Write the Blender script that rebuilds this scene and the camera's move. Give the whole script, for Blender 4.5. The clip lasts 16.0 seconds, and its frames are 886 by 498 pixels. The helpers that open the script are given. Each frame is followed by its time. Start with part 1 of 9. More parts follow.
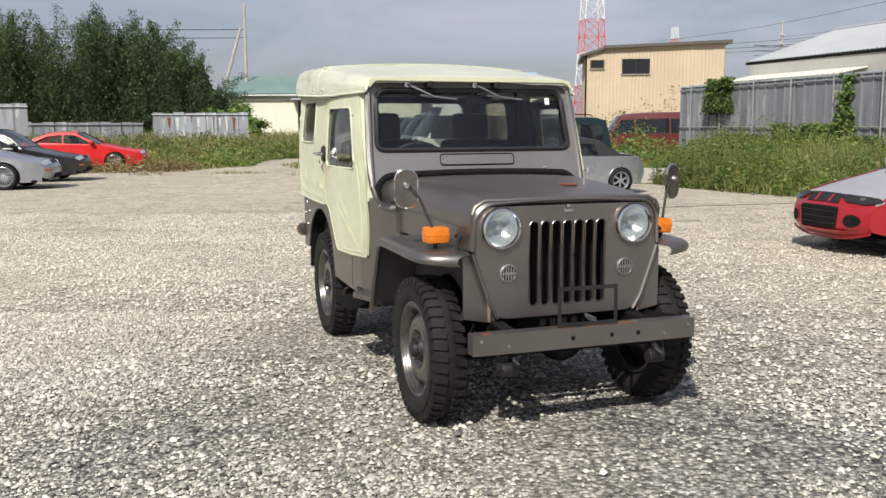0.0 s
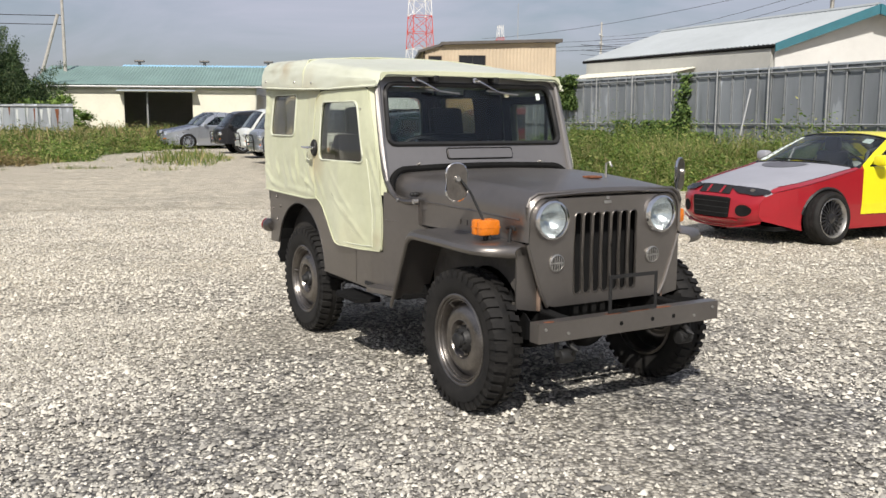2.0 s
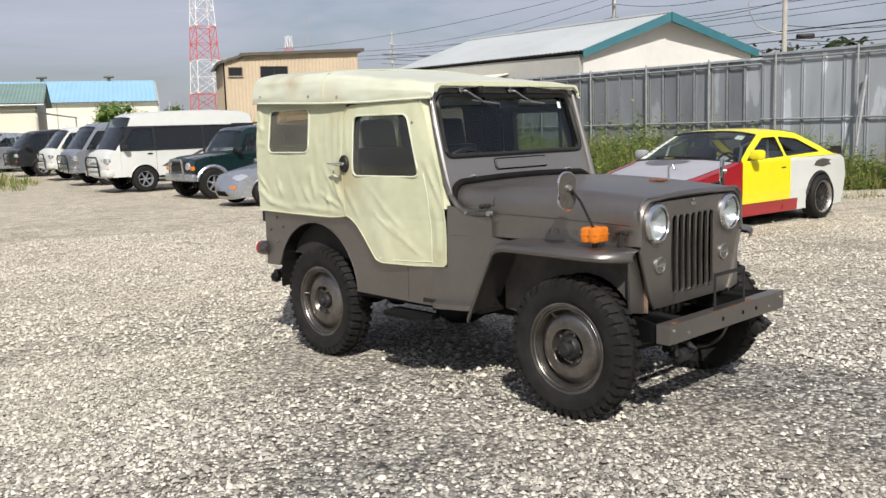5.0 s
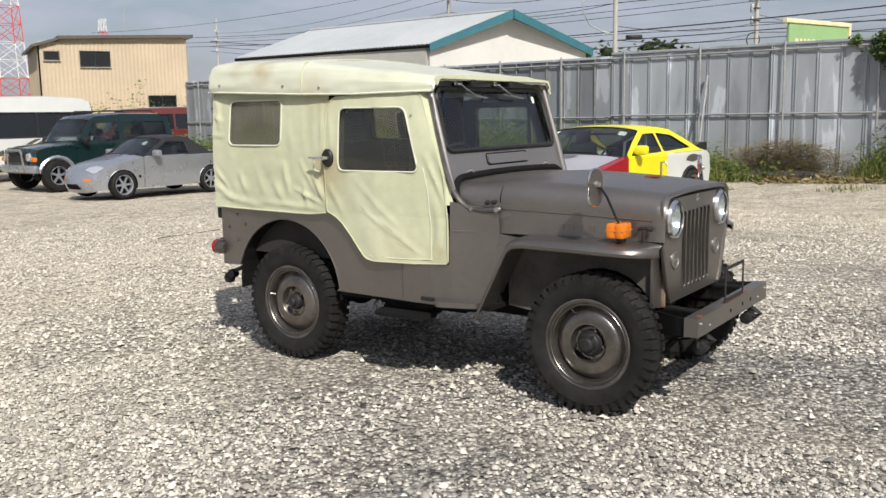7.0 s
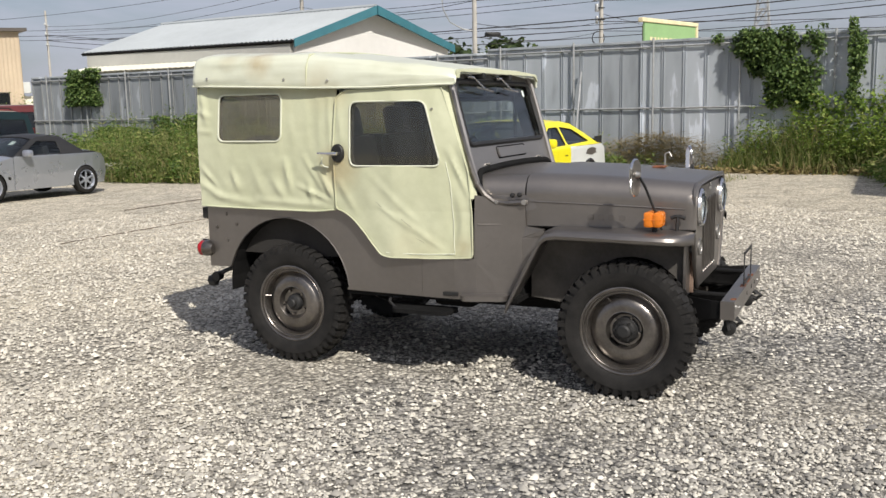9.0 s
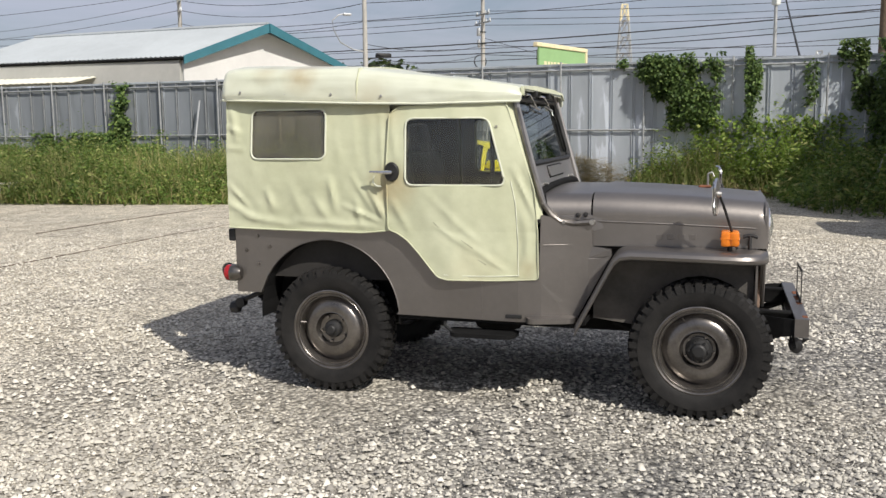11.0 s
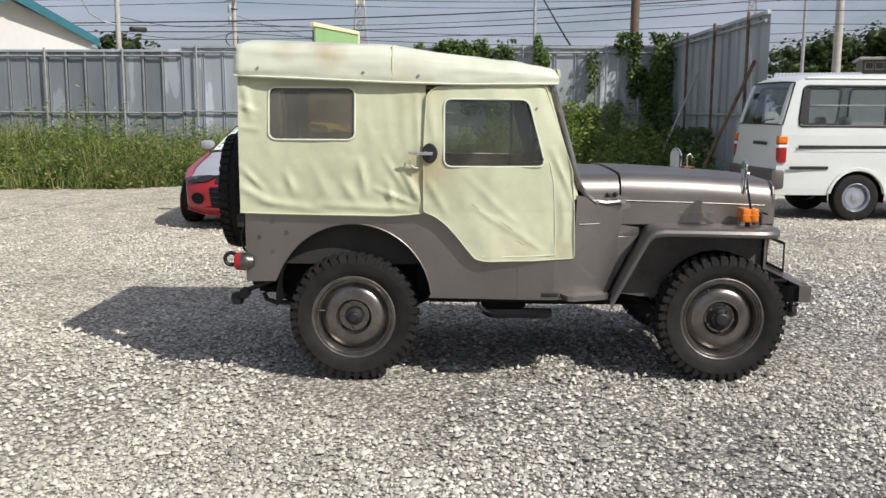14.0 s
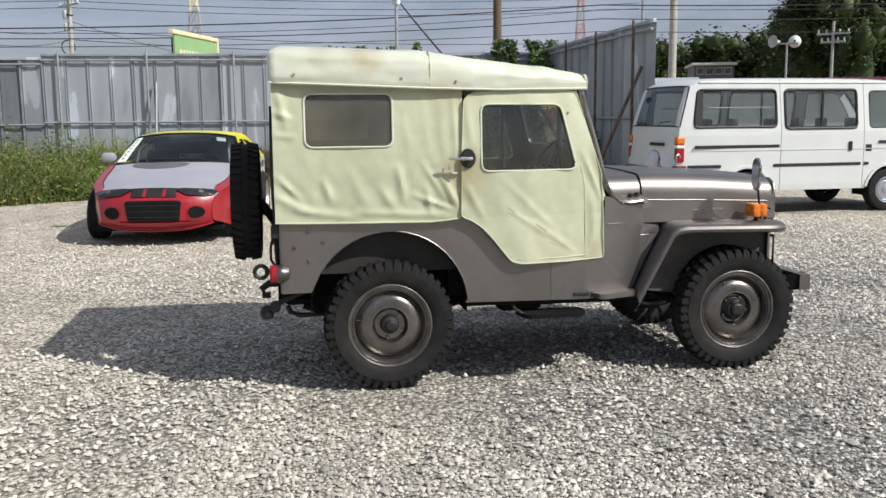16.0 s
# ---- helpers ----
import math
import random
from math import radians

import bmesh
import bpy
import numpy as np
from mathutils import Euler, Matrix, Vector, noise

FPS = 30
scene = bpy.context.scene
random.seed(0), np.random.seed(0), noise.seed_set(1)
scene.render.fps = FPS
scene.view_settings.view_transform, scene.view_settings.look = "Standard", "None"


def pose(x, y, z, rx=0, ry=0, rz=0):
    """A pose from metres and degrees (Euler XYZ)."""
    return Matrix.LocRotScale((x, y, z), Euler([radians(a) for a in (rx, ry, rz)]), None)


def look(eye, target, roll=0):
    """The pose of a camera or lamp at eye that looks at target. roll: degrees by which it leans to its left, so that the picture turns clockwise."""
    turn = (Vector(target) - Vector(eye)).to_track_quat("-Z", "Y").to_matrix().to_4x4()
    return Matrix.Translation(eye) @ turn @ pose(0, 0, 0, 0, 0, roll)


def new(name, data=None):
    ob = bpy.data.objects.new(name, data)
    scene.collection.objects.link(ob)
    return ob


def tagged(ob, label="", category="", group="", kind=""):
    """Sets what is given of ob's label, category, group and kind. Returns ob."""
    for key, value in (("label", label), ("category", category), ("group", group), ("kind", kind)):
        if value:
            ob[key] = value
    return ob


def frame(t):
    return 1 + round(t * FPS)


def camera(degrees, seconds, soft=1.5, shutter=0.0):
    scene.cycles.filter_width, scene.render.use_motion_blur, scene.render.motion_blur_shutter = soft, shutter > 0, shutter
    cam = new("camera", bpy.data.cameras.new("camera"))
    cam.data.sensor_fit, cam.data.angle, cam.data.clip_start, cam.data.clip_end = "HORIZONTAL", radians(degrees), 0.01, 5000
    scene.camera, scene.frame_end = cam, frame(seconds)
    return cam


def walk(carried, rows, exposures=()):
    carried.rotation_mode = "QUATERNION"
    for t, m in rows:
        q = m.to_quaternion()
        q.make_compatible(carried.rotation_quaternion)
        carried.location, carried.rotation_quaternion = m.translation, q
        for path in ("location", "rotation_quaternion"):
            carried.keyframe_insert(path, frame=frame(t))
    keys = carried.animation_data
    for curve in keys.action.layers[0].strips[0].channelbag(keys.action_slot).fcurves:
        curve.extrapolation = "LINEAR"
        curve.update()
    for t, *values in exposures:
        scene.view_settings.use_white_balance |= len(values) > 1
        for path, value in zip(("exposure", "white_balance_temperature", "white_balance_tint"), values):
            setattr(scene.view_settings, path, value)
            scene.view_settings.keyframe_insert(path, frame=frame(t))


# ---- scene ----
cam = camera(52.1, 16.0)
PATH = [
    (0, (0.12, 0.113, 1.439), (0.07, 2.094, 1.171), -0.2),
    (0.5, (-0.156, 0.009, 1.447), (-0.107, 1.985, 1.147), -0.3),
    (1, (-0.386, -0.001, 1.431), (-0.297, 1.978, 1.156), -1.3),
    (1.5, (-0.626, 0.102, 1.437), (-0.458, 2.078, 1.178), -1.2),
    (2, (-0.939, 0.117, 1.438), (-0.61, 2.07, 1.158), 0.2),
    (2.5, (-1.173, 0.153, 1.445), (-0.763, 2.089, 1.158), -0.6),
    (3, (-1.403, 0.288, 1.457), (-0.932, 2.216, 1.214), -0.3),
    (3.5, (-1.676, 0.346, 1.464), (-1.112, 2.248, 1.214), -0.2),
    (3.7, (-1.781, 0.342, 1.476), (-1.192, 2.236, 1.217), -0.7),
    (5.8, (-2.668, 0.909, 1.466), (-1.767, 2.677, 1.211), -1.6),
    (6, (-2.733, 0.977, 1.482), (-1.795, 2.725, 1.227), -1.6),
    (6.5, (-2.932, 1.111, 1.476), (-1.888, 2.796, 1.205), -1.0),
    (7, (-3.176, 1.189, 1.502), (-2.071, 2.83, 1.21), -0.9),
    (7.5, (-3.32, 1.319, 1.481), (-2.185, 2.94, 1.194), -1.0),
    (8, (-3.47, 1.498, 1.491), (-2.267, 3.073, 1.22), -0.5),
    (8.5, (-3.706, 1.673, 1.494), (-2.388, 3.151, 1.211), -0.2),
    (9, (-3.905, 1.819, 1.501), (-2.538, 3.247, 1.196), -1.2),
    (9.2, (-3.965, 1.91, 1.507), (-2.581, 3.321, 1.205), -1.3),
    (11.3, (-4.57, 2.837, 1.49), (-2.964, 3.998, 1.22), 0.1),
    (11.5, (-4.644, 2.929, 1.484), (-3.008, 4.044, 1.202), 0.7),
    (12, (-4.847, 3.118, 1.505), (-3.161, 4.156, 1.219), 0.5),
    (12.5, (-4.922, 3.374, 1.486), (-3.188, 4.333, 1.216), 0.5),
    (13, (-5.059, 3.633, 1.481), (-3.273, 4.484, 1.188), 1.1),
    (13.5, (-5.212, 3.854, 1.505), (-3.397, 4.631, 1.187), 0.5),
    (14, (-5.24, 4.118, 1.496), (-3.396, 4.83, 1.192), 0.3),
    (14.5, (-5.326, 4.356, 1.492), (-3.454, 4.994, 1.194), 0.8),
    (15, (-5.477, 4.576, 1.524), (-3.592, 5.165, 1.206), 0.2),
    (15.5, (-5.505, 4.851, 1.495), (-3.597, 5.371, 1.201), -0.5),
    (16, (-5.547, 5.119, 1.488), (-3.605, 5.501, 1.199), -0.5),
]
# the picture turns a little cooler towards the end
walk(cam, [(t, look(eye, target, roll)) for t, eye, target, roll in PATH], [(0, 0.0, 6500, 10), (9, 0.0, 6500, 10), (12, 0.0, 6400, 10), (16, -0.03, 6210, 10)])

# ---- sky, sun, exposure ----
SUN = Vector((-0.617, -1.885, 1.80)).normalized()
world = bpy.data.worlds.new("sky")
scene.world = world
world.use_nodes = True
wt = world.node_tree
wt.nodes.clear()
w_out = wt.nodes.new("ShaderNodeOutputWorld")
w_bg = wt.nodes.new("ShaderNodeBackground")
w_sky = wt.nodes.new("ShaderNodeTexSky")
w_sky.sky_type = "NISHITA"
w_sky.sun_disc = False
w_sky.sun_elevation = math.asin(SUN.z)
w_sky.sun_rotation = math.atan2(SUN.x, SUN.y)
w_sky.air_density, w_sky.dust_density, w_sky.ozone_density = 1.0, 2.0, 1.5
w_co = wt.nodes.new("ShaderNodeTexCoord")
w_map = wt.nodes.new("ShaderNodeMapping")
w_map.inputs["Scale"].default_value = (1.2, 1.2, 5.0)
w_noise = wt.nodes.new("ShaderNodeTexNoise")
w_noise.inputs["Scale"].default_value = 2.6
w_noise.inputs["Detail"].default_value = 8
w_noise.inputs["Roughness"].default_value = 0.6
w_noise.inputs["Distortion"].default_value = 0.6
w_ramp = wt.nodes.new("ShaderNodeMapRange")
w_ramp.inputs["From Min"].default_value = 0.36
w_ramp.inputs["From Max"].default_value = 0.75
w_ramp.inputs["To Min"].default_value = 0.32
w_ramp.inputs["To Max"].default_value = 0.95
w_mix = wt.nodes.new("ShaderNodeMixRGB")
w_mix.inputs[2].default_value = (7.3, 7.5, 9.0, 1)
wt.links.new(w_co.outputs["Generated"], w_map.inputs["Vector"])
wt.links.new(w_map.outputs["Vector"], w_noise.inputs["Vector"])
wt.links.new(w_noise.outputs["Fac"], w_ramp.inputs["Value"])
wt.links.new(w_ramp.outputs["Result"], w_mix.inputs[0])
wt.links.new(w_sky.outputs["Color"], w_mix.inputs[1])
wt.links.new(w_mix.outputs["Color"], w_bg.inputs["Color"])
w_bg.inputs["Strength"].default_value = 0.075
wt.links.new(w_bg.outputs["Background"], w_out.inputs["Surface"])
sun = new("sun", bpy.data.lights.new("sun", "SUN"))
sun.data.energy, sun.data.angle, sun.data.color = 5.0, radians(0.6), (1.0, 0.942, 0.862)
sun.matrix_world = look(SUN * 60, (0, 0, 0))

# ---- materials ----


def mat(name, base, rough=0.6, metal=0.0, scale=8.0, vary=0.18, bump=0.0, bump_scale=None, rand=0.0, coat=0.0, tint=None, spec=0.5):
    """Base colour broken up by a broad and a fine noise, with fine relief and, where asked, a change from piece to piece."""
    m = bpy.data.materials.new(name)
    m.use_nodes = True
    t = m.node_tree
    b = t.nodes["Principled BSDF"]
    b.inputs["Roughness"].default_value = rough
    b.inputs["Metallic"].default_value = metal
    b.inputs["Coat Weight"].default_value = coat
    b.inputs["Specular IOR Level"].default_value = spec
    co = t.nodes.new("ShaderNodeTexCoord")
    broad = t.nodes.new("ShaderNodeTexNoise")
    broad.inputs["Scale"].default_value = scale
    broad.inputs["Detail"].default_value = 4
    fine = t.nodes.new("ShaderNodeTexNoise")
    fine.inputs["Scale"].default_value = scale * 9
    fine.inputs["Detail"].default_value = 3
    t.links.new(co.outputs["Object"], broad.inputs["Vector"])
    t.links.new(co.outputs["Object"], fine.inputs["Vector"])
    add = t.nodes.new("ShaderNodeMath")
    add.operation = "MULTIPLY_ADD"
    add.inputs[1].default_value = 0.35
    t.links.new(fine.outputs["Fac"], add.inputs[0])
    t.links.new(broad.outputs["Fac"], add.inputs[2])
    ramp = t.nodes.new("ShaderNodeMapRange")
    ramp.inputs["From Min"].default_value, ramp.inputs["From Max"].default_value = 0.40, 0.95
    t.links.new(add.outputs[0], ramp.inputs["Value"])
    mix = t.nodes.new("ShaderNodeMixRGB")
    dark = [c * (1 - vary) for c in base]
    light = [min(1, c * (1 + vary)) for c in (tint or base)]
    mix.inputs[1].default_value, mix.inputs[2].default_value = (*dark, 1), (*light, 1)
    t.links.new(ramp.outputs["Result"], mix.inputs[0])
    colour = mix.outputs["Color"]
    if rand:
        info = t.nodes.new("ShaderNodeObjectInfo")
        hsv = t.nodes.new("ShaderNodeHueSaturation")
        mr = t.nodes.new("ShaderNodeMapRange")
        mr.inputs["To Min"].default_value, mr.inputs["To Max"].default_value = 1 - rand, 1 + rand
        t.links.new(info.outputs["Random"], mr.inputs["Value"])
        t.links.new(mr.outputs["Result"], hsv.inputs["Value"])
        t.links.new(colour, hsv.inputs["Color"])
        colour = hsv.outputs["Color"]
    t.links.new(colour, b.inputs["Base Color"])
    rr = t.nodes.new("ShaderNodeMapRange")
    rr.inputs["To Min"].default_value, rr.inputs["To Max"].default_value = max(0.02, rough - 0.08), min(1, rough + 0.1)
    t.links.new(broad.outputs["Fac"], rr.inputs["Value"])
    t.links.new(rr.outputs["Result"], b.inputs["Roughness"])
    if bump:
        bn = t.nodes.new("ShaderNodeTexNoise")
        bn.inputs["Scale"].default_value = bump_scale or scale * 6
        bn.inputs["Detail"].default_value = 4
        t.links.new(co.outputs["Object"], bn.inputs["Vector"])
        bp = t.nodes.new("ShaderNodeBump")
        bp.inputs["Strength"].default_value = 1.0
        bp.inputs["Distance"].default_value = bump
        t.links.new(bn.outputs["Fac"], bp.inputs["Height"])
        t.links.new(bp.outputs["Normal"], b.inputs["Normal"])
    return m


def glass_mat(name, tint, rough=0.02, clear=0.6, haze=0.0):
    """Thin pane: part clear, part gloss, with a haze of scattered light for old vinyl."""
    m = bpy.data.materials.new(name)
    m.use_nodes = True
    t = m.node_tree
    t.nodes.clear()
    out = t.nodes.new("ShaderNodeOutputMaterial")
    tr = t.nodes.new("ShaderNodeBsdfTransparent")
    tr.inputs["Color"].default_value = (*[c * clear for c in tint], 1)
    gl = t.nodes.new("ShaderNodeBsdfGlossy")
    gl.inputs["Roughness"].default_value = rough
    lw = t.nodes.new("ShaderNodeLayerWeight")
    lw.inputs["Blend"].default_value = 0.5
    pw = t.nodes.new("ShaderNodeMath")
    pw.operation = "POWER"
    pw.inputs[1].default_value = 5.0
    t.links.new(lw.outputs["Facing"], pw.inputs[0])
    fr = t.nodes.new("ShaderNodeMath")
    fr.operation = "MULTIPLY_ADD"
    fr.inputs[1].default_value, fr.inputs[2].default_value = 0.93, 0.045
    t.links.new(pw.outputs[0], fr.inputs[0])
    co = t.nodes.new("ShaderNodeTexCoord")
    nz = t.nodes.new("ShaderNodeTexNoise")
    nz.inputs["Scale"].default_value = 5
    nz.inputs["Detail"].default_value = 3
    bp = t.nodes.new("ShaderNodeBump")
    bp.inputs["Distance"].default_value = 0.012 * haze
    t.links.new(co.outputs["Object"], nz.inputs["Vector"])
    t.links.new(nz.outputs["Fac"], bp.inputs["Height"])
    t.links.new(bp.outputs["Normal"], gl.inputs["Normal"])
    df = t.nodes.new("ShaderNodeMixShader")
    df.inputs[0].default_value = 0.6
    for k, kind in ((1, "ShaderNodeBsdfDiffuse"), (2, "ShaderNodeBsdfTranslucent")):
        half_side = t.nodes.new(kind)
        half_side.inputs["Color"].default_value = (0.62, 0.62, 0.54, 1)
        t.links.new(half_side.outputs[0], df.inputs[k])
    body = t.nodes.new("ShaderNodeMixShader")
    hz = t.nodes.new("ShaderNodeMapRange")
    hz.inputs["From Min"].default_value, hz.inputs["From Max"].default_value = 0.32, 0.68
    hz.inputs["To Min"].default_value, hz.inputs["To Max"].default_value = haze * 0.38, haze * 0.72
    t.links.new(nz.outputs["Fac"], hz.inputs["Value"])
    t.links.new(hz.outputs["Result"], body.inputs[0])
    t.links.new(tr.outputs[0], body.inputs[1])
    t.links.new(df.outputs[0], body.inputs[2])
    mix = t.nodes.new("ShaderNodeMixShader")
    t.links.new(fr.outputs[0], mix.inputs[0])
    t.links.new(body.outputs[0], mix.inputs[1])
    t.links.new(gl.outputs[0], mix.inputs[2])
    t.links.new(mix.outputs[0], out.inputs["Surface"])
    return m


M = dict(
    gunmetal=mat("gunmetal_paint", (0.220, 0.204, 0.189), 0.41, 0.88, 3, 0.10, 0.0004, 60, coat=0.12),
    # windscreen frame: lighter and greyer than the tub's gunmetal
    frame_grey=mat("frame_grey_metal", (0.275, 0.263, 0.255), 0.42, 0.75, 3, 0.08, 0.0004, 60, coat=0.15),
    gunmetal_rim=mat("rim_paint", (0.190, 0.176, 0.162), 0.30, 0.9, 9, 0.4, 0.0006, 80),
    canvas=mat("cream_canvas", (0.485, 0.510, 0.335), 0.50, 0, 2.2, 0.10, 0.0009, 34, tint=(0.52, 0.54, 0.385)),
    # roof canvas made paler and less yellow: sky sheen put into its colour
    canvas_roof=mat("sky_sheen_canvas", (0.565, 0.590, 0.455), 0.37, 0, 1.6, 0.08, 0.0008, 30, tint=(0.58, 0.605, 0.51)),
    canvas_edge=mat("canvas_piping", (0.60, 0.62, 0.50), 0.7, 0, 6, 0.08, 0.0008, 90),
    rubber=mat("tyre_rubber", (0.009, 0.009, 0.009), 0.7, 0, 12, 0.35, 0.0008, 90, tint=(0.017, 0.016, 0.015), spec=0.26),
    black=mat("black_metal", (0.018, 0.018, 0.018), 0.55, 0.2, 10, 0.4, 0.0006, 70),
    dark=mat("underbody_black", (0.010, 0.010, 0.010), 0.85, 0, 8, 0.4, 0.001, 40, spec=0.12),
    # wheel-well panel: colour darkened for dirt and shade together
    well_panel=mat("well_dirt_shade", (0.035, 0.033, 0.031), 0.75, 0, 5, 0.25, 0.001, 40, spec=0.2),
    # inner fender colour, darkened to carry the shade under the fender
    inner_panel=mat("shaded_inner_panel", (0.095, 0.088, 0.080), 0.75, 0, 6, 0.3, 0.001, 40, spec=0.2),
    # dark layer added behind the cream canvas to dim the cabin
    lining=mat("dark_inner_layer", (0.045, 0.043, 0.038), 0.85, 0, 9, 0.3, 0.001, 60, spec=0.2),
    seat=mat("black_vinyl", (0.02, 0.02, 0.021), 0.5, 0, 9, 0.25, 0.001, 60),
    chrome=mat("chrome", (0.72, 0.72, 0.72), 0.12, 1.0, 12, 0.08),
    steel=mat("dull_steel", (0.42, 0.41, 0.39), 0.4, 0.9, 14, 0.2, 0.0004, 80),
    rust=mat("rusty_steel", (0.20, 0.075, 0.035), 0.85, 0.1, 20, 0.5, 0.001, 90),
    brown_rust=mat("old_brown_rust", (0.105, 0.056, 0.036), 0.85, 0.1, 9, 0.5, 0.001, 90, tint=(0.17, 0.12, 0.09)),
    amber=mat("amber_lens", (0.66, 0.18, 0.012), 0.26, 0, 30, 0.12, 0.0008, 160),
    red_lens=mat("red_lens", (0.31, 0.012, 0.016), 0.2, 0, 30, 0.12),
    lamp_glass=mat("lamp_reflector", (0.80, 0.83, 0.84), 0.16, 0.75, 25, 0.14, 0.003, 45),
    smoke=mat("smoked_lens", (0.02, 0.02, 0.022), 0.12, 0, 20, 0.2),
    white=mat("white_paint", (0.63, 0.655, 0.635), 0.35, 0, 3, 0.05, coat=0.3),
    silver=mat("silver_paint", (0.41, 0.435, 0.48), 0.28, 0.7, 3, 0.07, coat=0.5),
    grey_primer=mat("grey_primer", (0.33, 0.335, 0.37), 0.5, 0, 2.5, 0.1, 0.0005, 40),
    red=mat("red_paint", (0.31, 0.010, 0.018), 0.3, 0, 3, 0.08, coat=0.4),
    bright_red=mat("bright_red_paint", (0.62, 0.02, 0.02), 0.3, 0, 3, 0.06, coat=0.4),
    dark_red=mat("dark_red_paint", (0.11, 0.015, 0.016), 0.4, 0, 3, 0.1, coat=0.3),
    yellow=mat("yellow_paint", (0.80, 0.72, 0.015), 0.34, 0, 3, 0.06, coat=0.3),
    green_paint=mat("dark_green_paint", (0.005, 0.020, 0.021), 0.28, 0.1, 3, 0.1, coat=0.5),
    blue_paint=mat("dark_blue_paint", (0.02, 0.025, 0.07), 0.3, 0.3, 3, 0.1, coat=0.5),
    black_paint=mat("black_paint", (0.015, 0.015, 0.017), 0.3, 0, 3, 0.2, coat=0.5),
    glass=glass_mat("window_glass", (0.90, 0.95, 0.95), 0.01, 0.84),
    vinyl=glass_mat("vinyl_window", (0.84, 0.77, 0.62), 0.08, 0.85, 0.30),
    van_glass=glass_mat("van_glass", (0.93, 0.97, 0.98), 0.015, 0.95, 0.06),
    door_vinyl=glass_mat("door_vinyl", (0.95, 0.96, 0.92), 0.02, 0.93, 0.055),
    dark_glass=mat("tinted_glass", (0.012, 0.014, 0.016), 0.06, 0, 2, 0.1),
    mirror=mat("mirror_glass", (0.75, 0.78, 0.8), 0.04, 1.0, 2, 0.03),
    sheet_fence=mat("galvanised_sheet", (0.34, 0.37, 0.395), 0.5, 0.3, 1.1, 0.22, 0.0008, 30, rand=0.14),
    pipe=mat("galvanised_pipe", (0.40, 0.41, 0.41), 0.45, 0.5, 8, 0.2, 0.0005, 60),
    white_wall=mat("white_cladding", (0.60, 0.595, 0.57), 0.75, 0, 0.6, 0.08, 0.002, 20),
    cream_wall=mat("cream_cladding", (0.72, 0.70, 0.58), 0.75, 0, 0.6, 0.1, 0.002, 20),
    tan_wall=mat("tan_cladding", (0.52, 0.425, 0.305), 0.7, 0, 0.5, 0.1, 0.002, 20),
    grey_wall=mat("grey_cladding", (0.42, 0.42, 0.39), 0.8, 0, 0.6, 0.12, 0.002, 20),
    grey_roof=mat("pale_corrugated_roof", (0.37, 0.40, 0.415), 0.6, 0.1, 0.4, 0.12, 0.002, 15),
    teal_roof=mat("teal_corrugated_roof", (0.185, 0.275, 0.255), 0.6, 0, 0.4, 0.15, 0.002, 15),
    teal_trim=mat("teal_trim", (0.035, 0.145, 0.18), 0.55, 0, 2, 0.15),
    blue_roof=mat("light_blue_roof", (0.27, 0.48, 0.64), 0.6, 0, 0.3, 0.08),
    concrete=mat("concrete", (0.40, 0.385, 0.35), 0.85, 0, 3, 0.2, 0.002, 40),
    wood=mat("weathered_wood", (0.11, 0.08, 0.055), 0.8, 0, 12, 0.35, 0.002, 60),
    cable=mat("cable_black", (0.02, 0.02, 0.02), 0.7, 0, 10, 0.2),
    sign_green=mat("sign_green", (0.27, 0.44, 0.20), 0.5, 0, 1, 0.12),
    sign_frame=mat("sign_cream", (0.75, 0.66, 0.42), 0.6, 0, 4, 0.15),
    tower_red=mat("tower_red", (0.62, 0.07, 0.04), 0.5, 0, 2, 0.1),
    tower_far=mat("hazy_red", (0.42, 0.25, 0.25), 0.6, 0, 2, 0.1),
    tower_white=mat("tower_white", (0.75, 0.75, 0.73), 0.5, 0, 2, 0.08),
    terracotta=mat("plant_pot", (0.30, 0.07, 0.04), 0.7, 0, 6, 0.2),
    sticker=mat("sticker_white", (0.72, 0.80, 0.74), 0.5, 0, 6, 0.05),
    scuff=mat("canvas_scuff", (0.22, 0.21, 0.16), 0.8, 0, 8, 0.2),
    dull_patch=mat("dull_grey_patch", (0.12, 0.12, 0.135), 0.55, 0, 5, 0.2),
    dash_grey=mat("dash_grey", (0.10, 0.09, 0.08), 0.5, 0.2, 6, 0.15),
)

# ---- building helpers ----


def thing(name, m=Matrix(), label="", category="", group="", kind=""):
    ob = new(name)
    ob.empty_display_size = 0.2
    ob.matrix_world = m
    return tagged(ob, label, category, group, kind)


def finish(name, bm, material, smooth=False):
    me = bpy.data.meshes.new(name)
    bmesh.ops.recalc_face_normals(bm, faces=bm.faces)
    if smooth:
        for f in bm.faces:
            f.smooth = True
        for e in bm.edges:
            if len(e.link_faces) == 2 and e.calc_face_angle(0) > 0.6:
                e.smooth = False
    bm.to_mesh(me)
    bm.free()
    me.materials.append(M[material] if isinstance(material, str) else material)
    return me


def part(name, bm, material, parent, label="", smooth=False, m=None, visible_shadow=True):
    """One mesh object under a thing or a part."""
    ob = new(name, bm if isinstance(bm, bpy.types.Mesh) else finish(name, bm, material, smooth))
    ob.parent = parent
    if m is not None:
        ob.matrix_basis = m
    if label:
        ob["label"] = label
    ob.visible_shadow = visible_shadow
    return ob


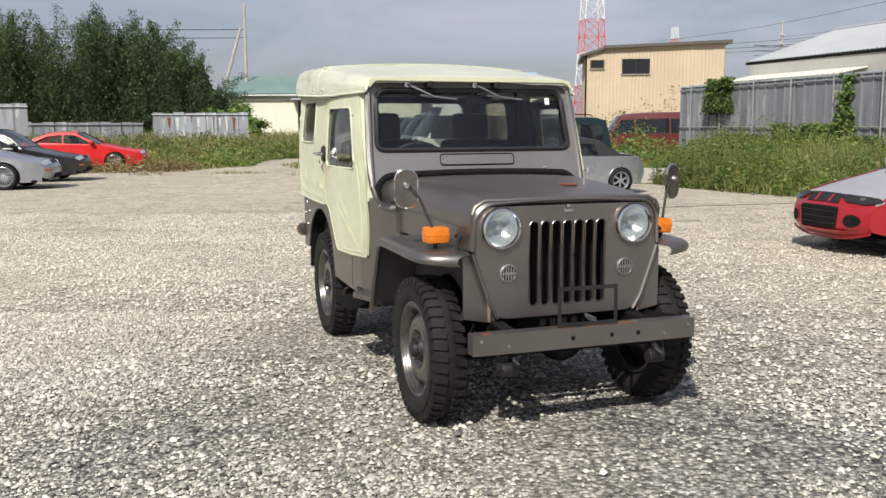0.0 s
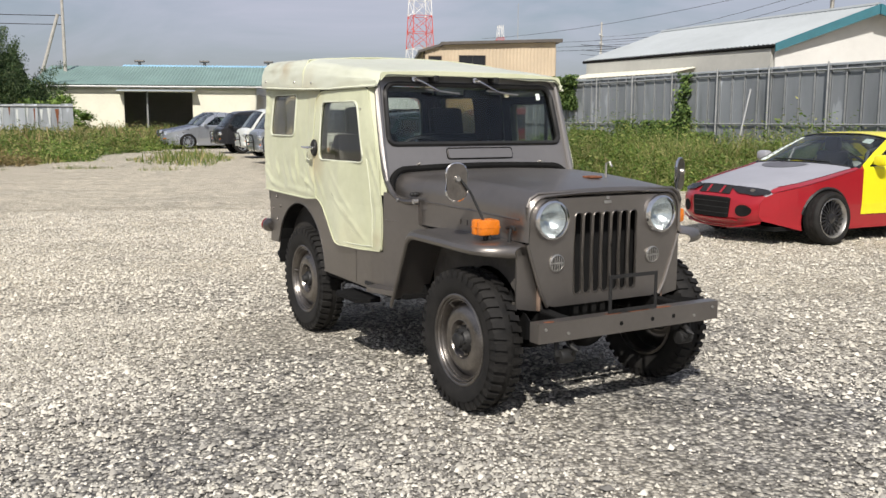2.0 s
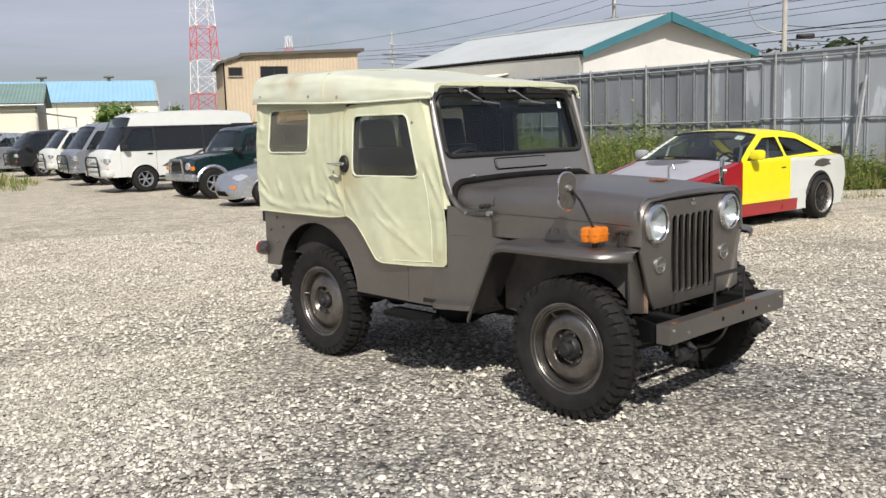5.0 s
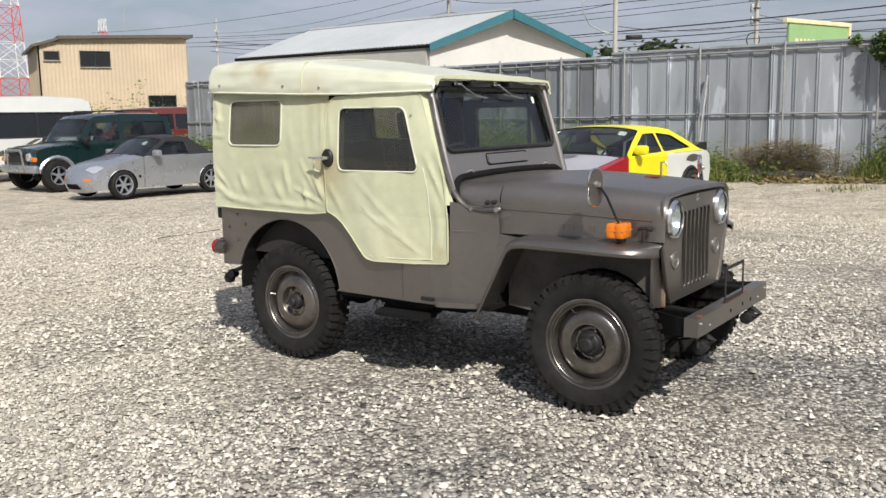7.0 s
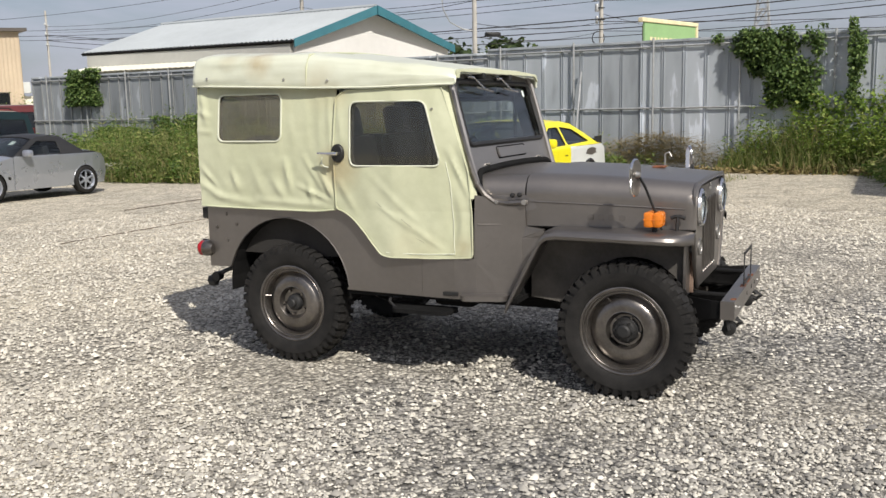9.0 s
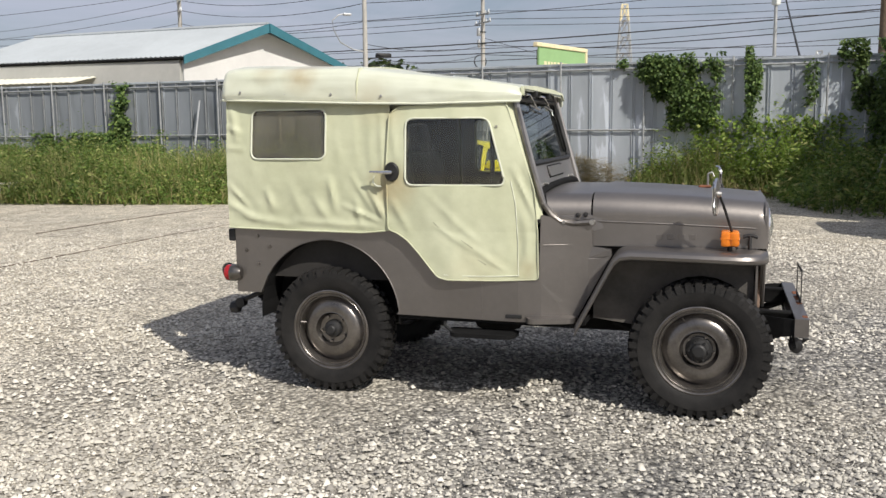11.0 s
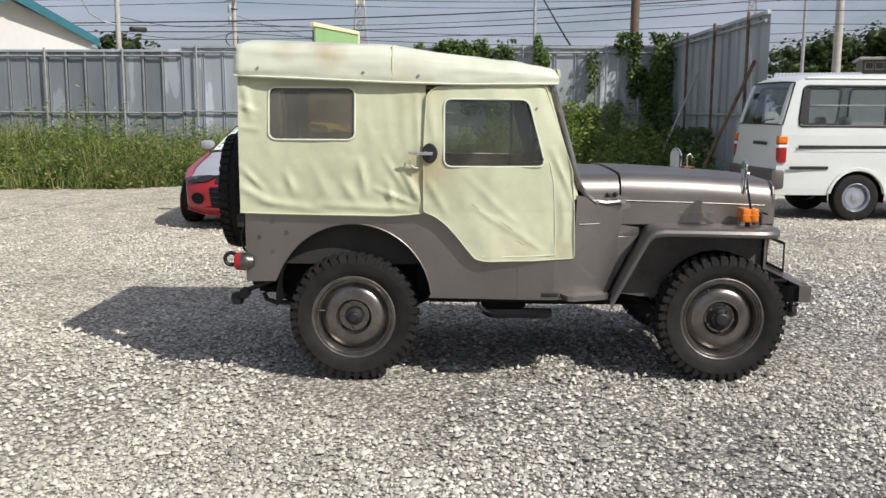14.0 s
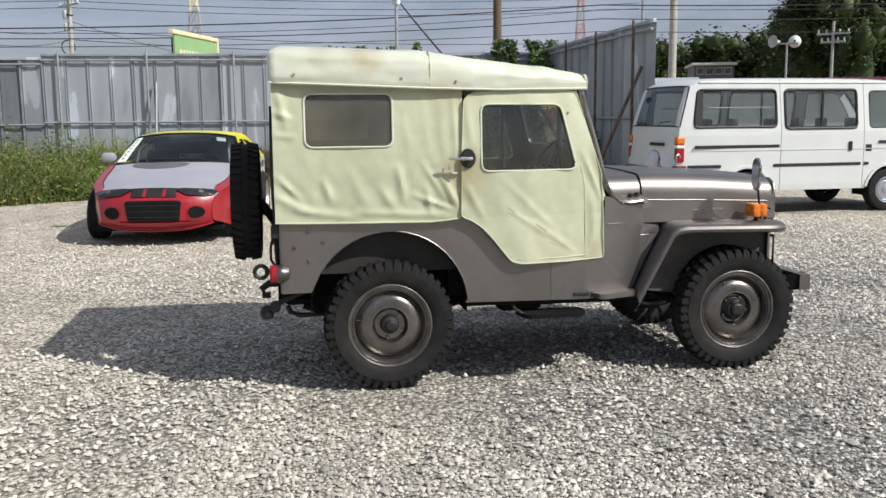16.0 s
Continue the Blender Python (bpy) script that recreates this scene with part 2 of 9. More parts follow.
def single(name, bm, material, label, category, smooth=False, m=None, group="", kind=""):
    ob = new(name, bm if isinstance(bm, bpy.types.Mesh) else finish(name, bm, material, smooth))
    if m is not None:
        ob.matrix_world = m
    return tagged(ob, label, category, group, kind)


def box(x0, x1, y0, y1, z0, z1, bevel=0.0, bm=None, m=None):
    bm2 = bmesh.new()
    bmesh.ops.create_cube(bm2, size=1)
    for v in bm2.verts:
        v.co = Vector(((x0 + x1) / 2 + v.co.x * (x1 - x0), (y0 + y1) / 2 + v.co.y * (y1 - y0), (z0 + z1) / 2 + v.co.z * (z1 - z0)))
    if bevel:
        bmesh.ops.bevel(bm2, geom=list(bm2.edges), offset=bevel, segments=2, affect="EDGES", profile=0.5)
    if m is not None:
        bm2.transform(m)
    return join(bm, bm2)


def join(bm, bm2):
    if bm is None:
        return bm2
    tmp = bpy.data.meshes.new("tmp")
    bm2.to_mesh(tmp)
    bm2.free()
    bm.from_mesh(tmp)
    bpy.data.meshes.remove(tmp)
    return bm


def cyl(p0, p1, r0, r1=None, seg=12, bm=None, bevel=0.0):
    p0, p1 = Vector(p0), Vector(p1)
    bm2 = bmesh.new()
    d = p1 - p0
    bmesh.ops.create_cone(bm2, cap_ends=True, segments=seg, radius1=r0, radius2=r0 if r1 is None else r1, depth=d.length)
    if bevel:
        rim = [e for e in bm2.edges if abs(e.verts[0].co.z - e.verts[1].co.z) < 1e-6]
        bmesh.ops.bevel(bm2, geom=rim, offset=bevel, segments=2, affect="EDGES", profile=0.5)
    bm2.transform(Matrix.Translation((p0 + p1) / 2) @ d.to_track_quat("Z", "Y").to_matrix().to_4x4())
    return join(bm, bm2)


def tube(points, r, seg=8, bm=None, closed=False):
    """A round bar along a line of points."""
    pts = [Vector(p) for p in points]
    bm2 = bmesh.new()
    rings = []
    n = len(pts)
    for i, p in enumerate(pts):
        a = pts[(i - 1) % n] if closed or i else p
        b = pts[(i + 1) % n] if closed or i < n - 1 else p
        q = (b - a).to_track_quat("Z", "Y")
        rr = r[i] if isinstance(r, (list, tuple)) else r
        rings.append([bm2.verts.new(p + q @ Vector((rr * math.cos(2 * math.pi * k / seg), rr * math.sin(2 * math.pi * k / seg), 0))) for k in range(seg)])
    for i in range(n if closed else n - 1):
        a, b = rings[i], rings[(i + 1) % n]
        off = 0
        if closed and i == n - 1:
            off = min(range(seg), key=lambda o: sum((a[k].co - b[(k + o) % seg].co).length for k in range(seg)))
        for k in range(seg):
            bm2.faces.new((a[k], a[(k + 1) % seg], b[(k + 1 + off) % seg], b[(k + off) % seg]))
    if not closed:
        bm2.faces.new(rings[0])
        bm2.faces.new(rings[-1])
    return join(bm, bm2)


def lathe(profile, seg=32, bm=None, m=None, closed=False):
    """Turns a line of (radius, height) about z."""
    bm2 = bmesh.new()
    rings = []
    for r, h in profile:
        rings.append([bm2.verts.new((r * math.cos(2 * math.pi * k / seg), r * math.sin(2 * math.pi * k / seg), h)) for k in range(seg)] if r > 1e-5 else [bm2.verts.new((0, 0, h))])
    pairs = list(zip(rings, rings[1:])) + ([(rings[-1], rings[0])] if closed else [])
    for a, b in pairs:
        for k in range(seg):
            j = (k + 1) % seg
            if len(a) == 1 and len(b) > 1:
                bm2.faces.new((a[0], b[j], b[k]))
            elif len(b) == 1 and len(a) > 1:
                bm2.faces.new((a[k], a[j], b[0]))
            elif len(a) > 1:
                bm2.faces.new((a[k], a[j], b[j], b[k]))
    if m is not None:
        bm2.transform(m)
    return join(bm, bm2)


def rounded(x0, x1, z0, z1, r, n=5):
    """Outline of a rectangle with round corners."""
    out = []
    for cx, cz, a0 in ((x1 - r, z1 - r, 0), (x0 + r, z1 - r, 90), (x0 + r, z0 + r, 180), (x1 - r, z0 + r, 270)):
        for k in range(n + 1):
            a = radians(a0 + 90 * k / n)
            out.append((cx + r * math.cos(a), cz + r * math.sin(a)))
    return out


def soften(poly, r, n=4):
    """Rounds the corners of any outline."""
    out = []
    k = len(poly)
    for i in range(k):
        p, a, b = Vector(poly[i]), Vector(poly[i - 1]), Vector(poly[(i + 1) % k])
        ra = min(r, (a - p).length * 0.45)
        rb = min(r, (b - p).length * 0.45)
        s, e = p + (a - p).normalized() * ra, p + (b - p).normalized() * rb
        for j in range(n + 1):
            u = j / n
            out.append(tuple(s * (1 - u) ** 2 + p * 2 * u * (1 - u) + e * u * u))
    return out


def sheet(outer, holes=(), dice=0.0):
    """A flat face in u, v with holes, cut into a grid so that it can be bent."""
    from mathutils.geometry import tessellate_polygon
    loops = [[Vector((u, v, 0)) for u, v in lp] for lp in (outer, *holes)]
    flat = [p for lp in loops for p in lp]
    bm = bmesh.new()
    vs = [bm.verts.new(p) for p in flat]
    for tri in tessellate_polygon(loops):
        if len(set(tri)) == 3:
            try:
                bm.faces.new([vs[i] for i in tri])
            except ValueError:
                pass
    if dice:
        us, ws = [p.x for p in flat], [p.y for p in flat]
        for lo, hi, no in ((min(us), max(us), Vector((1, 0, 0))), (min(ws), max(ws), Vector((0, 1, 0)))):
            k = int((hi - lo) / dice)
            for i in range(1, k + 1):
                at = no * (lo + (hi - lo) * i / (k + 1))
                bmesh.ops.bisect_plane(bm, geom=list(bm.verts) + list(bm.edges) + list(bm.faces), plane_co=at, plane_no=no, dist=1e-5)
    return bm


def plate(outer, holes, place, thick, dice=0.0, bm=None):
    """A panel with holes: place(u, v, w) gives the point at outline u, v and depth w."""
    b = sheet(outer, holes, dice)
    bmesh.ops.recalc_face_normals(b, faces=b.faces)
    if b.faces and sum(f.normal.z for f in b.faces) < 0:
        bmesh.ops.reverse_faces(b, faces=b.faces)
    low = [v for v in b.verts]
    rim = [e for e in b.edges if len(e.link_faces) == 1]
    twin = {v: b.verts.new((v.co.x, v.co.y, 1.0)) for v in low}
    for f in list(b.faces):
        b.faces.new([twin[v] for v in reversed(f.verts)])
    for e in rim:
        a, c = e.verts
        b.faces.new((a, c, twin[c], twin[a]))
    for v in b.verts:
        v.co = Vector(place(v.co.x, v.co.y, v.co.z * thick))
    return join(bm, b)


def loft(rows, closed=False, caps=False, bm=None):
    """A skin over rows of points of equal length."""
    b = bmesh.new()
    vs = [[b.verts.new(p) for p in row] for row in rows]
    for r0, r1 in zip(vs, vs[1:]):
        n = len(r0)
        for k in range(n if closed else n - 1):
            b.faces.new((r0[k], r0[(k + 1) % n], r1[(k + 1) % n], r1[k]))
    if caps:
        b.faces.new(vs[0])
        b.faces.new(vs[-1])
    return join(bm, b)


def thicken(bm, t):
    bmesh.ops.recalc_face_normals(bm, faces=bm.faces)
    bmesh.ops.solidify(bm, geom=list(bm.faces), thickness=t)
    return bm


def lerp(table, x):
    """Piecewise straight line through (x, value) rows."""
    if x <= table[0][0]:
        return table[0][1]
    for (a, va), (b, vb) in zip(table, table[1:]):
        if x <= b:
            return va + (vb - va) * (x - a) / (b - a)
    return table[-1][1]


def arc(cx, cz, r, a0, a1, n):
    return [(cx + r * math.cos(radians(a0 + (a1 - a0) * k / n)), cz + r * math.sin(radians(a0 + (a1 - a0) * k / n))) for k in range(n + 1)]


def cloud(name, verts, faces, material, smooth=False):
    """A mesh from arrays: many small pieces in one."""
    me = bpy.data.meshes.new(name)
    verts = np.asarray(verts, np.float32)
    faces = np.asarray(faces, np.int32)
    k = faces.shape[1]
    me.vertices.add(len(verts))
    me.vertices.foreach_set("co", verts.ravel())
    me.loops.add(faces.size)
    me.loops.foreach_set("vertex_index", faces.ravel())
    me.polygons.add(len(faces))
    me.polygons.foreach_set("loop_start", np.arange(0, faces.size, k, dtype=np.int32))
    me.update(calc_edges=True)
    me.validate()
    me.materials.append(M[material] if isinstance(material, str) else material)
    return me


def fence_mat(name="weathered_zinc", k=1.0):
    """Galvanised sheet: grey-blue zinc with pale runs, dirt and a little rust, different on every sheet."""
    m = bpy.data.materials.new(name)
    m.use_nodes = True
    t = m.node_tree
    b = t.nodes["Principled BSDF"]
    b.inputs["Metallic"].default_value = 0.25
    b.inputs["Roughness"].default_value = 0.5
    co = t.nodes.new("ShaderNodeTexCoord")
    info = t.nodes.new("ShaderNodeObjectInfo")
    off = t.nodes.new("ShaderNodeVectorMath")
    off.operation = "ADD"
    mp = t.nodes.new("ShaderNodeMapping")
    mp.inputs["Scale"].default_value = (2.2, 2.2, 0.5)
    t.links.new(co.outputs["Object"], mp.inputs["Vector"])
    t.links.new(mp.outputs["Vector"], off.inputs[0])
    mul = t.nodes.new("ShaderNodeMath")
    mul.operation = "MULTIPLY"
    mul.inputs[1].default_value = 60
    t.links.new(info.outputs["Random"], mul.inputs[0])
    t.links.new(mul.outputs[0], off.inputs[1])
    runs = t.nodes.new("ShaderNodeTexNoise")
    runs.inputs["Scale"].default_value = 1.0
    runs.inputs["Detail"].default_value = 6
    t.links.new(off.outputs["Vector"], runs.inputs["Vector"])
    ramp = t.nodes.new("ShaderNodeValToRGB")
    e = ramp.color_ramp.elements
    e[0].position, e[0].color = 0.28, (0.25, 0.27, 0.285, 1)
    e[1].position, e[1].color = 0.78, (0.60, 0.64, 0.68, 1)
    for p, c in ((0.42, (0.35, 0.38, 0.405, 1)), (0.61, (0.40, 0.43, 0.46, 1)), (0.635, (0.57, 0.61, 0.66, 1))):
        e.new(p).color = c
    t.links.new(runs.outputs["Fac"], ramp.inputs["Fac"])
    hs = t.nodes.new("ShaderNodeHueSaturation")
    mr = t.nodes.new("ShaderNodeMapRange")
    mr.inputs["To Min"].default_value, mr.inputs["To Max"].default_value = 0.84 * k, 1.16 * k
    t.links.new(info.outputs["Random"], mr.inputs["Value"])
    t.links.new(mr.outputs["Result"], hs.inputs["Value"])
    t.links.new(ramp.outputs["Color"], hs.inputs["Color"])
    t.links.new(hs.outputs["Color"], b.inputs["Base Color"])
    return m


M["sheet_fence"] = fence_mat()
# same zinc with its colour scaled down, for the far run of fence
M["dark_sheet"] = fence_mat("darker_zinc", 0.66)


def weather_canvas(m):
    """Crumple lines in the relief; brown water stains round the handle, the seams and the roof edge."""
    t = m.node_tree
    b = t.nodes["Principled BSDF"]
    b.inputs["Sheen Weight"].default_value = 0.2
    co = t.nodes.new("ShaderNodeTexCoord")
    ridge = t.nodes.new("ShaderNodeTexNoise")
    ridge.noise_type = "RIDGED_MULTIFRACTAL"
    ridge.inputs["Scale"].default_value = 2.6
    ridge.inputs["Detail"].default_value = 2
    ridge.inputs["Distortion"].default_value = 0.7
    t.links.new(co.outputs["Object"], ridge.inputs["Vector"])
    old = b.inputs["Normal"].links[0].from_socket
    bp = t.nodes.new("ShaderNodeBump")
    bp.inputs["Distance"].default_value = 0.006
    bp.inputs["Strength"].default_value = 0.3
    t.links.new(ridge.outputs["Fac"], bp.inputs["Height"])
    t.links.new(old, bp.inputs["Normal"])
    t.links.new(bp.outputs["Normal"], b.inputs["Normal"])
    wet = t.nodes.new("ShaderNodeTexNoise")
    wet.inputs["Scale"].default_value = 9
    wet.inputs["Detail"].default_value = 5
    t.links.new(co.outputs["Object"], wet.inputs["Vector"])
    total = wet.outputs["Fac"]
    spots = None
    for (x, z), r, k in (((0.41, 1.18), 0.17, 1.4), ((0.40, 1.58), 0.10, 0.6), ((-0.12, 1.80), 0.13, 1.5), ((-0.33, 1.83), 0.10, 0.6), ((0.30, 1.64), 0.16, 0.5), ((0.88, 0.72), 0.20, 0.4), ((1.15, 0.75), 0.10, 0.6), ((0.0, 1.62), 0.16, 0.35)):
        mp = t.nodes.new("ShaderNodeMapping")
        mp.inputs["Location"].default_value = (-x / r, 0, -z / r)
        mp.inputs["Scale"].default_value = (1 / r, 0, 1 / r)
        g = t.nodes.new("ShaderNodeTexGradient")
        g.gradient_type = "SPHERICAL"
        t.links.new(co.outputs["Object"], mp.inputs["Vector"])
        t.links.new(mp.outputs["Vector"], g.inputs["Vector"])
        mu = t.nodes.new("ShaderNodeMath")
        mu.operation = "MULTIPLY_ADD"
        mu.inputs[1].default_value = k
        t.links.new(g.outputs["Fac"], mu.inputs[0])
        if spots:
            t.links.new(spots, mu.inputs[2])
        else:
            mu.inputs[2].default_value = 0.06
        spots = mu.outputs[0]
    amount = t.nodes.new("ShaderNodeMath")
    amount.operation = "MULTIPLY"
    amount.use_clamp = True
    t.links.new(spots, amount.inputs[0])
    t.links.new(total, amount.inputs[1])
    mix = t.nodes.new("ShaderNodeMixRGB")
    mix.inputs[2].default_value = (0.36, 0.27, 0.13, 1)
    t.links.new(amount.outputs[0], mix.inputs[0])
    t.links.new(b.inputs["Base Color"].links[0].from_socket, mix.inputs[1])
    t.links.new(mix.outputs["Color"], b.inputs["Base Color"])


for key in ("canvas", "canvas_roof"):
    weather_canvas(M[key])

# ---- ground ----


def gravel_mat():
    m = bpy.data.materials.new("gravel")
    m.use_nodes = True
    t = m.node_tree
    b = t.nodes["Principled BSDF"]
    b.inputs["Roughness"].default_value = 0.9
    b.inputs["Specular IOR Level"].default_value = 0.25
    co = t.nodes.new("ShaderNodeTexCoord")
    vo = t.nodes.new("ShaderNodeTexVoronoi")
    vo.inputs["Scale"].default_value = 40
    vo2 = t.nodes.new("ShaderNodeTexVoronoi")
    vo2.inputs["Scale"].default_value = 95
    for v in (vo, vo2):
        t.links.new(co.outputs["Object"], v.inputs["Vector"])
    ramp = t.nodes.new("ShaderNodeValToRGB")
    e = ramp.color_ramp.elements
    e[0].position, e[0].color = 0.0, (0.12, 0.12, 0.12, 1)
    e[1].position, e[1].color = 1.0, (0.70, 0.67, 0.60, 1)
    for p, c in ((0.2, (0.21, 0.205, 0.20, 1)), (0.45, (0.34, 0.33, 0.305, 1)), (0.75, (0.49, 0.47, 0.415, 1))):
        x = e.new(p)
        x.color = c
    sep = t.nodes.new("ShaderNodeSeparateColor")
    t.links.new(vo.outputs["Color"], sep.inputs["Color"])
    t.links.new(sep.outputs[0], ramp.inputs["Fac"])
    # broad worn lanes: beige dust against grey stone
    broad = t.nodes.new("ShaderNodeTexNoise")
    broad.inputs["Scale"].default_value = 0.42
    broad.inputs["Detail"].default_value = 5
    t.links.new(co.outputs["Object"], broad.inputs["Vector"])
    br = t.nodes.new("ShaderNodeMapRange")
    br.inputs["From Min"].default_value, br.inputs["From Max"].default_value = 0.38, 0.62
    br.inputs["To Min"].default_value, br.inputs["To Max"].default_value = 0.05, 0.5
    t.links.new(broad.outputs["Fac"], br.inputs["Value"])
    # more dust towards the back of the yard; greyer, with less dust, near one centre
    lane = t.nodes.new("ShaderNodeMapping")
    lane.inputs["Scale"].default_value = (0.72, 1.0, 1.0)
    t.links.new(co.outputs["Object"], lane.inputs["Vector"])
    turn = t.nodes.new("ShaderNodeVectorMath")
    turn.operation = "DISTANCE"
    turn.inputs[1].default_value = (0.25, 2.8, 0)
    t.links.new(lane.outputs["Vector"], turn.inputs[0])
    back = t.nodes.new("ShaderNodeMapRange")
    back.inputs["From Min"].default_value, back.inputs["From Max"].default_value = 1.8, 8.5
    back.inputs["To Min"].default_value, back.inputs["To Max"].default_value = -0.1, 0.80
    t.links.new(turn.outputs["Value"], back.inputs["Value"])
    # long faint wheel tracks
    tmap = t.nodes.new("ShaderNodeMapping")
    tmap.inputs["Rotation"].default_value = (0, 0, 0.5)
    tmap.inputs["Scale"].default_value = (0.12, 1.5, 1)
    t.links.new(co.outputs["Object"], tmap.inputs["Vector"])
    track = t.nodes.new("ShaderNodeTexNoise")
    track.inputs["Scale"].default_value = 1.0
    track.inputs["Detail"].default_value = 5
    t.links.new(tmap.outputs["Vector"], track.inputs["Vector"])
    tr = t.nodes.new("ShaderNodeMapRange")
    tr.inputs["From Min"].default_value, tr.inputs["From Max"].default_value = 0.30, 0.48
    tr.inputs["To Min"].default_value, tr.inputs["To Max"].default_value = 0.86, 1.0
    t.links.new(track.outputs["Fac"], tr.inputs["Value"])
    mid = t.nodes.new("ShaderNodeTexNoise")
    mid.inputs["Scale"].default_value = 7.0
    mid.inputs["Detail"].default_value = 6
    mid.inputs["Roughness"].default_value = 0.7
    t.links.new(co.outputs["Object"], mid.inputs["Vector"])
    md = t.nodes.new("ShaderNodeMapRange")
    md.inputs["From Min"].default_value, md.inputs["From Max"].default_value = 0.3, 0.7
    md.inputs["To Min"].default_value, md.inputs["To Max"].default_value = 0.78, 1.14
    t.links.new(mid.outputs["Fac"], md.inputs["Value"])
    tone = t.nodes.new("ShaderNodeMath")
    tone.operation = "MULTIPLY"
    t.links.new(tr.outputs["Result"], tone.inputs[0])
    t.links.new(md.outputs["Result"], tone.inputs[1])
    # single stones stay lighter or darker under the dust
    cell = t.nodes.new("ShaderNodeMapRange")
    cell.inputs["To Min"].default_value, cell.inputs["To Max"].default_value = 0.68, 1.3
    t.links.new(vo.outputs["Color"], cell.inputs["Value"])
    tone2 = t.nodes.new("ShaderNodeMath")
    tone2.operation = "MULTIPLY"
    t.links.new(tone.outputs[0], tone2.inputs[0])
    t.links.new(cell.outputs["Result"], tone2.inputs[1])
    # scattered larger pebbles and hand-wide mottling that still show from far off
    pebble = t.nodes.new("ShaderNodeTexVoronoi")
    pebble.inputs["Scale"].default_value = 9
    t.links.new(co.outputs["Object"], pebble.inputs["Vector"])
    spot = t.nodes.new("ShaderNodeMapRange")
    spot.inputs["From Min"].default_value, spot.inputs["From Max"].default_value = 0.22, 0.30
    spot.inputs["To Min"].default_value, spot.inputs["To Max"].default_value = 1.0, 0.0
    t.links.new(pebble.outputs["Distance"], spot.inputs["Value"])
    lift = t.nodes.new("ShaderNodeMapRange")
    lift.inputs["To Min"].default_value, lift.inputs["To Max"].default_value = 0.5, 1.45
    t.links.new(pebble.outputs["Color"], lift.inputs["Value"])
    peb = t.nodes.new("ShaderNodeMixRGB")
    peb.inputs[1].default_value = (1, 1, 1, 1)
    t.links.new(spot.outputs["Result"], peb.inputs[0])
    t.links.new(lift.outputs["Result"], peb.inputs[2])
    mot = t.nodes.new("ShaderNodeTexNoise")
    mot.inputs["Scale"].default_value = 2.2
    mot.inputs["Detail"].default_value = 7
    mot.inputs["Roughness"].default_value = 0.75
    t.links.new(co.outputs["Object"], mot.inputs["Vector"])
    mo = t.nodes.new("ShaderNodeMapRange")
    mo.inputs["From Min"].default_value, mo.inputs["From Max"].default_value = 0.34, 0.66
    mo.inputs["To Min"].default_value, mo.inputs["To Max"].default_value = 0.74, 1.26
    t.links.new(mot.outputs["Fac"], mo.inputs["Value"])
    tone3 = t.nodes.new("ShaderNodeMath")
    tone3.operation = "MULTIPLY"
    t.links.new(tone2.outputs[0], tone3.inputs[0])
    t.links.new(mo.outputs["Result"], tone3.inputs[1])
    tone4 = t.nodes.new("ShaderNodeMath")
    tone4.operation = "MULTIPLY"
    t.links.new(tone3.outputs[0], tone4.inputs[0])
    t.links.new(peb.outputs["Color"], tone4.inputs[1])
    dust = t.nodes.new("ShaderNodeMath")
    dust.operation = "ADD"
    dust.use_clamp = True
    t.links.new(br.outputs["Result"], dust.inputs[0])
    t.links.new(back.outputs["Result"], dust.inputs[1])
    mix = t.nodes.new("ShaderNodeMixRGB")
    mix.inputs[2].default_value = (0.770, 0.700, 0.555, 1)
    t.links.new(dust.outputs[0], mix.inputs[0])
    t.links.new(ramp.outputs["Color"], mix.inputs[1])
    # grit between the stones, darkened: the gaps' shade is put into the colour
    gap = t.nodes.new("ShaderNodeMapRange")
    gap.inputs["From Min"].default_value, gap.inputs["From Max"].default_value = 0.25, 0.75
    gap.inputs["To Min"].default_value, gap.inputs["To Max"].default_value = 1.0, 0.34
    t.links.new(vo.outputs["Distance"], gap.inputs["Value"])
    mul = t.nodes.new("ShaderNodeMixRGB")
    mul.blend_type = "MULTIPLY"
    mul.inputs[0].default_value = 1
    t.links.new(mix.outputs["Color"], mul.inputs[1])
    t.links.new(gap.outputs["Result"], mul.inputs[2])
    mul2 = t.nodes.new("ShaderNodeMixRGB")
    mul2.blend_type = "MULTIPLY"
    mul2.inputs[0].default_value = 1
    t.links.new(mul.outputs["Color"], mul2.inputs[1])
    t.links.new(tone4.outputs[0], mul2.inputs[2])
    t.links.new(mul2.outputs["Color"], b.inputs["Base Color"])
    h = t.nodes.new("ShaderNodeMath")
    h.operation = "MULTIPLY_ADD"
    h.inputs[1].default_value = 0.4
    t.links.new(vo2.outputs["Distance"], h.inputs[0])
    t.links.new(vo.outputs["Distance"], h.inputs[2])
    bp = t.nodes.new("ShaderNodeBump")
    bp.invert = True
    bp.inputs["Distance"].default_value = 0.013
    t.links.new(h.outputs[0], bp.inputs["Height"])
    t.links.new(bp.outputs["Normal"], b.inputs["Normal"])
    return m


M["gravel"] = gravel_mat()


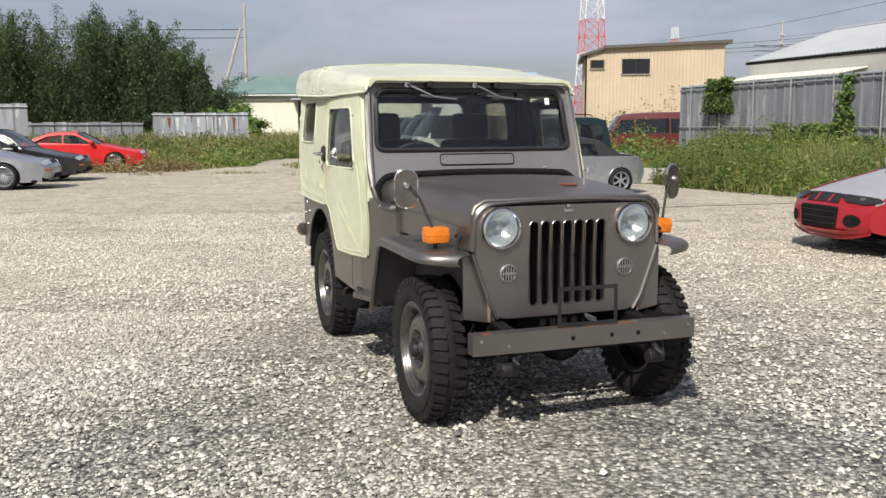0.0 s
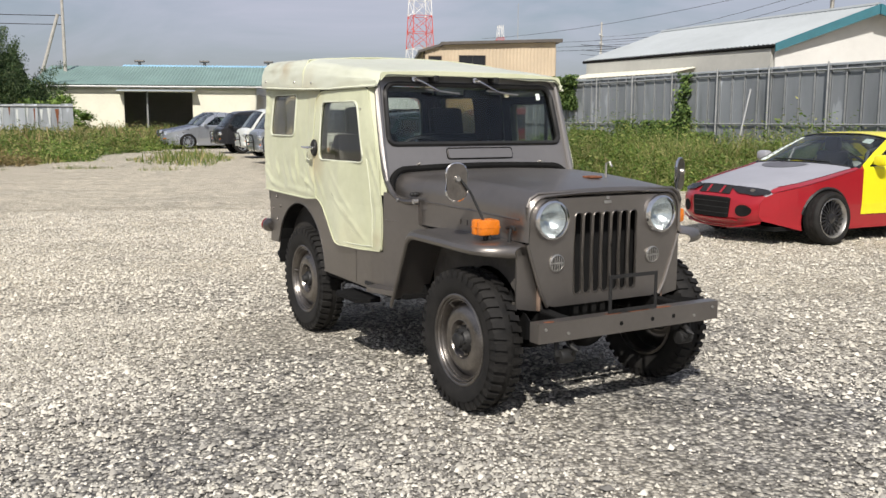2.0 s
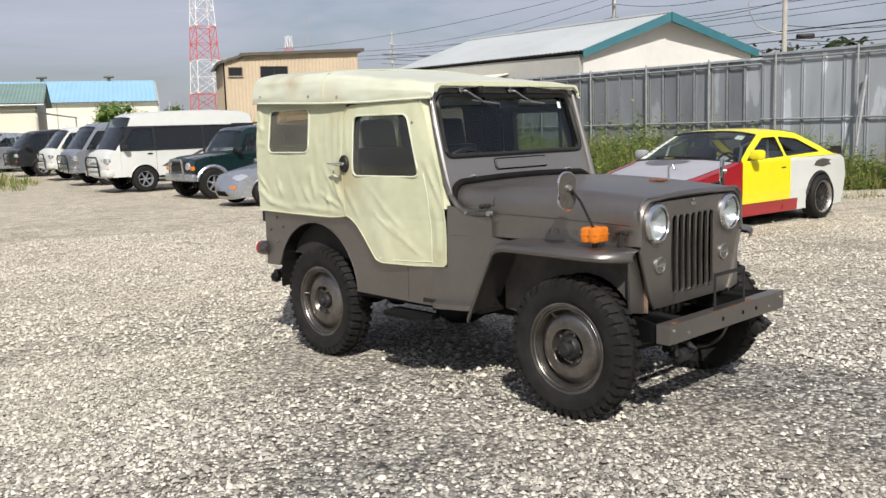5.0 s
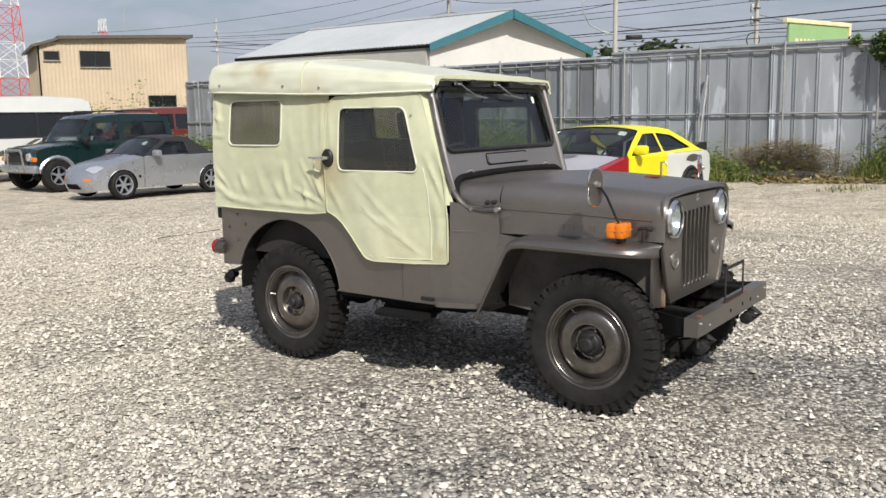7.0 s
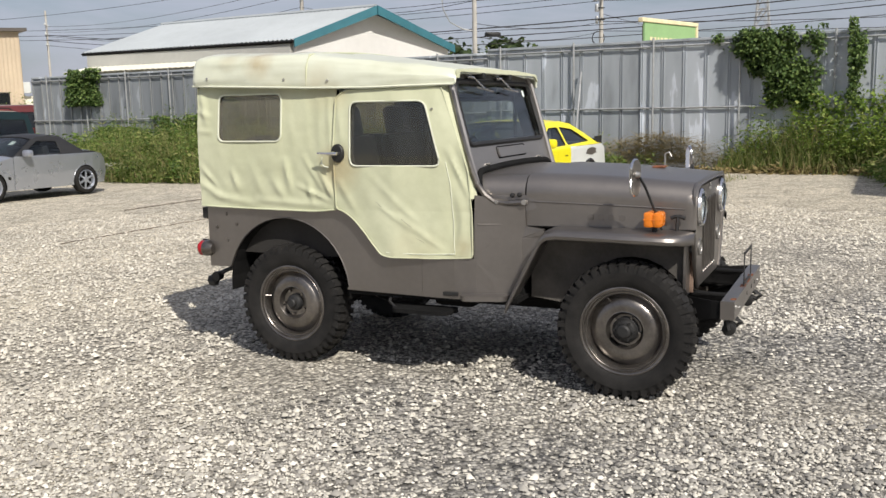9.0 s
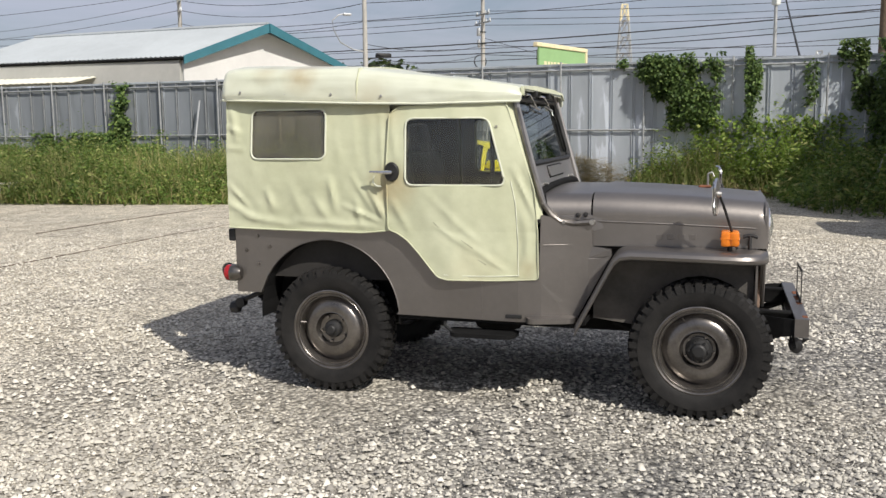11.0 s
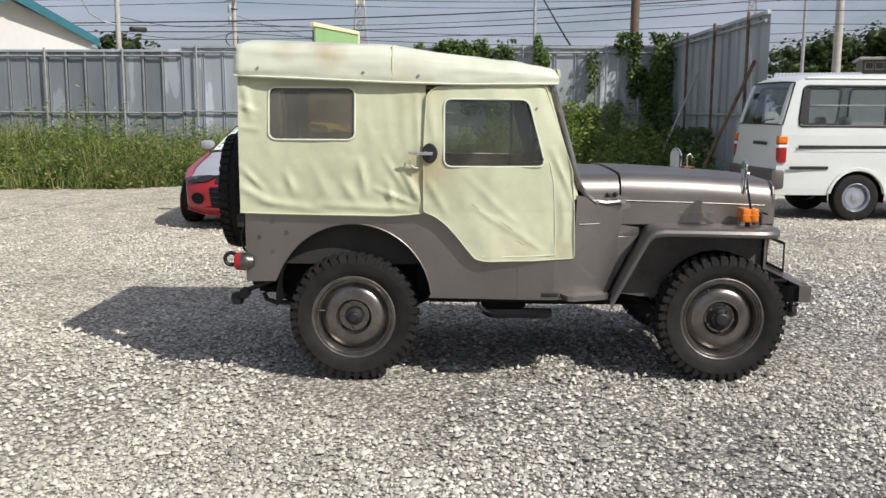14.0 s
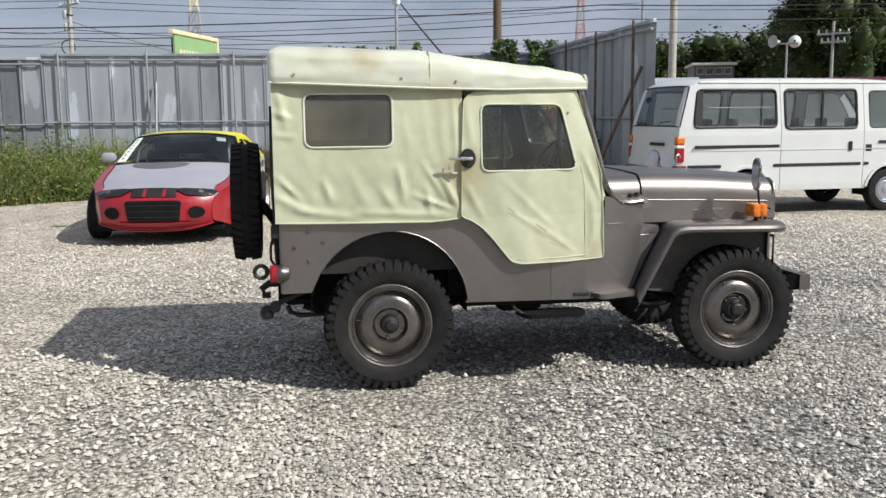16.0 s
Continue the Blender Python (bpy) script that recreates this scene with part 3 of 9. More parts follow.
def build_ground():
    ax = sorted(set([-3000, -1200, -500, -250, -120, -60, 60, 120, 250, 500, 1200, 3000] + [x * 2.0 for x in range(-20, 21)]))
    ay = sorted(set([-3000, -1000, -300, -100, -40, 110, 200, 500, 1200, 3000] + [y * 2.0 for y in range(-10, 46)]))
    rows = []
    for y in ay:
        rows.append([(x, y, 0.05 * (noise.noise((x * 0.17, y * 0.17, 3)) - 0.1) * min(1, max(0, (math.hypot(x, y - 5) - 8) / 10)) if abs(x) < 50 and abs(y) < 100 else 0) for x in ax])
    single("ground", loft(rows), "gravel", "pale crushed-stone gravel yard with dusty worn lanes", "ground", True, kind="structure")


build_ground()

# ---- steel sheet fence ----
CORNER, STEP, FAR, END = Vector((17.3, 7.25)), Vector((13.75, 18.4)), Vector((8.5, 36.0)), Vector((10.05, 4.6))


def fence_panel(w, h, material="sheet_fence"):
    """One flat steel sheet 0.5 m wide with a pair of folded ribs at its joint."""
    prof = [(0.0, 0.0), (0.002, -0.03), (0.014, -0.03), (0.016, 0.0), (0.052, 0.0), (0.054, -0.026), (0.064, -0.026), (0.066, 0.0), (w * 0.5, 0.002), (w - 0.02, 0.0), (w - 0.003, 0.0)]
    bm = bmesh.new()
    lo = [bm.verts.new((x, y, 0)) for x, y in prof]
    hi = [bm.verts.new((x, y, h)) for x, y in prof]
    for k in range(len(prof) - 1):
        bm.faces.new((lo[k], lo[k + 1], hi[k + 1], hi[k]))
    return finish("panel", bm, material)


def fence(a, b, h, label, first_post=0.4, lean=0.0, post_mat="pipe", sheet="sheet_fence"):
    d = (b - a)
    n = round(d.length / 0.5)
    pw = d.length / n
    ang = math.degrees(math.atan2(d.y, d.x))
    root = thing("steel_fence", pose(a.x, a.y, 0, lean, 0, ang), label, "fence", kind="structure")
    me = fence_panel(pw, h - 0.12, sheet)
    rib = finish("rib", box(-0.006, 0.040, -0.042, -0.031, 0.02, h - 0.14, 0.003), "pipe")
    for k in range(n):
        if sheet == "dark_sheet":
            part("rib", rib, None, root, m=pose(k * pw, 0, 0.1))
        part("panel", me, None, root, m=pose(k * pw, 0, 0.1 + random.uniform(-0.015, 0.015), random.uniform(-0.3, 0.3)))
    L = d.length
    # a top cap, two pipe rails and pipe posts on the yard side
    part("top_cap", box(0, L, -0.05, 0.012, h - 0.06, h, 0.006), "sheet_fence", root)
    for z in (h - 0.16, h * 0.47):
        part("rail", cyl((0, -0.065, z), (L, -0.065, z), 0.024), "pipe", root, smooth=True)
    x = first_post
    while x < L:
        part("post", cyl((x, -0.115, 0), (x, -0.115, h + 0.04), 0.026), post_mat, root, smooth=True)
        x += 2.0
    return root


fence(STEP, CORNER, 3.02, "tall grey galvanised steel sheet fence with pipe rails")
fence(FAR, STEP, 2.93, "darker steel sheet fence with pale ribs behind the weeds", 0.9, sheet="dark_sheet")
fence(CORNER, END, 3.05, "grey steel sheet fence running back from the corner", 1.0, 0.0, "brown_rust")


def brace(p0, p1, r, material, label):
    single("fence_brace", cyl(p0, p1, r, seg=10), material, label, "brace", True)


u_end = (END - CORNER).normalized()
n_end = Vector((u_end.y, -u_end.x)) if Vector((u_end.y, -u_end.x)).dot(Vector((-5, 5)) - END) > 0 else Vector((-u_end.y, u_end.x))
for s, r, matl, lab in ((7.4, 0.03, "brown_rust", "rusty leaning pipe brace against the fence end"), (4.0, 0.022, "pipe", "galvanised pipe brace leaning on the fence corner")):
    p = CORNER + u_end * s
    q = p + n_end * 0.9 + u_end * (-0.6)
    brace((p.x + n_end.x * 0.1, p.y + n_end.y * 0.1, 2.3), (q.x, q.y, 0.0), r, matl, lab)
u_main = (CORNER - STEP).normalized()
n_main = Vector((u_main.y, -u_main.x))
if n_main.x > 0:
    n_main = -n_main
for s in (2.6, -6.0):
    p = STEP + u_main * s
    q = p + n_main * 0.7
    brace((p.x + n_main.x * 0.12, p.y + n_main.y * 0.12, 2.35), (q.x, q.y, 0.0), 0.028, "pipe", "galvanised pipe prop leaning on the sheet fence")

# ---- the jeep: x ahead from the rear axle, y to its left, z up ----
JEEP = pose(-0.229, 6.577, 0, 0, 0, -69.07)


def tyre_mesh(R, r, w, lugs=42):
    """Bar-tread tyre about the y axis: carcass and staggered shoulder lugs."""
    h = w / 2
    prof = [(r - 0.005, h * 0.62), (r + 0.012, h * 0.82), (r + 0.045, h * 0.98), (r + 0.085, h), (R - 0.065, h * 0.96), (R - 0.028, h * 0.86), (R - 0.016, h * 0.6), (R - 0.014, 0), (R - 0.016, -h * 0.6), (R - 0.028, -h * 0.86), (R - 0.065, -h * 0.96), (r + 0.085, -h), (r + 0.045, -h * 0.98), (r + 0.012, -h * 0.82), (r - 0.005, -h * 0.62)]
    bm = lathe(prof, 60, closed=True)
    step = 2 * math.pi / lugs
    for side in (1, -1):
        for k in range(lugs):
            a = (k + (0.5 if side < 0 else 0)) * step
            pts = []
            for rad, wide in ((R - 0.034, 0.64), (R, 0.54)):
                for u, y in ((-wide, 0.02), (wide, 0.02), (wide, h * 0.93), (-wide, h * 0.93)):
                    aa = a + (u * 0.5 + (0.15 if y > 0.05 else -0.1) * side * 0.6) * step
                    rr = rad - (0.012 if y > 0.05 else 0)
                    pts.append(bm.verts.new((rr * math.cos(aa), rr * math.sin(aa), y * side)))
            for f in ((4, 5, 6, 7), (0, 1, 5, 4), (1, 2, 6, 5), (2, 3, 7, 6), (3, 0, 4, 7)):
                bm.faces.new([pts[i] for i in f])
            # outer edge of the lug runs down the shoulder
            q = []
            for rad, y in ((R - 0.012, h * 0.93), (R - 0.056, h * 0.985)):
                for u in (-0.45, 0.45):
                    aa = a + (u * 0.6 + 0.09 * side) * step
                    q.append(bm.verts.new((rad * math.cos(aa), rad * math.sin(aa), y * side)))
            bm.faces.new((q[0], q[1], q[3], q[2]))
    bm.transform(Matrix.Rotation(radians(90), 4, "X"))
    return finish("tyre", bm, "rubber", True)


def jeep_wheel_meshes():
    turn = Matrix.Rotation(radians(90), 4, "X")
    R, r, w = 0.362, 0.222, 0.168
    tyre = tyre_mesh(R, r, w)
    # steel disc wheel: outer rim well, domed dish, centre hole; z is outwards
    rim = lathe([(0.214, -0.07), (0.226, -0.066), (0.226, -0.06), (0.205, -0.05), (0.200, 0.03), (0.206, 0.043), (0.216, 0.050), (0.218, 0.058), (0.228, 0.062), (0.232, 0.069), (0.226, 0.0715), (0.219, 0.068), (0.2165, 0.060), (0.212, 0.060), (0.208, 0.064), (0.204, 0.060), (0.202, 0.050), (0.197, 0.050), (0.190, 0.034), (0.188, 0.012)], 56)
    lathe([(0.193, 0.014), (0.180, 0.018), (0.162, 0.040), (0.142, 0.052), (0.118, 0.053), (0.104, 0.050), (0.098, 0.052), (0.094, 0.046), (0.088, 0.028), (0.082, 0.020), (0.052, 0.019), (0.050, 0.0)], 56, rim)
    rim.transform(turn)
    hub = lathe([(0.053, 0.0), (0.052, 0.030), (0.050, 0.042), (0.045, 0.050), (0.030, 0.056), (0.028, 0.072), (0.022, 0.078), (0.0, 0.079)], 28)
    hub.transform(turn)
    front = lathe([(0.069, 0.0), (0.069, 0.030), (0.063, 0.035), (0.057, 0.050), (0.050, 0.060), (0.040, 0.063), (0.036, 0.080), (0.026, 0.086), (0.0, 0.087)], 28)
    for k in range(6):
        cyl((0.049 * math.cos(k * 1.047), 0.049 * math.sin(k * 1.047), 0.055), (0.049 * math.cos(k * 1.047), 0.049 * math.sin(k * 1.047), 0.070), 0.0075, 0.007, 6, front)
    front.transform(turn)
    nuts = cyl((0.074, 0, 0.018), (0.074, 0, 0.038), 0.0085, 0.008, 6)
    nuts.transform(turn)
    valve = cyl((-0.165, 0, 0.045), (-0.19, 0, 0.066), 0.005, seg=6)
    valve.transform(turn)
    return dict(tyre=tyre, rim=finish("rim", rim, "gunmetal_rim", True), hub=finish("hub", hub, "black", True), front_hub=finish("hub", front, "black"), nuts=finish("wheel_nut", nuts, "gunmetal_rim"), valve=finish("valve", valve, "gunmetal_rim"))


JW = jeep_wheel_meshes()


def jeep_wheel(parent, m, hub="hub"):
    w = new("wheel")
    w.parent = parent
    w.matrix_basis = m
    part("tyre", JW["tyre"], None, w, "black bar-tread tyre")
    part("rim", JW["rim"], None, w, "gunmetal steel disc wheel")
    part("hub", JW[hub], None, w)
    for k in range(5):
        part("wheel_nut", JW["nuts"], None, w, m=Matrix.Rotation(2 * math.pi * k / 5 + 0.3, 4, "Y"))
    part("valve", JW["valve"], None, w)
    return w


def tub_y(x):
    return lerp(((1.08, 0.70), (1.25, 0.665), (1.48, 0.590), (1.7, 0.575)), x)


FOLDS = ((0.046, 1.225, 0.075, 1.065, 0.018, 0.013), (0.18, 1.24, 0.30, 1.05, 0.014, 0.010), (0.27, 1.18, 0.372, 1.0, 0.018, 0.016), (0.12, 1.08, 0.36, 0.985, 0.012, 0.010), (0.20, 1.10, 0.22, 0.99, 0.016, 0.010),
         (-0.345, 1.16, -0.31, 1.06, 0.018, 0.013), (-0.59, 1.19, -0.46, 1.06, 0.014, 0.010), (-0.595, 1.08, -0.42, 1.0, 0.020, 0.012), (-0.57, 1.63, -0.53, 1.44, 0.020, 0.012), (-0.597, 1.52, -0.50, 1.48, 0.014, 0.010), (-0.597, 1.40, -0.49, 1.39, 0.014, 0.009),
         (0.07, 1.57, 0.11, 1.28, 0.020, 0.0025), (0.18, 1.60, 0.21, 1.30, 0.020, 0.0025), (0.27, 1.62, 0.29, 1.25, 0.016, 0.002), (0.345, 1.60, 0.36, 1.26, 0.014, 0.006), (-0.18, 0.99, 0.36, 0.962, 0.016, 0.009), (-0.54, 1.015, -0.17, 0.962, 0.018, 0.009), (-0.20, 1.20, -0.12, 1.02, 0.030, 0.007), (-0.05, 1.12, 0.03, 1.0, 0.022, 0.009),
         (0.78, 0.92, 1.02, 0.75, 0.014, 0.006), (0.66, 0.98, 0.86, 0.84, 0.012, 0.005), (1.07, 1.29, 1.185, 1.03, 0.014, 0.012), (1.12, 1.08, 1.15, 0.80, 0.022, 0.008), (0.405, 1.13, 0.51, 0.94, 0.018, 0.007), (0.41, 1.56, 0.44, 1.34, 0.018, 0.006), (1.10, 0.72, 1.16, 0.92, 0.020, 0.008), (0.60, 1.16, 0.92, 0.86, 0.016, 0.004))


def fold(u, v):
    """Sharp creases along the lines on which the cloth is pulled."""
    h = 0.0
    for a, b, c, d, w, k in FOLDS:
        w = w * 1.1
        t = max(0.0, min(1.0, ((u - a) * (c - a) + (v - b) * (d - b)) / ((c - a) ** 2 + (d - b) ** 2)))
        q = math.hypot(u - a - t * (c - a), v - b - t * (d - b)) / w
        if q < 4:
            h += 0.85 * k * (math.exp(-q * q) - 0.35 * math.exp(-0.4 * (q - 1.6) ** 2)) * math.sin(math.pi * (0.12 + 0.76 * t))
    return h


def wrinkle(u, v, k=1.0):
    """Slack in the canvas: long soft folds and small puckers."""
    a = noise.noise((u * 3.1 + 7, v * 2.2, 1.3)) * 0.010
    b = noise.noise((u * 9 + v * 4, v * 3.3 - u * 2, 5.1)) * 0.0035 + noise.noise((u * 17 + v * 6, v * 7 - u * 5, 2.2)) * 0.0012
    c = max(0, noise.noise((u * 5 - v * 7, v * 5 + u * 3, 9.7))) * 0.006
    return (a + b + c) * k


def hood_row(x, half, top, side_z, n_arc=8, grow=0.0, bulge=0.012):
    """Cross-section of the high hood: side, round shoulder, gently crowned top."""
    half, top = half + grow, top + grow
    r = 0.105
    pts = [(x, -half - 0.004, side_z), (x, -half, side_z + (top - r - side_z) * 0.5), (x, -half, top - r - 0.01)]
    for k in range(n_arc + 1):
        a = radians(180 - 90 * k / n_arc)
        pts.append((x, -half + r + r * math.cos(a), top - r + r * math.sin(a)))
    inner = half - r
    for k in range(1, 6):
        y = -inner + 2 * inner * k / 6
        pts.append((x, y, top + bulge * (1 - (y / inner) ** 2)))
    left = [(px, -py, pz) for px, py, pz in reversed(pts[:3 + n_arc + 1])]
    return pts + left


def build_jeep():
    j = thing("off_road_vehicle", JEEP, "boxy brown-grey metallic off-road vehicle with cream canvas top", "vehicle")
    P = lambda name, bm, material, label="", smooth=False, parent=j, shadow=True: part(name, bm, material, parent, label, smooth, visible_shadow=shadow)
    arch = arc(0.0, 0.455, 0.43, 6, 150, 18)
    side = [(0.412, 0.478)] + arch + [(-0.42, 0.567), (-0.572, 0.565), (-0.572, 0.958), (0.36, 0.958), (0.42, 0.945), (0.49, 0.90), (0.56, 0.835), (0.62, 0.765), (0.67, 0.715), (0.72, 0.695), (1.205, 0.695), (1.215, 1.04), (1.47, 1.0), (1.476, 0.872), (1.572, 0.858), (1.575, 0.826), (1.386, 0.464)]
    for s in (-1, 1):
        name = "side_panel"
        P(name, plate(side, (), lambda u, v, w: (u, s * (tub_y(u) - w), v), 0.03, 0.12), "gunmetal", "brown-grey steel tub side with round wheel arch")
        # sill lip, seam and flange under the panel
        P("sill", box(0.415, 1.40, s * 0.672 - 0.014, s * 0.672 + 0.014, 0.452, 0.478, 0.004), "dark")
        P("seam", box(0.897, 0.903, s * 0.7015 - 0.0015, s * 0.7015 + 0.0015, 0.485, 0.69), "gunmetal")
        P("trim_line", box(1.222, 1.468, s * 0.628 - 0.006, s * 0.628 + 0.006, 0.878, 0.886, 0.002, m=Matrix.Translation((1.345, s * 0.628, 0)) @ Matrix.Rotation(-s * 0.335, 4, "Z") @ Matrix.Translation((-1.345, -s * 0.628, 0))), "gunmetal")
        # arch lip
        P("arch_lip", tube([(x, s * 0.699, z) for x, z in arch], 0.004, 6), "gunmetal", smooth=True)
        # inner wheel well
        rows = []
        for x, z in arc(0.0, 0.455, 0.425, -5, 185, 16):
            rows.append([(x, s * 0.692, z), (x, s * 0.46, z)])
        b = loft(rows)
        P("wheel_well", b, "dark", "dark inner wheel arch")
        # near-black plates: dirt and the arch's own shade put into their colour
        P("well_panel", plate(arc(0, 0.455, 0.425, 27, 153, 14), (), lambda u, v, w: (u, s * (0.60 - w), v), 0.01), "well_panel", "upper panel inside the arch, darkened for dirt and shade", parent=j)
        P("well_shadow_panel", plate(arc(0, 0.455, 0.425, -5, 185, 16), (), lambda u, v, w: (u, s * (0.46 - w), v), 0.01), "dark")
        # rivets by the tail
        for x, z in ((-0.43, 0.895), (-0.505, 0.81), (-0.355, 0.835), (-0.43, 0.735)):
            P("bolt", cyl((x, s * 0.70, z), (x, s * 0.709, z), 0.011, 0.008, 8), "gunmetal_rim")
        # fuel flap slot and footboard on the sill
        P("slot_cover", box(1.03, 1.12, s * 0.702 - 0.006, s * 0.702 + 0.006, 0.487, 0.508, 0.004), "black")
        P("side_step", plate(soften([(1.13, -0.005), (1.41, -0.005), (1.40, 0.10), (1.17, 0.10)], 0.04), (), lambda u, v, w: (u, s * (lerp(((1.13, 0.69), (1.41, 0.60)), u) + v), 0.475 + w), 0.028), "gunmetal")
        # lower foot step on a bracket
        step = plate(soften([(0.70, 0.0), (1.10, 0.0), (1.08, 0.16), (0.74, 0.16)], 0.05), (), lambda u, v, w: (u, s * (0.62 + v), 0.385 + w), 0.022)
        P("foot_step", step, "dark", "black rubber-topped foot step")
        P("step_bracket", tube([(0.68, s * 0.60, 0.48), (0.69, s * 0.70, 0.43), (0.74, s * 0.72, 0.40), (1.02, s * 0.72, 0.38)], 0.009, 6), "black")
        # fender: flat top, rolled edge, raked rear strip and inner panel
        edge = [(1.40, 0.462), (1.60, 0.845), (1.63, 0.868), (1.68, 0.876), (1.9, 0.873), (2.15, 0.869), (2.22, 0.867), (2.27, 0.865), (2.31, 0.862), (2.335, 0.859), (2.350, 0.855)]
        rows_t = []
        for x, z in edge:
            out = lerp(((1.40, 0.735), (1.62, 0.745), (2.15, 0.745), (2.22, 0.738), (2.27, 0.718), (2.31, 0.68), (2.335, 0.63), (2.350, 0.565)), x)
            rows_t.append([(x, s * 0.50, z + 0.004), (x, s * (out - 0.045), z + 0.002), (x + 0.001, s * (out - 0.022), z - 0.003), (x + 0.003, s * (out - 0.006), z - 0.013), (x + 0.005, s * out, z - 0.029), (x + 0.004, s * (out - 0.005), z - 0.045), (x + 0.002, s * (out - 0.018), z - 0.052)])
        P("fender", thicken(loft(rows_t), 0.004), "gunmetal", "flat-topped front fender with rolled edge", True)
        # inner panel: the fender's shade is put into its darker colour
        P("fender_inner", plate([(1.47, 0.47), (1.47, 0.872), (2.29, 0.862), (2.29, 0.55), (2.18, 0.53), (2.12, 0.56)] + [(x, z) for x, z in arc(2.03, 0.42, 0.30, 30, 150, 8)] + [(1.72, 0.44)], (), lambda u, v, w: (u, s * (0.49 - w), v), 0.012), "inner_panel", "inner fender panel in a colour darkened for shade")
        P("fender_apron", plate([(0.36, 0.52), (0.52, 0.55), (0.52, 0.85), (0.45, 0.86), (0.40, 0.70)], (), lambda u, v, w: (2.295 + w, s * u, v), 0.012), "gunmetal", "apron between fender and grille")
        P("apron_flange", box(2.285, 2.325, s * 0.395 - 0.006, s * 0.395 + 0.006, 0.53, 0.74, 0.003), "brown_rust", "rust-edged flange")
    # floor, bulkhead, rear panel
    P("floor", join(box(0.44, 1.45, -0.66, 0.66, 0.46, 0.485), box(-0.56, 0.44, -0.45, 0.45, 0.46, 0.485)), "dark")
    P("bulkhead", box(1.40, 1.44, -0.535, 0.535, 0.485, 1.10), "dark")
    P("tailgate", box(-0.582, -0.560, -0.69, 0.69, 0.565, 0.955, 0.006), "gunmetal", "brown-grey steel tailgate")
    # cowl and hood share one arched section
    cowl = [hood_row(x, lerp(((1.20, 0.612), (1.47, 0.563)), x), lerp(((1.20, 1.147), (1.47, 1.145)), x), lerp(((1.20, 1.03), (1.47, 0.88)), x)) for x in (1.20, 1.204, 1.29, 1.38, 1.458, 1.462)]
    P("cowl", thicken(loft(cowl), 0.01), "gunmetal", "", True)
    hood = []
    for x in (1.472, 1.476, 1.49, 1.6, 1.75, 1.9, 2.05, 2.2, 2.30, 2.335, 2.352):
        half = lerp(((1.47, 0.565), (2.34, 0.488)), x)
        top = lerp(((1.47, 1.150), (1.8, 1.140), (2.0, 1.128), (2.2, 1.113), (2.30, 1.104), (2.335, 1.101), (2.352, 1.090)), x)
        hood.append(hood_row(x, half, top, 0.872, grow=0.004 if x < 2.345 else -0.004))
    hood_ob = P("hood", thicken(loft(hood), 0.012), "gunmetal", "high brown-grey metal hood", True)
    for s in (-1, 1):
        P("hood_crease", tube([(1.50, s * 0.569, 1.005), (1.9, s * 0.532, 0.992), (2.29, s * 0.497, 0.975)], 0.0042, 8), "gunmetal", smooth=True, parent=hood_ob)
        P("hood_edge", tube([(1.48, s * 0.572, 0.872), (2.31, s * 0.497, 0.868)], 0.003, 6), "dark", smooth=True, parent=hood_ob)
        # raised marque letters, too worn to read
        for k in range(4):
            x = 1.80 + 0.055 * k
            yy = lerp(((1.47, 0.570), (2.34, 0.493)), x)
            P("hood_mark", box(x, x + 0.032, s * yy - 0.0015, s * yy + 0.0015, 0.912, 0.938, 0.001), "gunmetal", parent=hood_ob)
    P("hood_buffer", box(1.99, 2.06, 0.12, 0.20, 1.140, 1.152, 0.005), "rust", "rusty hood buffer", parent=hood_ob)
    P("hood_hook", tube([(2.04, 0.24, 1.14), (2.04, 0.24, 1.215), (2.06, 0.25, 1.225), (2.075, 0.25, 1.20)], 0.006, 6), "steel", parent=hood_ob)
    # grille
    outline = soften([(-0.355, 0.545), (0.355, 0.545), (0.40, 0.62), (0.482, 0.86), (0.485, 1.04), (0.43, 1.098), (-0.43, 1.098), (-0.485, 1.04), (-0.482, 0.86), (-0.40, 0.62)], 0.05)
    slots = []
    for k in range(7):
        cy = -0.1755 + 0.0585 * k
        slots.append(rounded(cy - 0.0228, cy + 0.0228, 0.598, 0.997, 0.0215, 4))
    lamps = [[(c + 0.088 * math.cos(a * math.pi / 12), 0.972 + 0.088 * math.sin(a * math.pi / 12)) for a in range(24)] for c in (-0.348, 0.348)]
    park = [[(c + 0.036 * math.cos(a * math.pi / 8), 0.760 + 0.036 * math.sin(a * math.pi / 8)) for a in range(16)] for c in (-0.308, 0.308)]
    grille = P("grille", plate(outline, slots + lamps + park, lambda u, v, w: (2.335 - w - 0.02 * (v > 1.08), u, v), 0.012), "gunmetal", "flat front grille panel with seven upright slots")
    for k in range(7):
        cy = -0.1755 + 0.0585 * k
        pts = [(2.336, a, b) for a, b in rounded(cy - 0.0250, cy + 0.0250, 0.595, 0.999, 0.0235, 4)]
        P("slot_rim", tube(pts, 0.0042, 5, closed=True), "gunmetal_rim", parent=grille)
    P("radiator", box(2.20, 2.24, -0.33, 0.33, 0.56, 1.04, 0.004), "dark")
    P("grille_edge", tube([(2.338, s * y, z) for s in (1,) for y, z in ((-0.36, 0.55), (-0.40, 0.62), (-0.484, 0.86), (-0.489, 1.04), (-0.475, 1.075), (-0.43, 1.1), (0, 1.104), (0.43, 1.1), (0.475, 1.075), (0.489, 1.04), (0.484, 0.86), (0.40, 0.62), (0.36, 0.55))], 0.009, 6), "gunmetal", smooth=True, parent=grille)
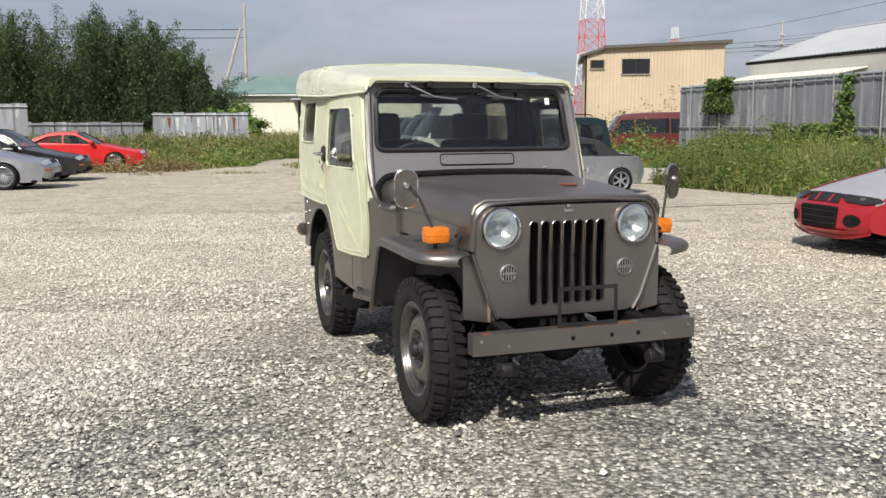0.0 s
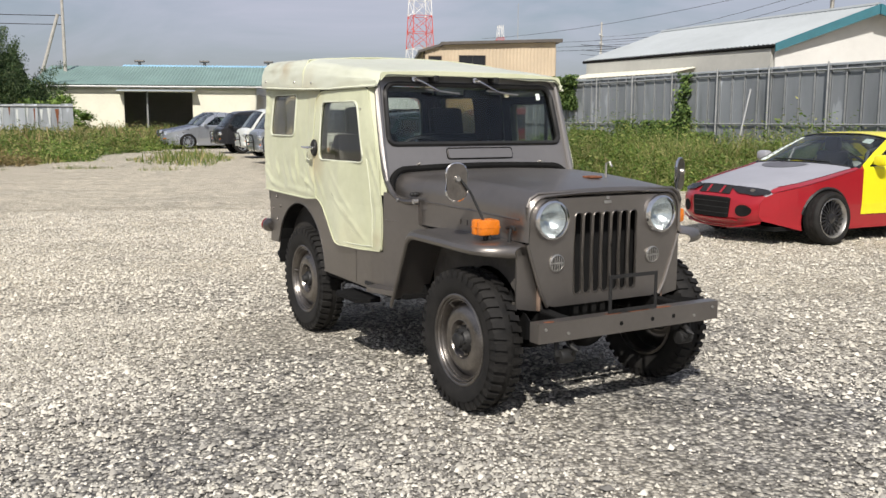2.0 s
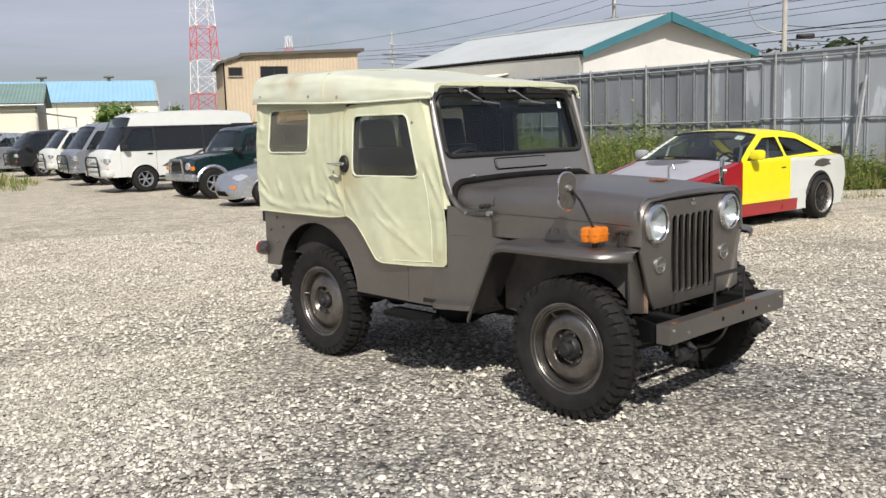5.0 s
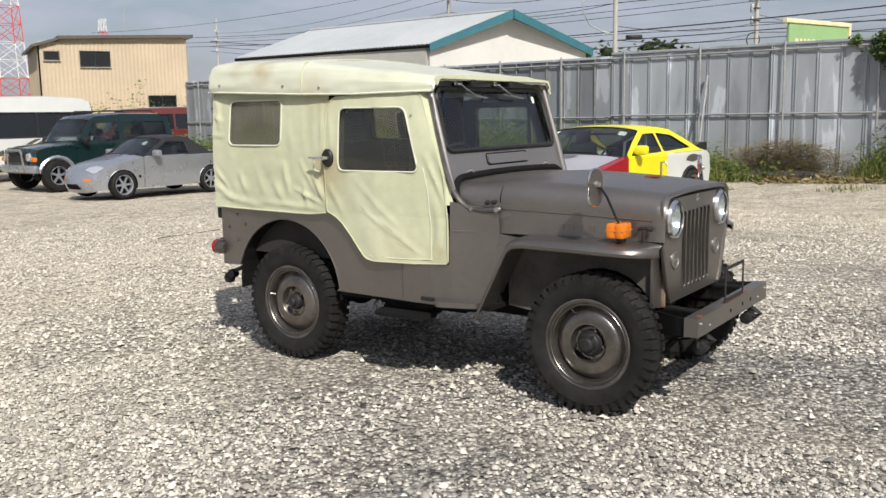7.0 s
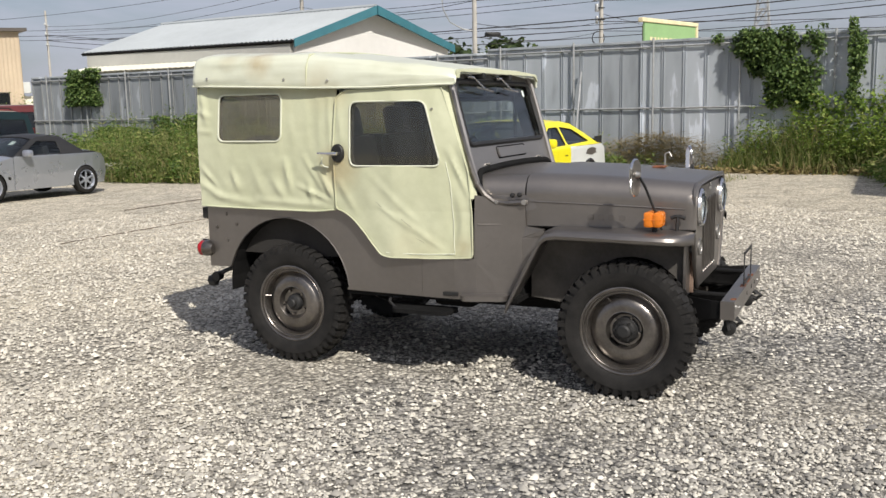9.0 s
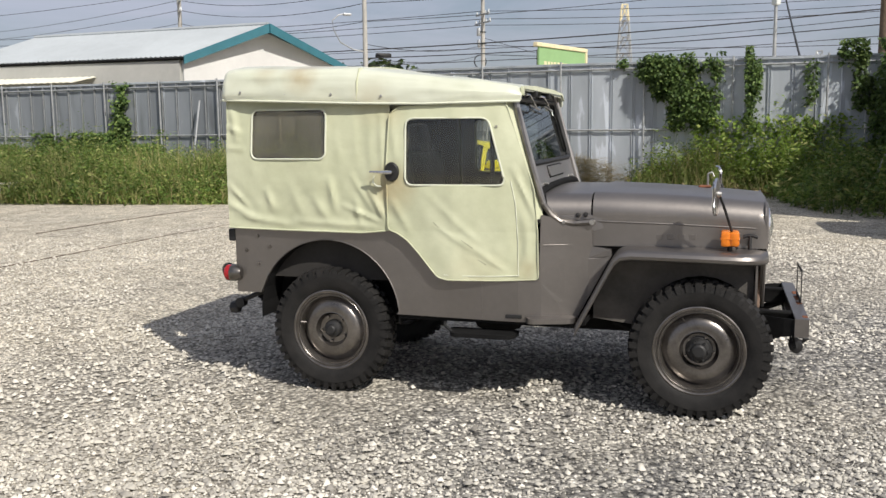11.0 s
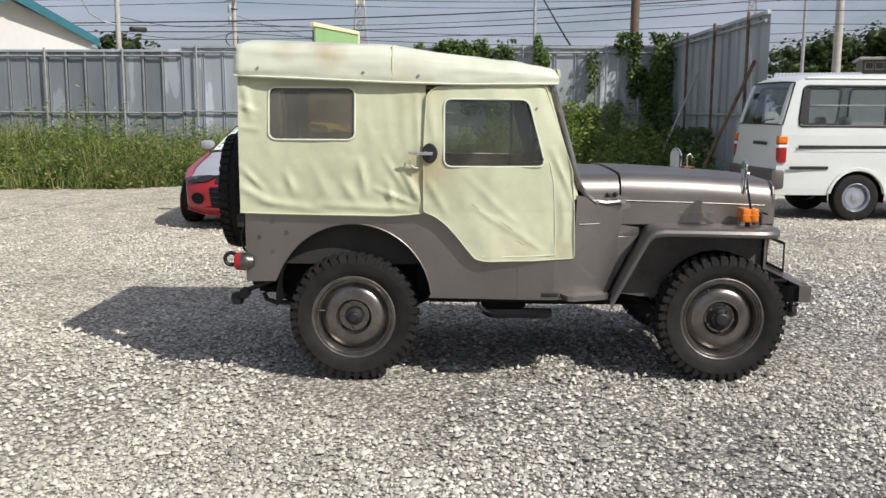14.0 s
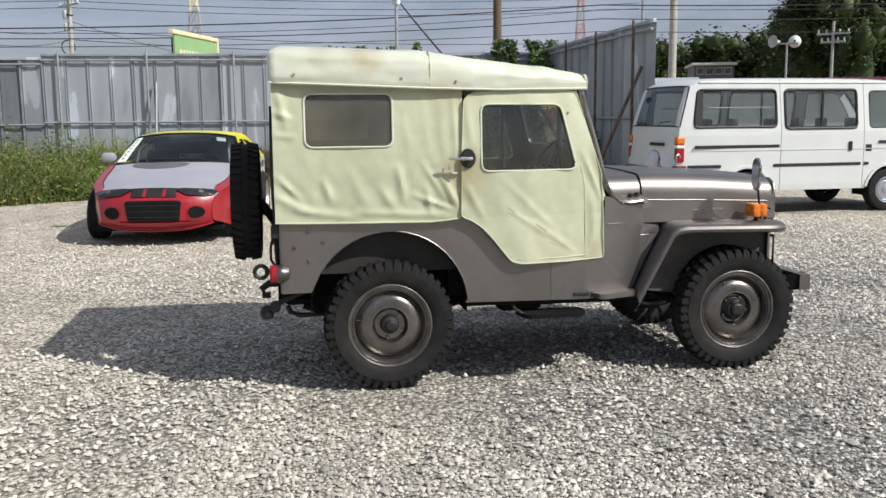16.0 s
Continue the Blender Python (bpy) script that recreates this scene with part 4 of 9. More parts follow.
    # badge above the slots: plain bars in bare metal
    for z, w in ((1.066, 0.010), (1.044, 0.024)):
        P("badge", box(2.336, 2.342, -w, w, z - 0.008, z + 0.008, 0.003), "steel", parent=grille)
    out_x = Matrix.Translation((0, 0, 0)) @ Matrix.Rotation(radians(90), 4, "Y")
    for s in (-1, 1):
        at = Matrix.Translation((2.335, s * 0.348, 0.972)) @ out_x
        lamp = P("headlight", lathe([(0.084, -0.05), (0.098, 0.0), (0.1, 0.014), (0.094, 0.026), (0.084, 0.030), (0.080, 0.024)], 40, m=at), "chrome", "round headlight in a chrome ring", True)
        P("lens", lathe([(0.082, 0.020), (0.07, 0.030), (0.045, 0.040), (0.02, 0.045), (0, 0.046)], 40, m=at), "glass", "clear lens", True, lamp, False)
        P("reflector", lathe([(0.082, 0.012), (0.06, -0.025), (0.03, -0.05), (0.012, -0.056), (0.01, -0.02), (0, -0.018)], 32, m=at), "lamp_glass", "", True, lamp)
        at = Matrix.Translation((2.335, s * 0.308, 0.760)) @ out_x
        park_l = P("marker_grille", lathe([(0.036, -0.01), (0.044, 0.0), (0.044, 0.008), (0.038, 0.011), (0.036, 0.004)], 24, m=at), "steel", "round slotted bright marker vent", True)
        for k in range(-2, 3):
            h = math.sqrt(0.037 ** 2 - (k * 0.013) ** 2)
            P("vent_bar", box(2.338, 2.343, s * 0.308 + k * 0.013 - 0.003, s * 0.308 + k * 0.013 + 0.003, 0.76 - h, 0.76 + h), "steel", parent=park_l)
        P("vent_bar", box(2.338, 2.344, s * 0.308 - 0.036, s * 0.308 + 0.036, 0.756, 0.764), "steel", parent=park_l)
        P("vent_back", box(2.315, 2.32, s * 0.308 - 0.036, s * 0.308 + 0.036, 0.724, 0.796), "dark", parent=park_l)
        # indicator on a stalk
        ind = P("indicator", join(box(2.120, 2.1635, s * 0.605 - 0.056, s * 0.605 + 0.056, 0.897, 0.972, 0.010), box(2.1655, 2.209, s * 0.605 - 0.056, s * 0.605 + 0.056, 0.897, 0.972, 0.012)), "amber", "amber double turn indicator", True)
        P("lens_holder", box(2.155, 2.173, s * 0.605 - 0.050, s * 0.605 + 0.050, 0.900, 0.967, 0.003), "amber", parent=ind)
        P("lens_rib", box(2.117, 2.2105, s * 0.605 - 0.057, s * 0.605 + 0.057, 0.933, 0.938, 0.002), "amber", parent=ind)
        P("indicator_foot", cyl((2.165, s * 0.605, 0.862), (2.165, s * 0.605, 0.90), 0.013, seg=10), "black", parent=ind)
        catch = P("hood_catch", tube([(2.262, s * 0.535, 0.862), (2.262, s * 0.533, 0.90), (2.264, s * 0.525, 0.935)], 0.009, 8), "black", "black rubber hood catch", True)
        P("catch_grip", tube([(2.228, s * 0.527, 0.932), (2.250, s * 0.525, 0.940), (2.278, s * 0.525, 0.940), (2.300, s * 0.527, 0.932)], 0.009, 8), "black", smooth=True, parent=catch)
        # mirror on a bent arm
        arm = P("mirror_arm", tube([(2.20, s * 0.60, 0.88), (2.185, s * 0.61, 0.93), (2.13, s * 0.67, 1.10), (2.105, s * 0.715, 1.165), (2.09, s * 0.725, 1.165)], 0.0065, 8), "black", smooth=True)
        at = Matrix.Translation((2.085, s * 0.725, 1.150)) @ Matrix.Rotation(radians(-9 if s < 0 else 24), 4, "Z")
        shell = plate(rounded(-0.052, 0.052, -0.088, 0.088, 0.047, 8), (), lambda u, v, w: (w, u, v), 0.016)
        shell.transform(at)
        mir = P("mirror_shell", shell, "gunmetal_rim", "grey oblong wing mirror", True)
        rimm = tube([(0.008, u, v) for u, v in rounded(-0.052, 0.052, -0.088, 0.088, 0.047, 8)], 0.0062, 6, closed=True)
        rimm.transform(at)
        P("mirror_rim", rimm, "chrome", "bright mirror rim", True, mir)
        gl = plate(rounded(-0.048, 0.048, -0.084, 0.084, 0.044, 8), (), lambda u, v, w: (-0.003 + w, u, v), 0.002)
        gl.transform(at)
        P("mirror_glass", gl, "mirror", "mirror glass", parent=mir)
        kn = cyl((0.014, 0, 0.015), (0.034, 0, 0.015), 0.018, 0.012, 12)
        kn.transform(at)
        P("mirror_joint", kn, "steel", "", True, mir)
        # windscreen hinge bracket and hood catch
        P("hinge_bracket", tube([(1.082, s * 0.648, 1.60), (1.128, s * 0.657, 1.42), (1.174, s * 0.662, 1.26), (1.201, s * 0.662, 1.17), (1.224, s * 0.656, 1.10), (1.265, s * 0.645, 1.04), (1.31, s * 0.632, 1.006), (1.38, s * 0.618, 0.996), (1.485, s * 0.602, 1.004)], [0.011, 0.0125, 0.014] + [0.0165] * 6, 8), "gunmetal_rim", "curved hinge bracket below the windscreen", True)
        P("hinge_bolt", cyl((1.475, s * 0.60, 1.003), (1.475, s * 0.625, 1.003), 0.017, 0.014, 10), "steel")
        P("hinge_bolt", cyl((1.33, s * 0.62, 1.003), (1.33, s * 0.650, 1.003), 0.011, 0.009, 8), "steel")
        for x, z in ((1.398, 1.036), (1.438, 1.040)):
            P("hood_latch", lathe([(0.0, 0.020), (0.009, 0.018), (0.013, 0.008), (0.012, -0.01)], 12, m=Matrix.Translation((x, s * 0.583, z)) @ Matrix.Rotation(radians(-90 * s), 4, "X")), "black", "small round hood catch")
    # number-plate holder and bumper
    holder = box(2.545, 2.549, -0.155, 0.150, 0.700, 0.718)
    for y0, y1, z0, z1 in ((-0.155, -0.138, 0.55, 0.70), (0.134, 0.150, 0.55, 0.70), (-0.155, 0.150, 0.534, 0.552)):
        join(holder, box(2.5445, 2.5495, y0, y1, z0, z1))
    P("plate_holder", holder, "black", "empty black number plate holder of flat strip")
    bump = P("front_bumper", plate([(2.49, 0.53), (2.556, 0.53), (2.556, 0.436), (2.49, 0.436), (2.49, 0.445), (2.545, 0.445), (2.545, 0.521), (2.49, 0.521)], (), lambda u, v, w: (u, -0.565 + w, v), 1.13), "gunmetal", "worn channel-section steel bumper")
    for s in (-1, 1):
        P("bumper_end", box(2.488, 2.555, min(s * 0.565, s * 0.569), max(s * 0.565, s * 0.569), 0.437, 0.529), "gunmetal", parent=bump)
    for y in (-0.53, -0.40, 0.40, 0.53):
        P("bolt", cyl((2.555, y, 0.50 if abs(y) > 0.5 else 0.47), (2.562, y, 0.50 if abs(y) > 0.5 else 0.47), 0.009, 0.007, 8), "steel", parent=bump)
    for y in (-0.08, 0.12, 0.26):
        P("bolt_hole", cyl((2.5555, y, 0.482), (2.5575, y, 0.482), 0.011, seg=12), "dark", parent=bump)
    for y, w in ((-0.12, 0.05), (0.03, 0.08), (0.2, 0.05), (-0.5, 0.03)):
        P("rust_patch", plate(soften([(y - w, 2.53), (y + w * 0.6, 2.525), (y + w, 2.552), (y - w * 0.5, 2.555)], 0.01), (), lambda u, v, w2: (v, u, 0.5305 + w2), 0.001), "rust", parent=bump)
    for s in (-1, 1):
        P("frame_rail", box(-0.55, 2.50, s * 0.36 - 0.03, s * 0.36 + 0.03, 0.44, 0.53, 0.01), "dark", "dark chassis rail")
        horn = [[(2.16, s * 0.43, 0.40), (2.16, s * 0.43, 0.53)], [(2.32, s * 0.47, 0.40), (2.32, s * 0.47, 0.525)], [(2.44, s * 0.535, 0.43), (2.44, s * 0.535, 0.525)], [(2.492, s * 0.556, 0.44), (2.492, s * 0.556, 0.525)]]
        P("frame_horn", thicken(loft(horn), 0.006), "dark", "black frame horn behind the bumper")
        P("front_spring_eye", cyl((2.51, s * 0.34, 0.352), (2.51, s * 0.42, 0.352), 0.034, seg=16, bevel=0.004), "black", smooth=True)
        P("front_shackle", tube([(2.51, s * 0.425, 0.352), (2.49, s * 0.425, 0.45)], 0.012, 6), "black")
        P("bumper_gusset", plate([(2.30, 0.47), (2.50, 0.455), (2.50, 0.52), (2.30, 0.535)], (), lambda u, v, w: (u, s * (0.36 - 0.03 + w), v), 0.06), "dark")
        for x in (0.0, 2.03):
            spring = tube([(x - 0.46, s * 0.40, 0.44), (x - 0.24, s * 0.40, 0.36), (x, s * 0.40, 0.325), (x + 0.24, s * 0.40, 0.36), (x + 0.46, s * 0.40, 0.44)], 0.022, 6)
            P("leaf_spring", spring, "dark", smooth=True)
            P("damper", cyl((x + 0.08, s * 0.46, 0.34), (x + 0.16, s * 0.44, 0.66), 0.024, seg=10), "dark", smooth=True)
    for x in (0.0, 2.03):
        P("axle", cyl((x, -0.56, 0.362), (x, 0.56, 0.362), 0.038, seg=14), "dark", smooth=True)
        bm = bmesh.new()
        bmesh.ops.create_uvsphere(bm, u_segments=16, v_segments=10, radius=0.13)
        bm.transform(Matrix.Translation((x, 0.12 if x else 0.0, 0.362)) @ Matrix.Diagonal((0.9, 1.0, 1.0, 1)))
        P("differential", bm, "dark", smooth=True)
    P("tie_rod", cyl((2.20, -0.55, 0.34), (2.20, 0.55, 0.34), 0.014, seg=8), "dark", smooth=True)
    P("steering_link", cyl((2.36, -0.40, 0.46), (2.22, 0.30, 0.37), 0.013, seg=8), "dark", smooth=True)
    P("exhaust", tube([(1.6, 0.25, 0.42), (0.9, 0.28, 0.36), (0.3, 0.25, 0.40), (-0.55, 0.25, 0.42)], 0.026, 8), "dark", smooth=True)
    P("silencer", cyl((0.55, 0.27, 0.36), (1.0, 0.28, 0.36), 0.075, seg=14, bevel=0.01), "dark", smooth=True)
    P("gearbox", box(0.9, 1.75, -0.16, 0.16, 0.32, 0.5, 0.05), "dark")
    P("engine", box(1.55, 2.18, -0.2, 0.2, 0.42, 0.95, 0.04), "dark")
    P("transfer_case", box(0.72, 1.0, -0.20, 0.18, 0.30, 0.48, 0.04), "dark")
    P("tow_hook", tube([(2.50, 0.36, 0.43), (2.56, 0.36, 0.40), (2.585, 0.36, 0.385), (2.56, 0.36, 0.365), (2.50, 0.36, 0.38)], 0.014, 8), "black", smooth=True)
    P("tow_hook", tube([(2.48, -0.36, 0.43), (2.54, -0.36, 0.40), (2.565, -0.36, 0.385), (2.54, -0.36, 0.365), (2.48, -0.36, 0.38)], 0.014, 8), "black", smooth=True)
    # rear: cross-member, tow gear, tail lamps, spare wheel
    P("rear_crossmember", box(-0.60, -0.53, -0.42, 0.42, 0.47, 0.555, 0.008), "dark")
    P("pintle_hook", tube([(-0.56, 0, 0.50), (-0.66, 0, 0.50), (-0.70, 0, 0.47), (-0.69, 0, 0.43), (-0.65, 0, 0.43)], 0.022, 8), "black", smooth=True)
    for s in (-1, 1):
        P("rear_shackle", tube([(-0.44, s * 0.58, 0.56), (-0.54, s * 0.585, 0.52), (-0.61, s * 0.587, 0.49)], 0.014, 8), "black", smooth=True)
        P("spring_eye", cyl((-0.615, s * 0.565, 0.478), (-0.615, s * 0.612, 0.478), 0.03, seg=14), "black", smooth=True)
        P("rear_hanger", tube([(-0.30, s * 0.39, 0.385), (-0.48, s * 0.388, 0.38), (-0.535, s * 0.386, 0.40), (-0.55, s * 0.386, 0.44)], 0.014, 8), "black", smooth=True)
        lampm = Matrix.Translation((-0.566, s * 0.706, 0.676)) @ Matrix.Rotation(radians(-90), 4, "Y")
        lamp = P("tail_lamp", lathe([(0.0, -0.035), (0.03, -0.03), (0.046, 0.0), (0.05, 0.03), (0.048, 0.034)], 20, m=lampm), "gunmetal_rim", "round tail lamp", True)
        P("lens", lathe([(0.048, 0.032), (0.048, 0.06), (0.04, 0.07), (0, 0.072)], 20, m=lampm), "red_lens", "red lens", True, lamp)
    ring = tube([(-0.684 + 0.034 * math.cos(a * math.pi / 8), -0.60, 0.672 + 0.034 * math.sin(a * math.pi / 8)) for a in range(16)], 0.012, 6, closed=True)
    P("lifting_ring", ring, "black", smooth=True)
    P("ring_bracket", box(-0.665, -0.575, -0.615, -0.585, 0.66, 0.69, 0.006), "black")
    P("spare_carrier", tube([(-0.575, 0.18, 0.80), (-0.64, 0.18, 0.90), (-0.70, 0.18, 0.985)], 0.028, 8), "black", smooth=True)
    for y in (-0.55, -0.12, 0.48):
        P("tailgate_bar", tube([(-0.588, y, 0.60), (-0.60, y, 0.78), (-0.60, y, 0.98), (-0.588, y, 1.02)], 0.014, 6), "black", smooth=True)
    P("tailgate_chain", tube([(-0.60, -0.58, 0.92), (-0.63, -0.56, 0.80), (-0.63, -0.52, 0.72), (-0.60, -0.46, 0.66)], 0.008, 5), "black")
    P("latch", box(-0.625, -0.58, -0.69, -0.64, 0.86, 0.93, 0.006), "black")
    P("tow_ball", lathe([(0, 0.03), (0.03, 0.02), (0.04, -0.01), (0.03, -0.04), (0, -0.05)], 12, m=Matrix.Translation((-0.66, -0.58, 0.455))), "black", "black shackle bolt", True)
    jeep_wheel(j, Matrix.Translation((-0.775, 0.18, 0.985)) @ Matrix.Rotation(radians(-90), 4, "Z"))["label"] = "spare wheel on the tail"
    for x, s, a in ((0.0, -1, 0.2), (2.03, -1, 1.1), (0.0, 1, 2.0), (2.03, 1, 0.7)):
        turn = Matrix.Rotation(math.pi if s > 0 else 0, 4, "Z")
        jeep_wheel(j, Matrix.Translation((x, s * 0.605, 0.360)) @ turn @ Matrix.Rotation(a, 4, "Y"), "front_hub" if x > 1 else "hub")

    # ---- windscreen ----
    def ws(u, v, w):
        """u across, v height; the frame leans back."""
        return (1.062 + (1.632 - v) * 0.285 + w, u, v)
    glass = soften([(-0.607, 1.305), (0.607, 1.305), (0.588, 1.61), (0.55, 1.65), (-0.55, 1.65), (-0.588, 1.61)], 0.05)
    frame_out = soften([(-0.632, 1.03), (-0.60, 1.075), (-0.56, 1.122), (-0.48, 1.168), (0.48, 1.168), (0.56, 1.122), (0.60, 1.075), (0.632, 1.03), (0.656, 1.10), (0.652, 1.35), (0.632, 1.66), (0.585, 1.702), (-0.585, 1.702), (-0.632, 1.66), (-0.652, 1.35), (-0.656, 1.10)], 0.03)
    fr = P("windscreen_frame", plate(frame_out, [glass], lambda u, v, w: ws(u, v, -w), 0.032), "frame_grey", "grey folding windscreen frame")
    P("windscreen", plate(glass, (), lambda u, v, w: ws(u, v, -0.014 - w), 0.004), "glass", "clear windscreen", parent=fr, shadow=False)
    P("glass_seal", tube([ws(u, v, 0.001) for u, v in glass], 0.0155, 6, closed=True), "black", smooth=True, parent=fr)
    for s in (-1, 1):
        P("frame_edge", tube([ws(s * u, v, 0.010) for u, v in ((0.656, 1.10), (0.654, 1.30), (0.634, 1.655), (0.59, 1.70))], 0.017, 8), "frame_grey", "rolled frame edge", True, fr)
    P("scuttle_vent", plate(rounded(-0.225, 0.225, 1.222, 1.272, 0.014), (), lambda u, v, w: ws(u, v, w), 0.012), "frame_grey", "closed scuttle vent flap", parent=fr)
    P("vent_shadow_gap", tube([ws(u, v, 0.001) for u, v in rounded(-0.232, 0.232, 1.215, 1.279, 0.018)], 0.0035, 5, closed=True), "dark", parent=fr)
    P("scuttle_seal", tube([ws(y, z, 0.006) for _, y, z in hood_row(1.207, 0.612, 1.147, 1.03, grow=0.016)], 0.019, 8), "dark", "black rubber seal over the scuttle", True, fr)
    for y in (-0.40, 0.02):
        wiper = P("wiper", tube([ws(y, 1.680, 0.022), ws(y + 0.02, 1.672, 0.045), ws(y + 0.16, 1.612, 0.035)], [0.009, 0.007, 0.004], 8), "chrome", "chrome wiper arm", True)
        P("wiper_motor", box(-0.05, 0.05, -0.018, 0.018, -0.018, 0.018, 0.006, m=Matrix.Translation(ws(y + 0.13, 1.683, 0.02))), "black", parent=wiper)
        P("wiper_pivot", cyl(ws(y, 1.680, -0.01), ws(y, 1.680, 0.03), 0.016, seg=10), "chrome", smooth=True, parent=wiper)
        P("wiper_blade", tube([ws(y + 0.075, 1.620, 0.024), ws(y + 0.30, 1.598, 0.024)], 0.005, 6), "steel", parent=wiper)
    P("inspection_sticker", plate(rounded(0.485, 0.515, 1.57, 1.61, 0.004), (), lambda u, v, w: ws(u, v, -0.012 + w), 0.001), "sticker", parent=fr)
    P("rear_view_mirror", box(1.0, 1.02, -0.02, 0.16, 1.575, 1.625, 0.008), "black")
    for y in (-0.43, 0.43):
        P("wing_nut", cyl(ws(y, 1.192, 0.0), ws(y, 1.192, 0.025), 0.008, seg=8), "steel", parent=fr)

    # ---- canvas top ----
    def side_cloth(s, k=1.0, out=0.0):
        def f(u, v, w):
            t = max(0.0, min(1.0, (v - 0.95) / 0.7))
            y = lerp(((-0.6, 0.722), (0.3, 0.735), (0.75, 0.728), (1.0, 0.695), (1.12, 0.672), (1.21, 0.668)), u) + 0.016 * math.sin(math.pi * t) - 0.035 * t * t
            return (u, s * (y + out - w + wrinkle(u + s, v, k) + fold(u, v) * (1 if out > -0.004 else 0)), v)
        return f
    # added inner layer: stops the cream cloth brightening the cabin
    def lining(s):
        return lambda u, v, w: (u, s * (abs(side_cloth(1, 0.0, -0.034)(u, v, 0)[1]) - w), v)
    rw = rounded(-0.435, 0.022, 1.335, 1.61, 0.04)
    dw = soften([(0.493, 1.197), (1.036, 1.197), (0.94, 1.55), (0.493, 1.552)], 0.045)
    quarter = [(-0.598, 0.945), (-0.3, 0.938), (0.0, 0.935), (0.22, 0.932), (0.385, 0.945), (0.394, 1.2), (0.396, 1.645), (-0.598, 1.675)]
    door = soften([(0.385, 0.955), (0.44, 0.935), (0.50, 0.893), (0.56, 0.828), (0.62, 0.752), (0.665, 0.70), (0.72, 0.688), (1.0, 0.69), (1.205, 0.70), (1.200, 0.95), (1.184, 1.17), (1.034, 1.618), (0.95, 1.625), (0.45, 1.615), (0.40, 1.575), (0.386, 1.3)], 0.02)
    for s in (-1, 1):
        q = P("canvas_side", plate(quarter, [rw], side_cloth(s, 1.0), 0.006, 0.0125), "canvas", "cream canvas rear side curtain with slack folds", True)
        P("vinyl_window", plate(rw, (), side_cloth(s, 0.8, -0.005), 0.002, 0.05), "vinyl", "cloudy vinyl window", True, q, False)
        P("window_piping", tube([side_cloth(s, 1.0, 0.003)(u, v, 0) for u, v in rw], 0.0055, 6, closed=True), "canvas_edge", smooth=True, parent=q)
        P("hem", tube([side_cloth(s, 1.0, 0.003)(u, v, 0) for u, v in ((-0.598, 0.945), (-0.45, 0.941), (-0.3, 0.938), (-0.15, 0.936), (0.0, 0.935), (0.12, 0.933), (0.22, 0.932), (0.3, 0.938), (0.365, 0.945))], 0.005, 6), "canvas", smooth=True, parent=q)
        P("lining", plate([(-0.585, 0.97), (0.385, 0.97), (0.385, 1.62), (-0.585, 1.64)], [rw], lining(s), 0.004, 0.06), "lining", "dark layer added inside the canvas to dim the cabin", parent=q)
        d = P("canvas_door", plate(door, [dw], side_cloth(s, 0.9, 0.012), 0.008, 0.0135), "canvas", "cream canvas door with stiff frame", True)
        P("lining", plate([(0.40, 0.97), (0.72, 0.72), (1.18, 0.72), (1.16, 1.17), (1.01, 1.60), (0.40, 1.60)], [dw], lining(s), 0.004, 0.06), "lining", "dark layer added inside the canvas to dim the cabin", parent=d)
        P("door_window", plate(dw, (), side_cloth(s, 0.2, 0.006), 0.002, 0.06), "door_vinyl", "clear slightly cloudy door window", True, d, False)
        edge_x = lambda v: lerp(((0.95, 1.200), (1.17, 1.184), (1.618, 1.034)), v) - 0.006
        P("pillar_flap", loft([[side_cloth(s, 0.9, 0.010)(edge_x(v), v, 0), ws(s * lerp(((1.1, 0.655), (1.35, 0.650), (1.66, 0.630)), v), v, -0.008)] for v in (1.02, 1.1, 1.18, 1.26, 1.34, 1.42, 1.5, 1.58, 1.63)]), "canvas", "cream flap closing the door against the windscreen", True, d)
        P("window_piping", tube([side_cloth(s, 0.9, 0.015)(u, v, 0) for u, v in dw], 0.0055, 6, closed=True), "canvas_edge", smooth=True, parent=d)
        P("hem", tube([side_cloth(s, 0.9, 0.015)(u, v, 0) for u, v in door], 0.0035, 6, closed=True), "canvas", smooth=True, parent=d)
        P("stitch_seam", tube([side_cloth(s, 0.9, 0.013)(u, v, 0) for u, v in ((1.10, 0.715), (1.095, 0.9), (1.085, 1.1), (1.06, 1.22))], 0.003, 5), "canvas_edge", smooth=True, parent=d)
        P("stitch_seam", tube([side_cloth(s, 0.9, 0.013)(u, v, 0) for u, v in ((0.70, 0.715), (0.85, 0.712), (1.0, 0.714), (1.10, 0.718))], 0.003, 5), "canvas_edge", smooth=True, parent=d)
        hp = Vector(side_cloth(s, 0, 0.02)(0.418, 1.268, 0))
        P("handle_plate", lathe([(0.0, 0.010), (0.036, 0.008), (0.042, 0.0), (0.042, -0.01)], 18, m=Matrix.Translation(hp) @ Matrix.Rotation(radians(-90 * s), 4, "X") @ Matrix.Diagonal((1.0, 1.25, 1, 1))), "black", "black handle plate", True, d)
        P("door_handle", tube([hp + Vector((0.01, s * 0.005, 0)), hp + Vector((0.01, s * 0.035, 0.0)), hp + Vector((-0.03, s * 0.042, 0.0)), hp + Vector((-0.11, s * 0.036, 0.002))], [0.012, 0.012, 0.010, 0.006], 8), "chrome", "chrome lever handle", True, d)
        P("strap_hook", tube([hp + Vector((-0.10, s * 0.0, -0.02)), hp + Vector((-0.105, s * 0.004, -0.055)), hp + Vector((-0.085, s * 0.006, -0.075)), hp + Vector((-0.06, s * 0.004, -0.078))], 0.005, 6), "canvas_edge", parent=d)
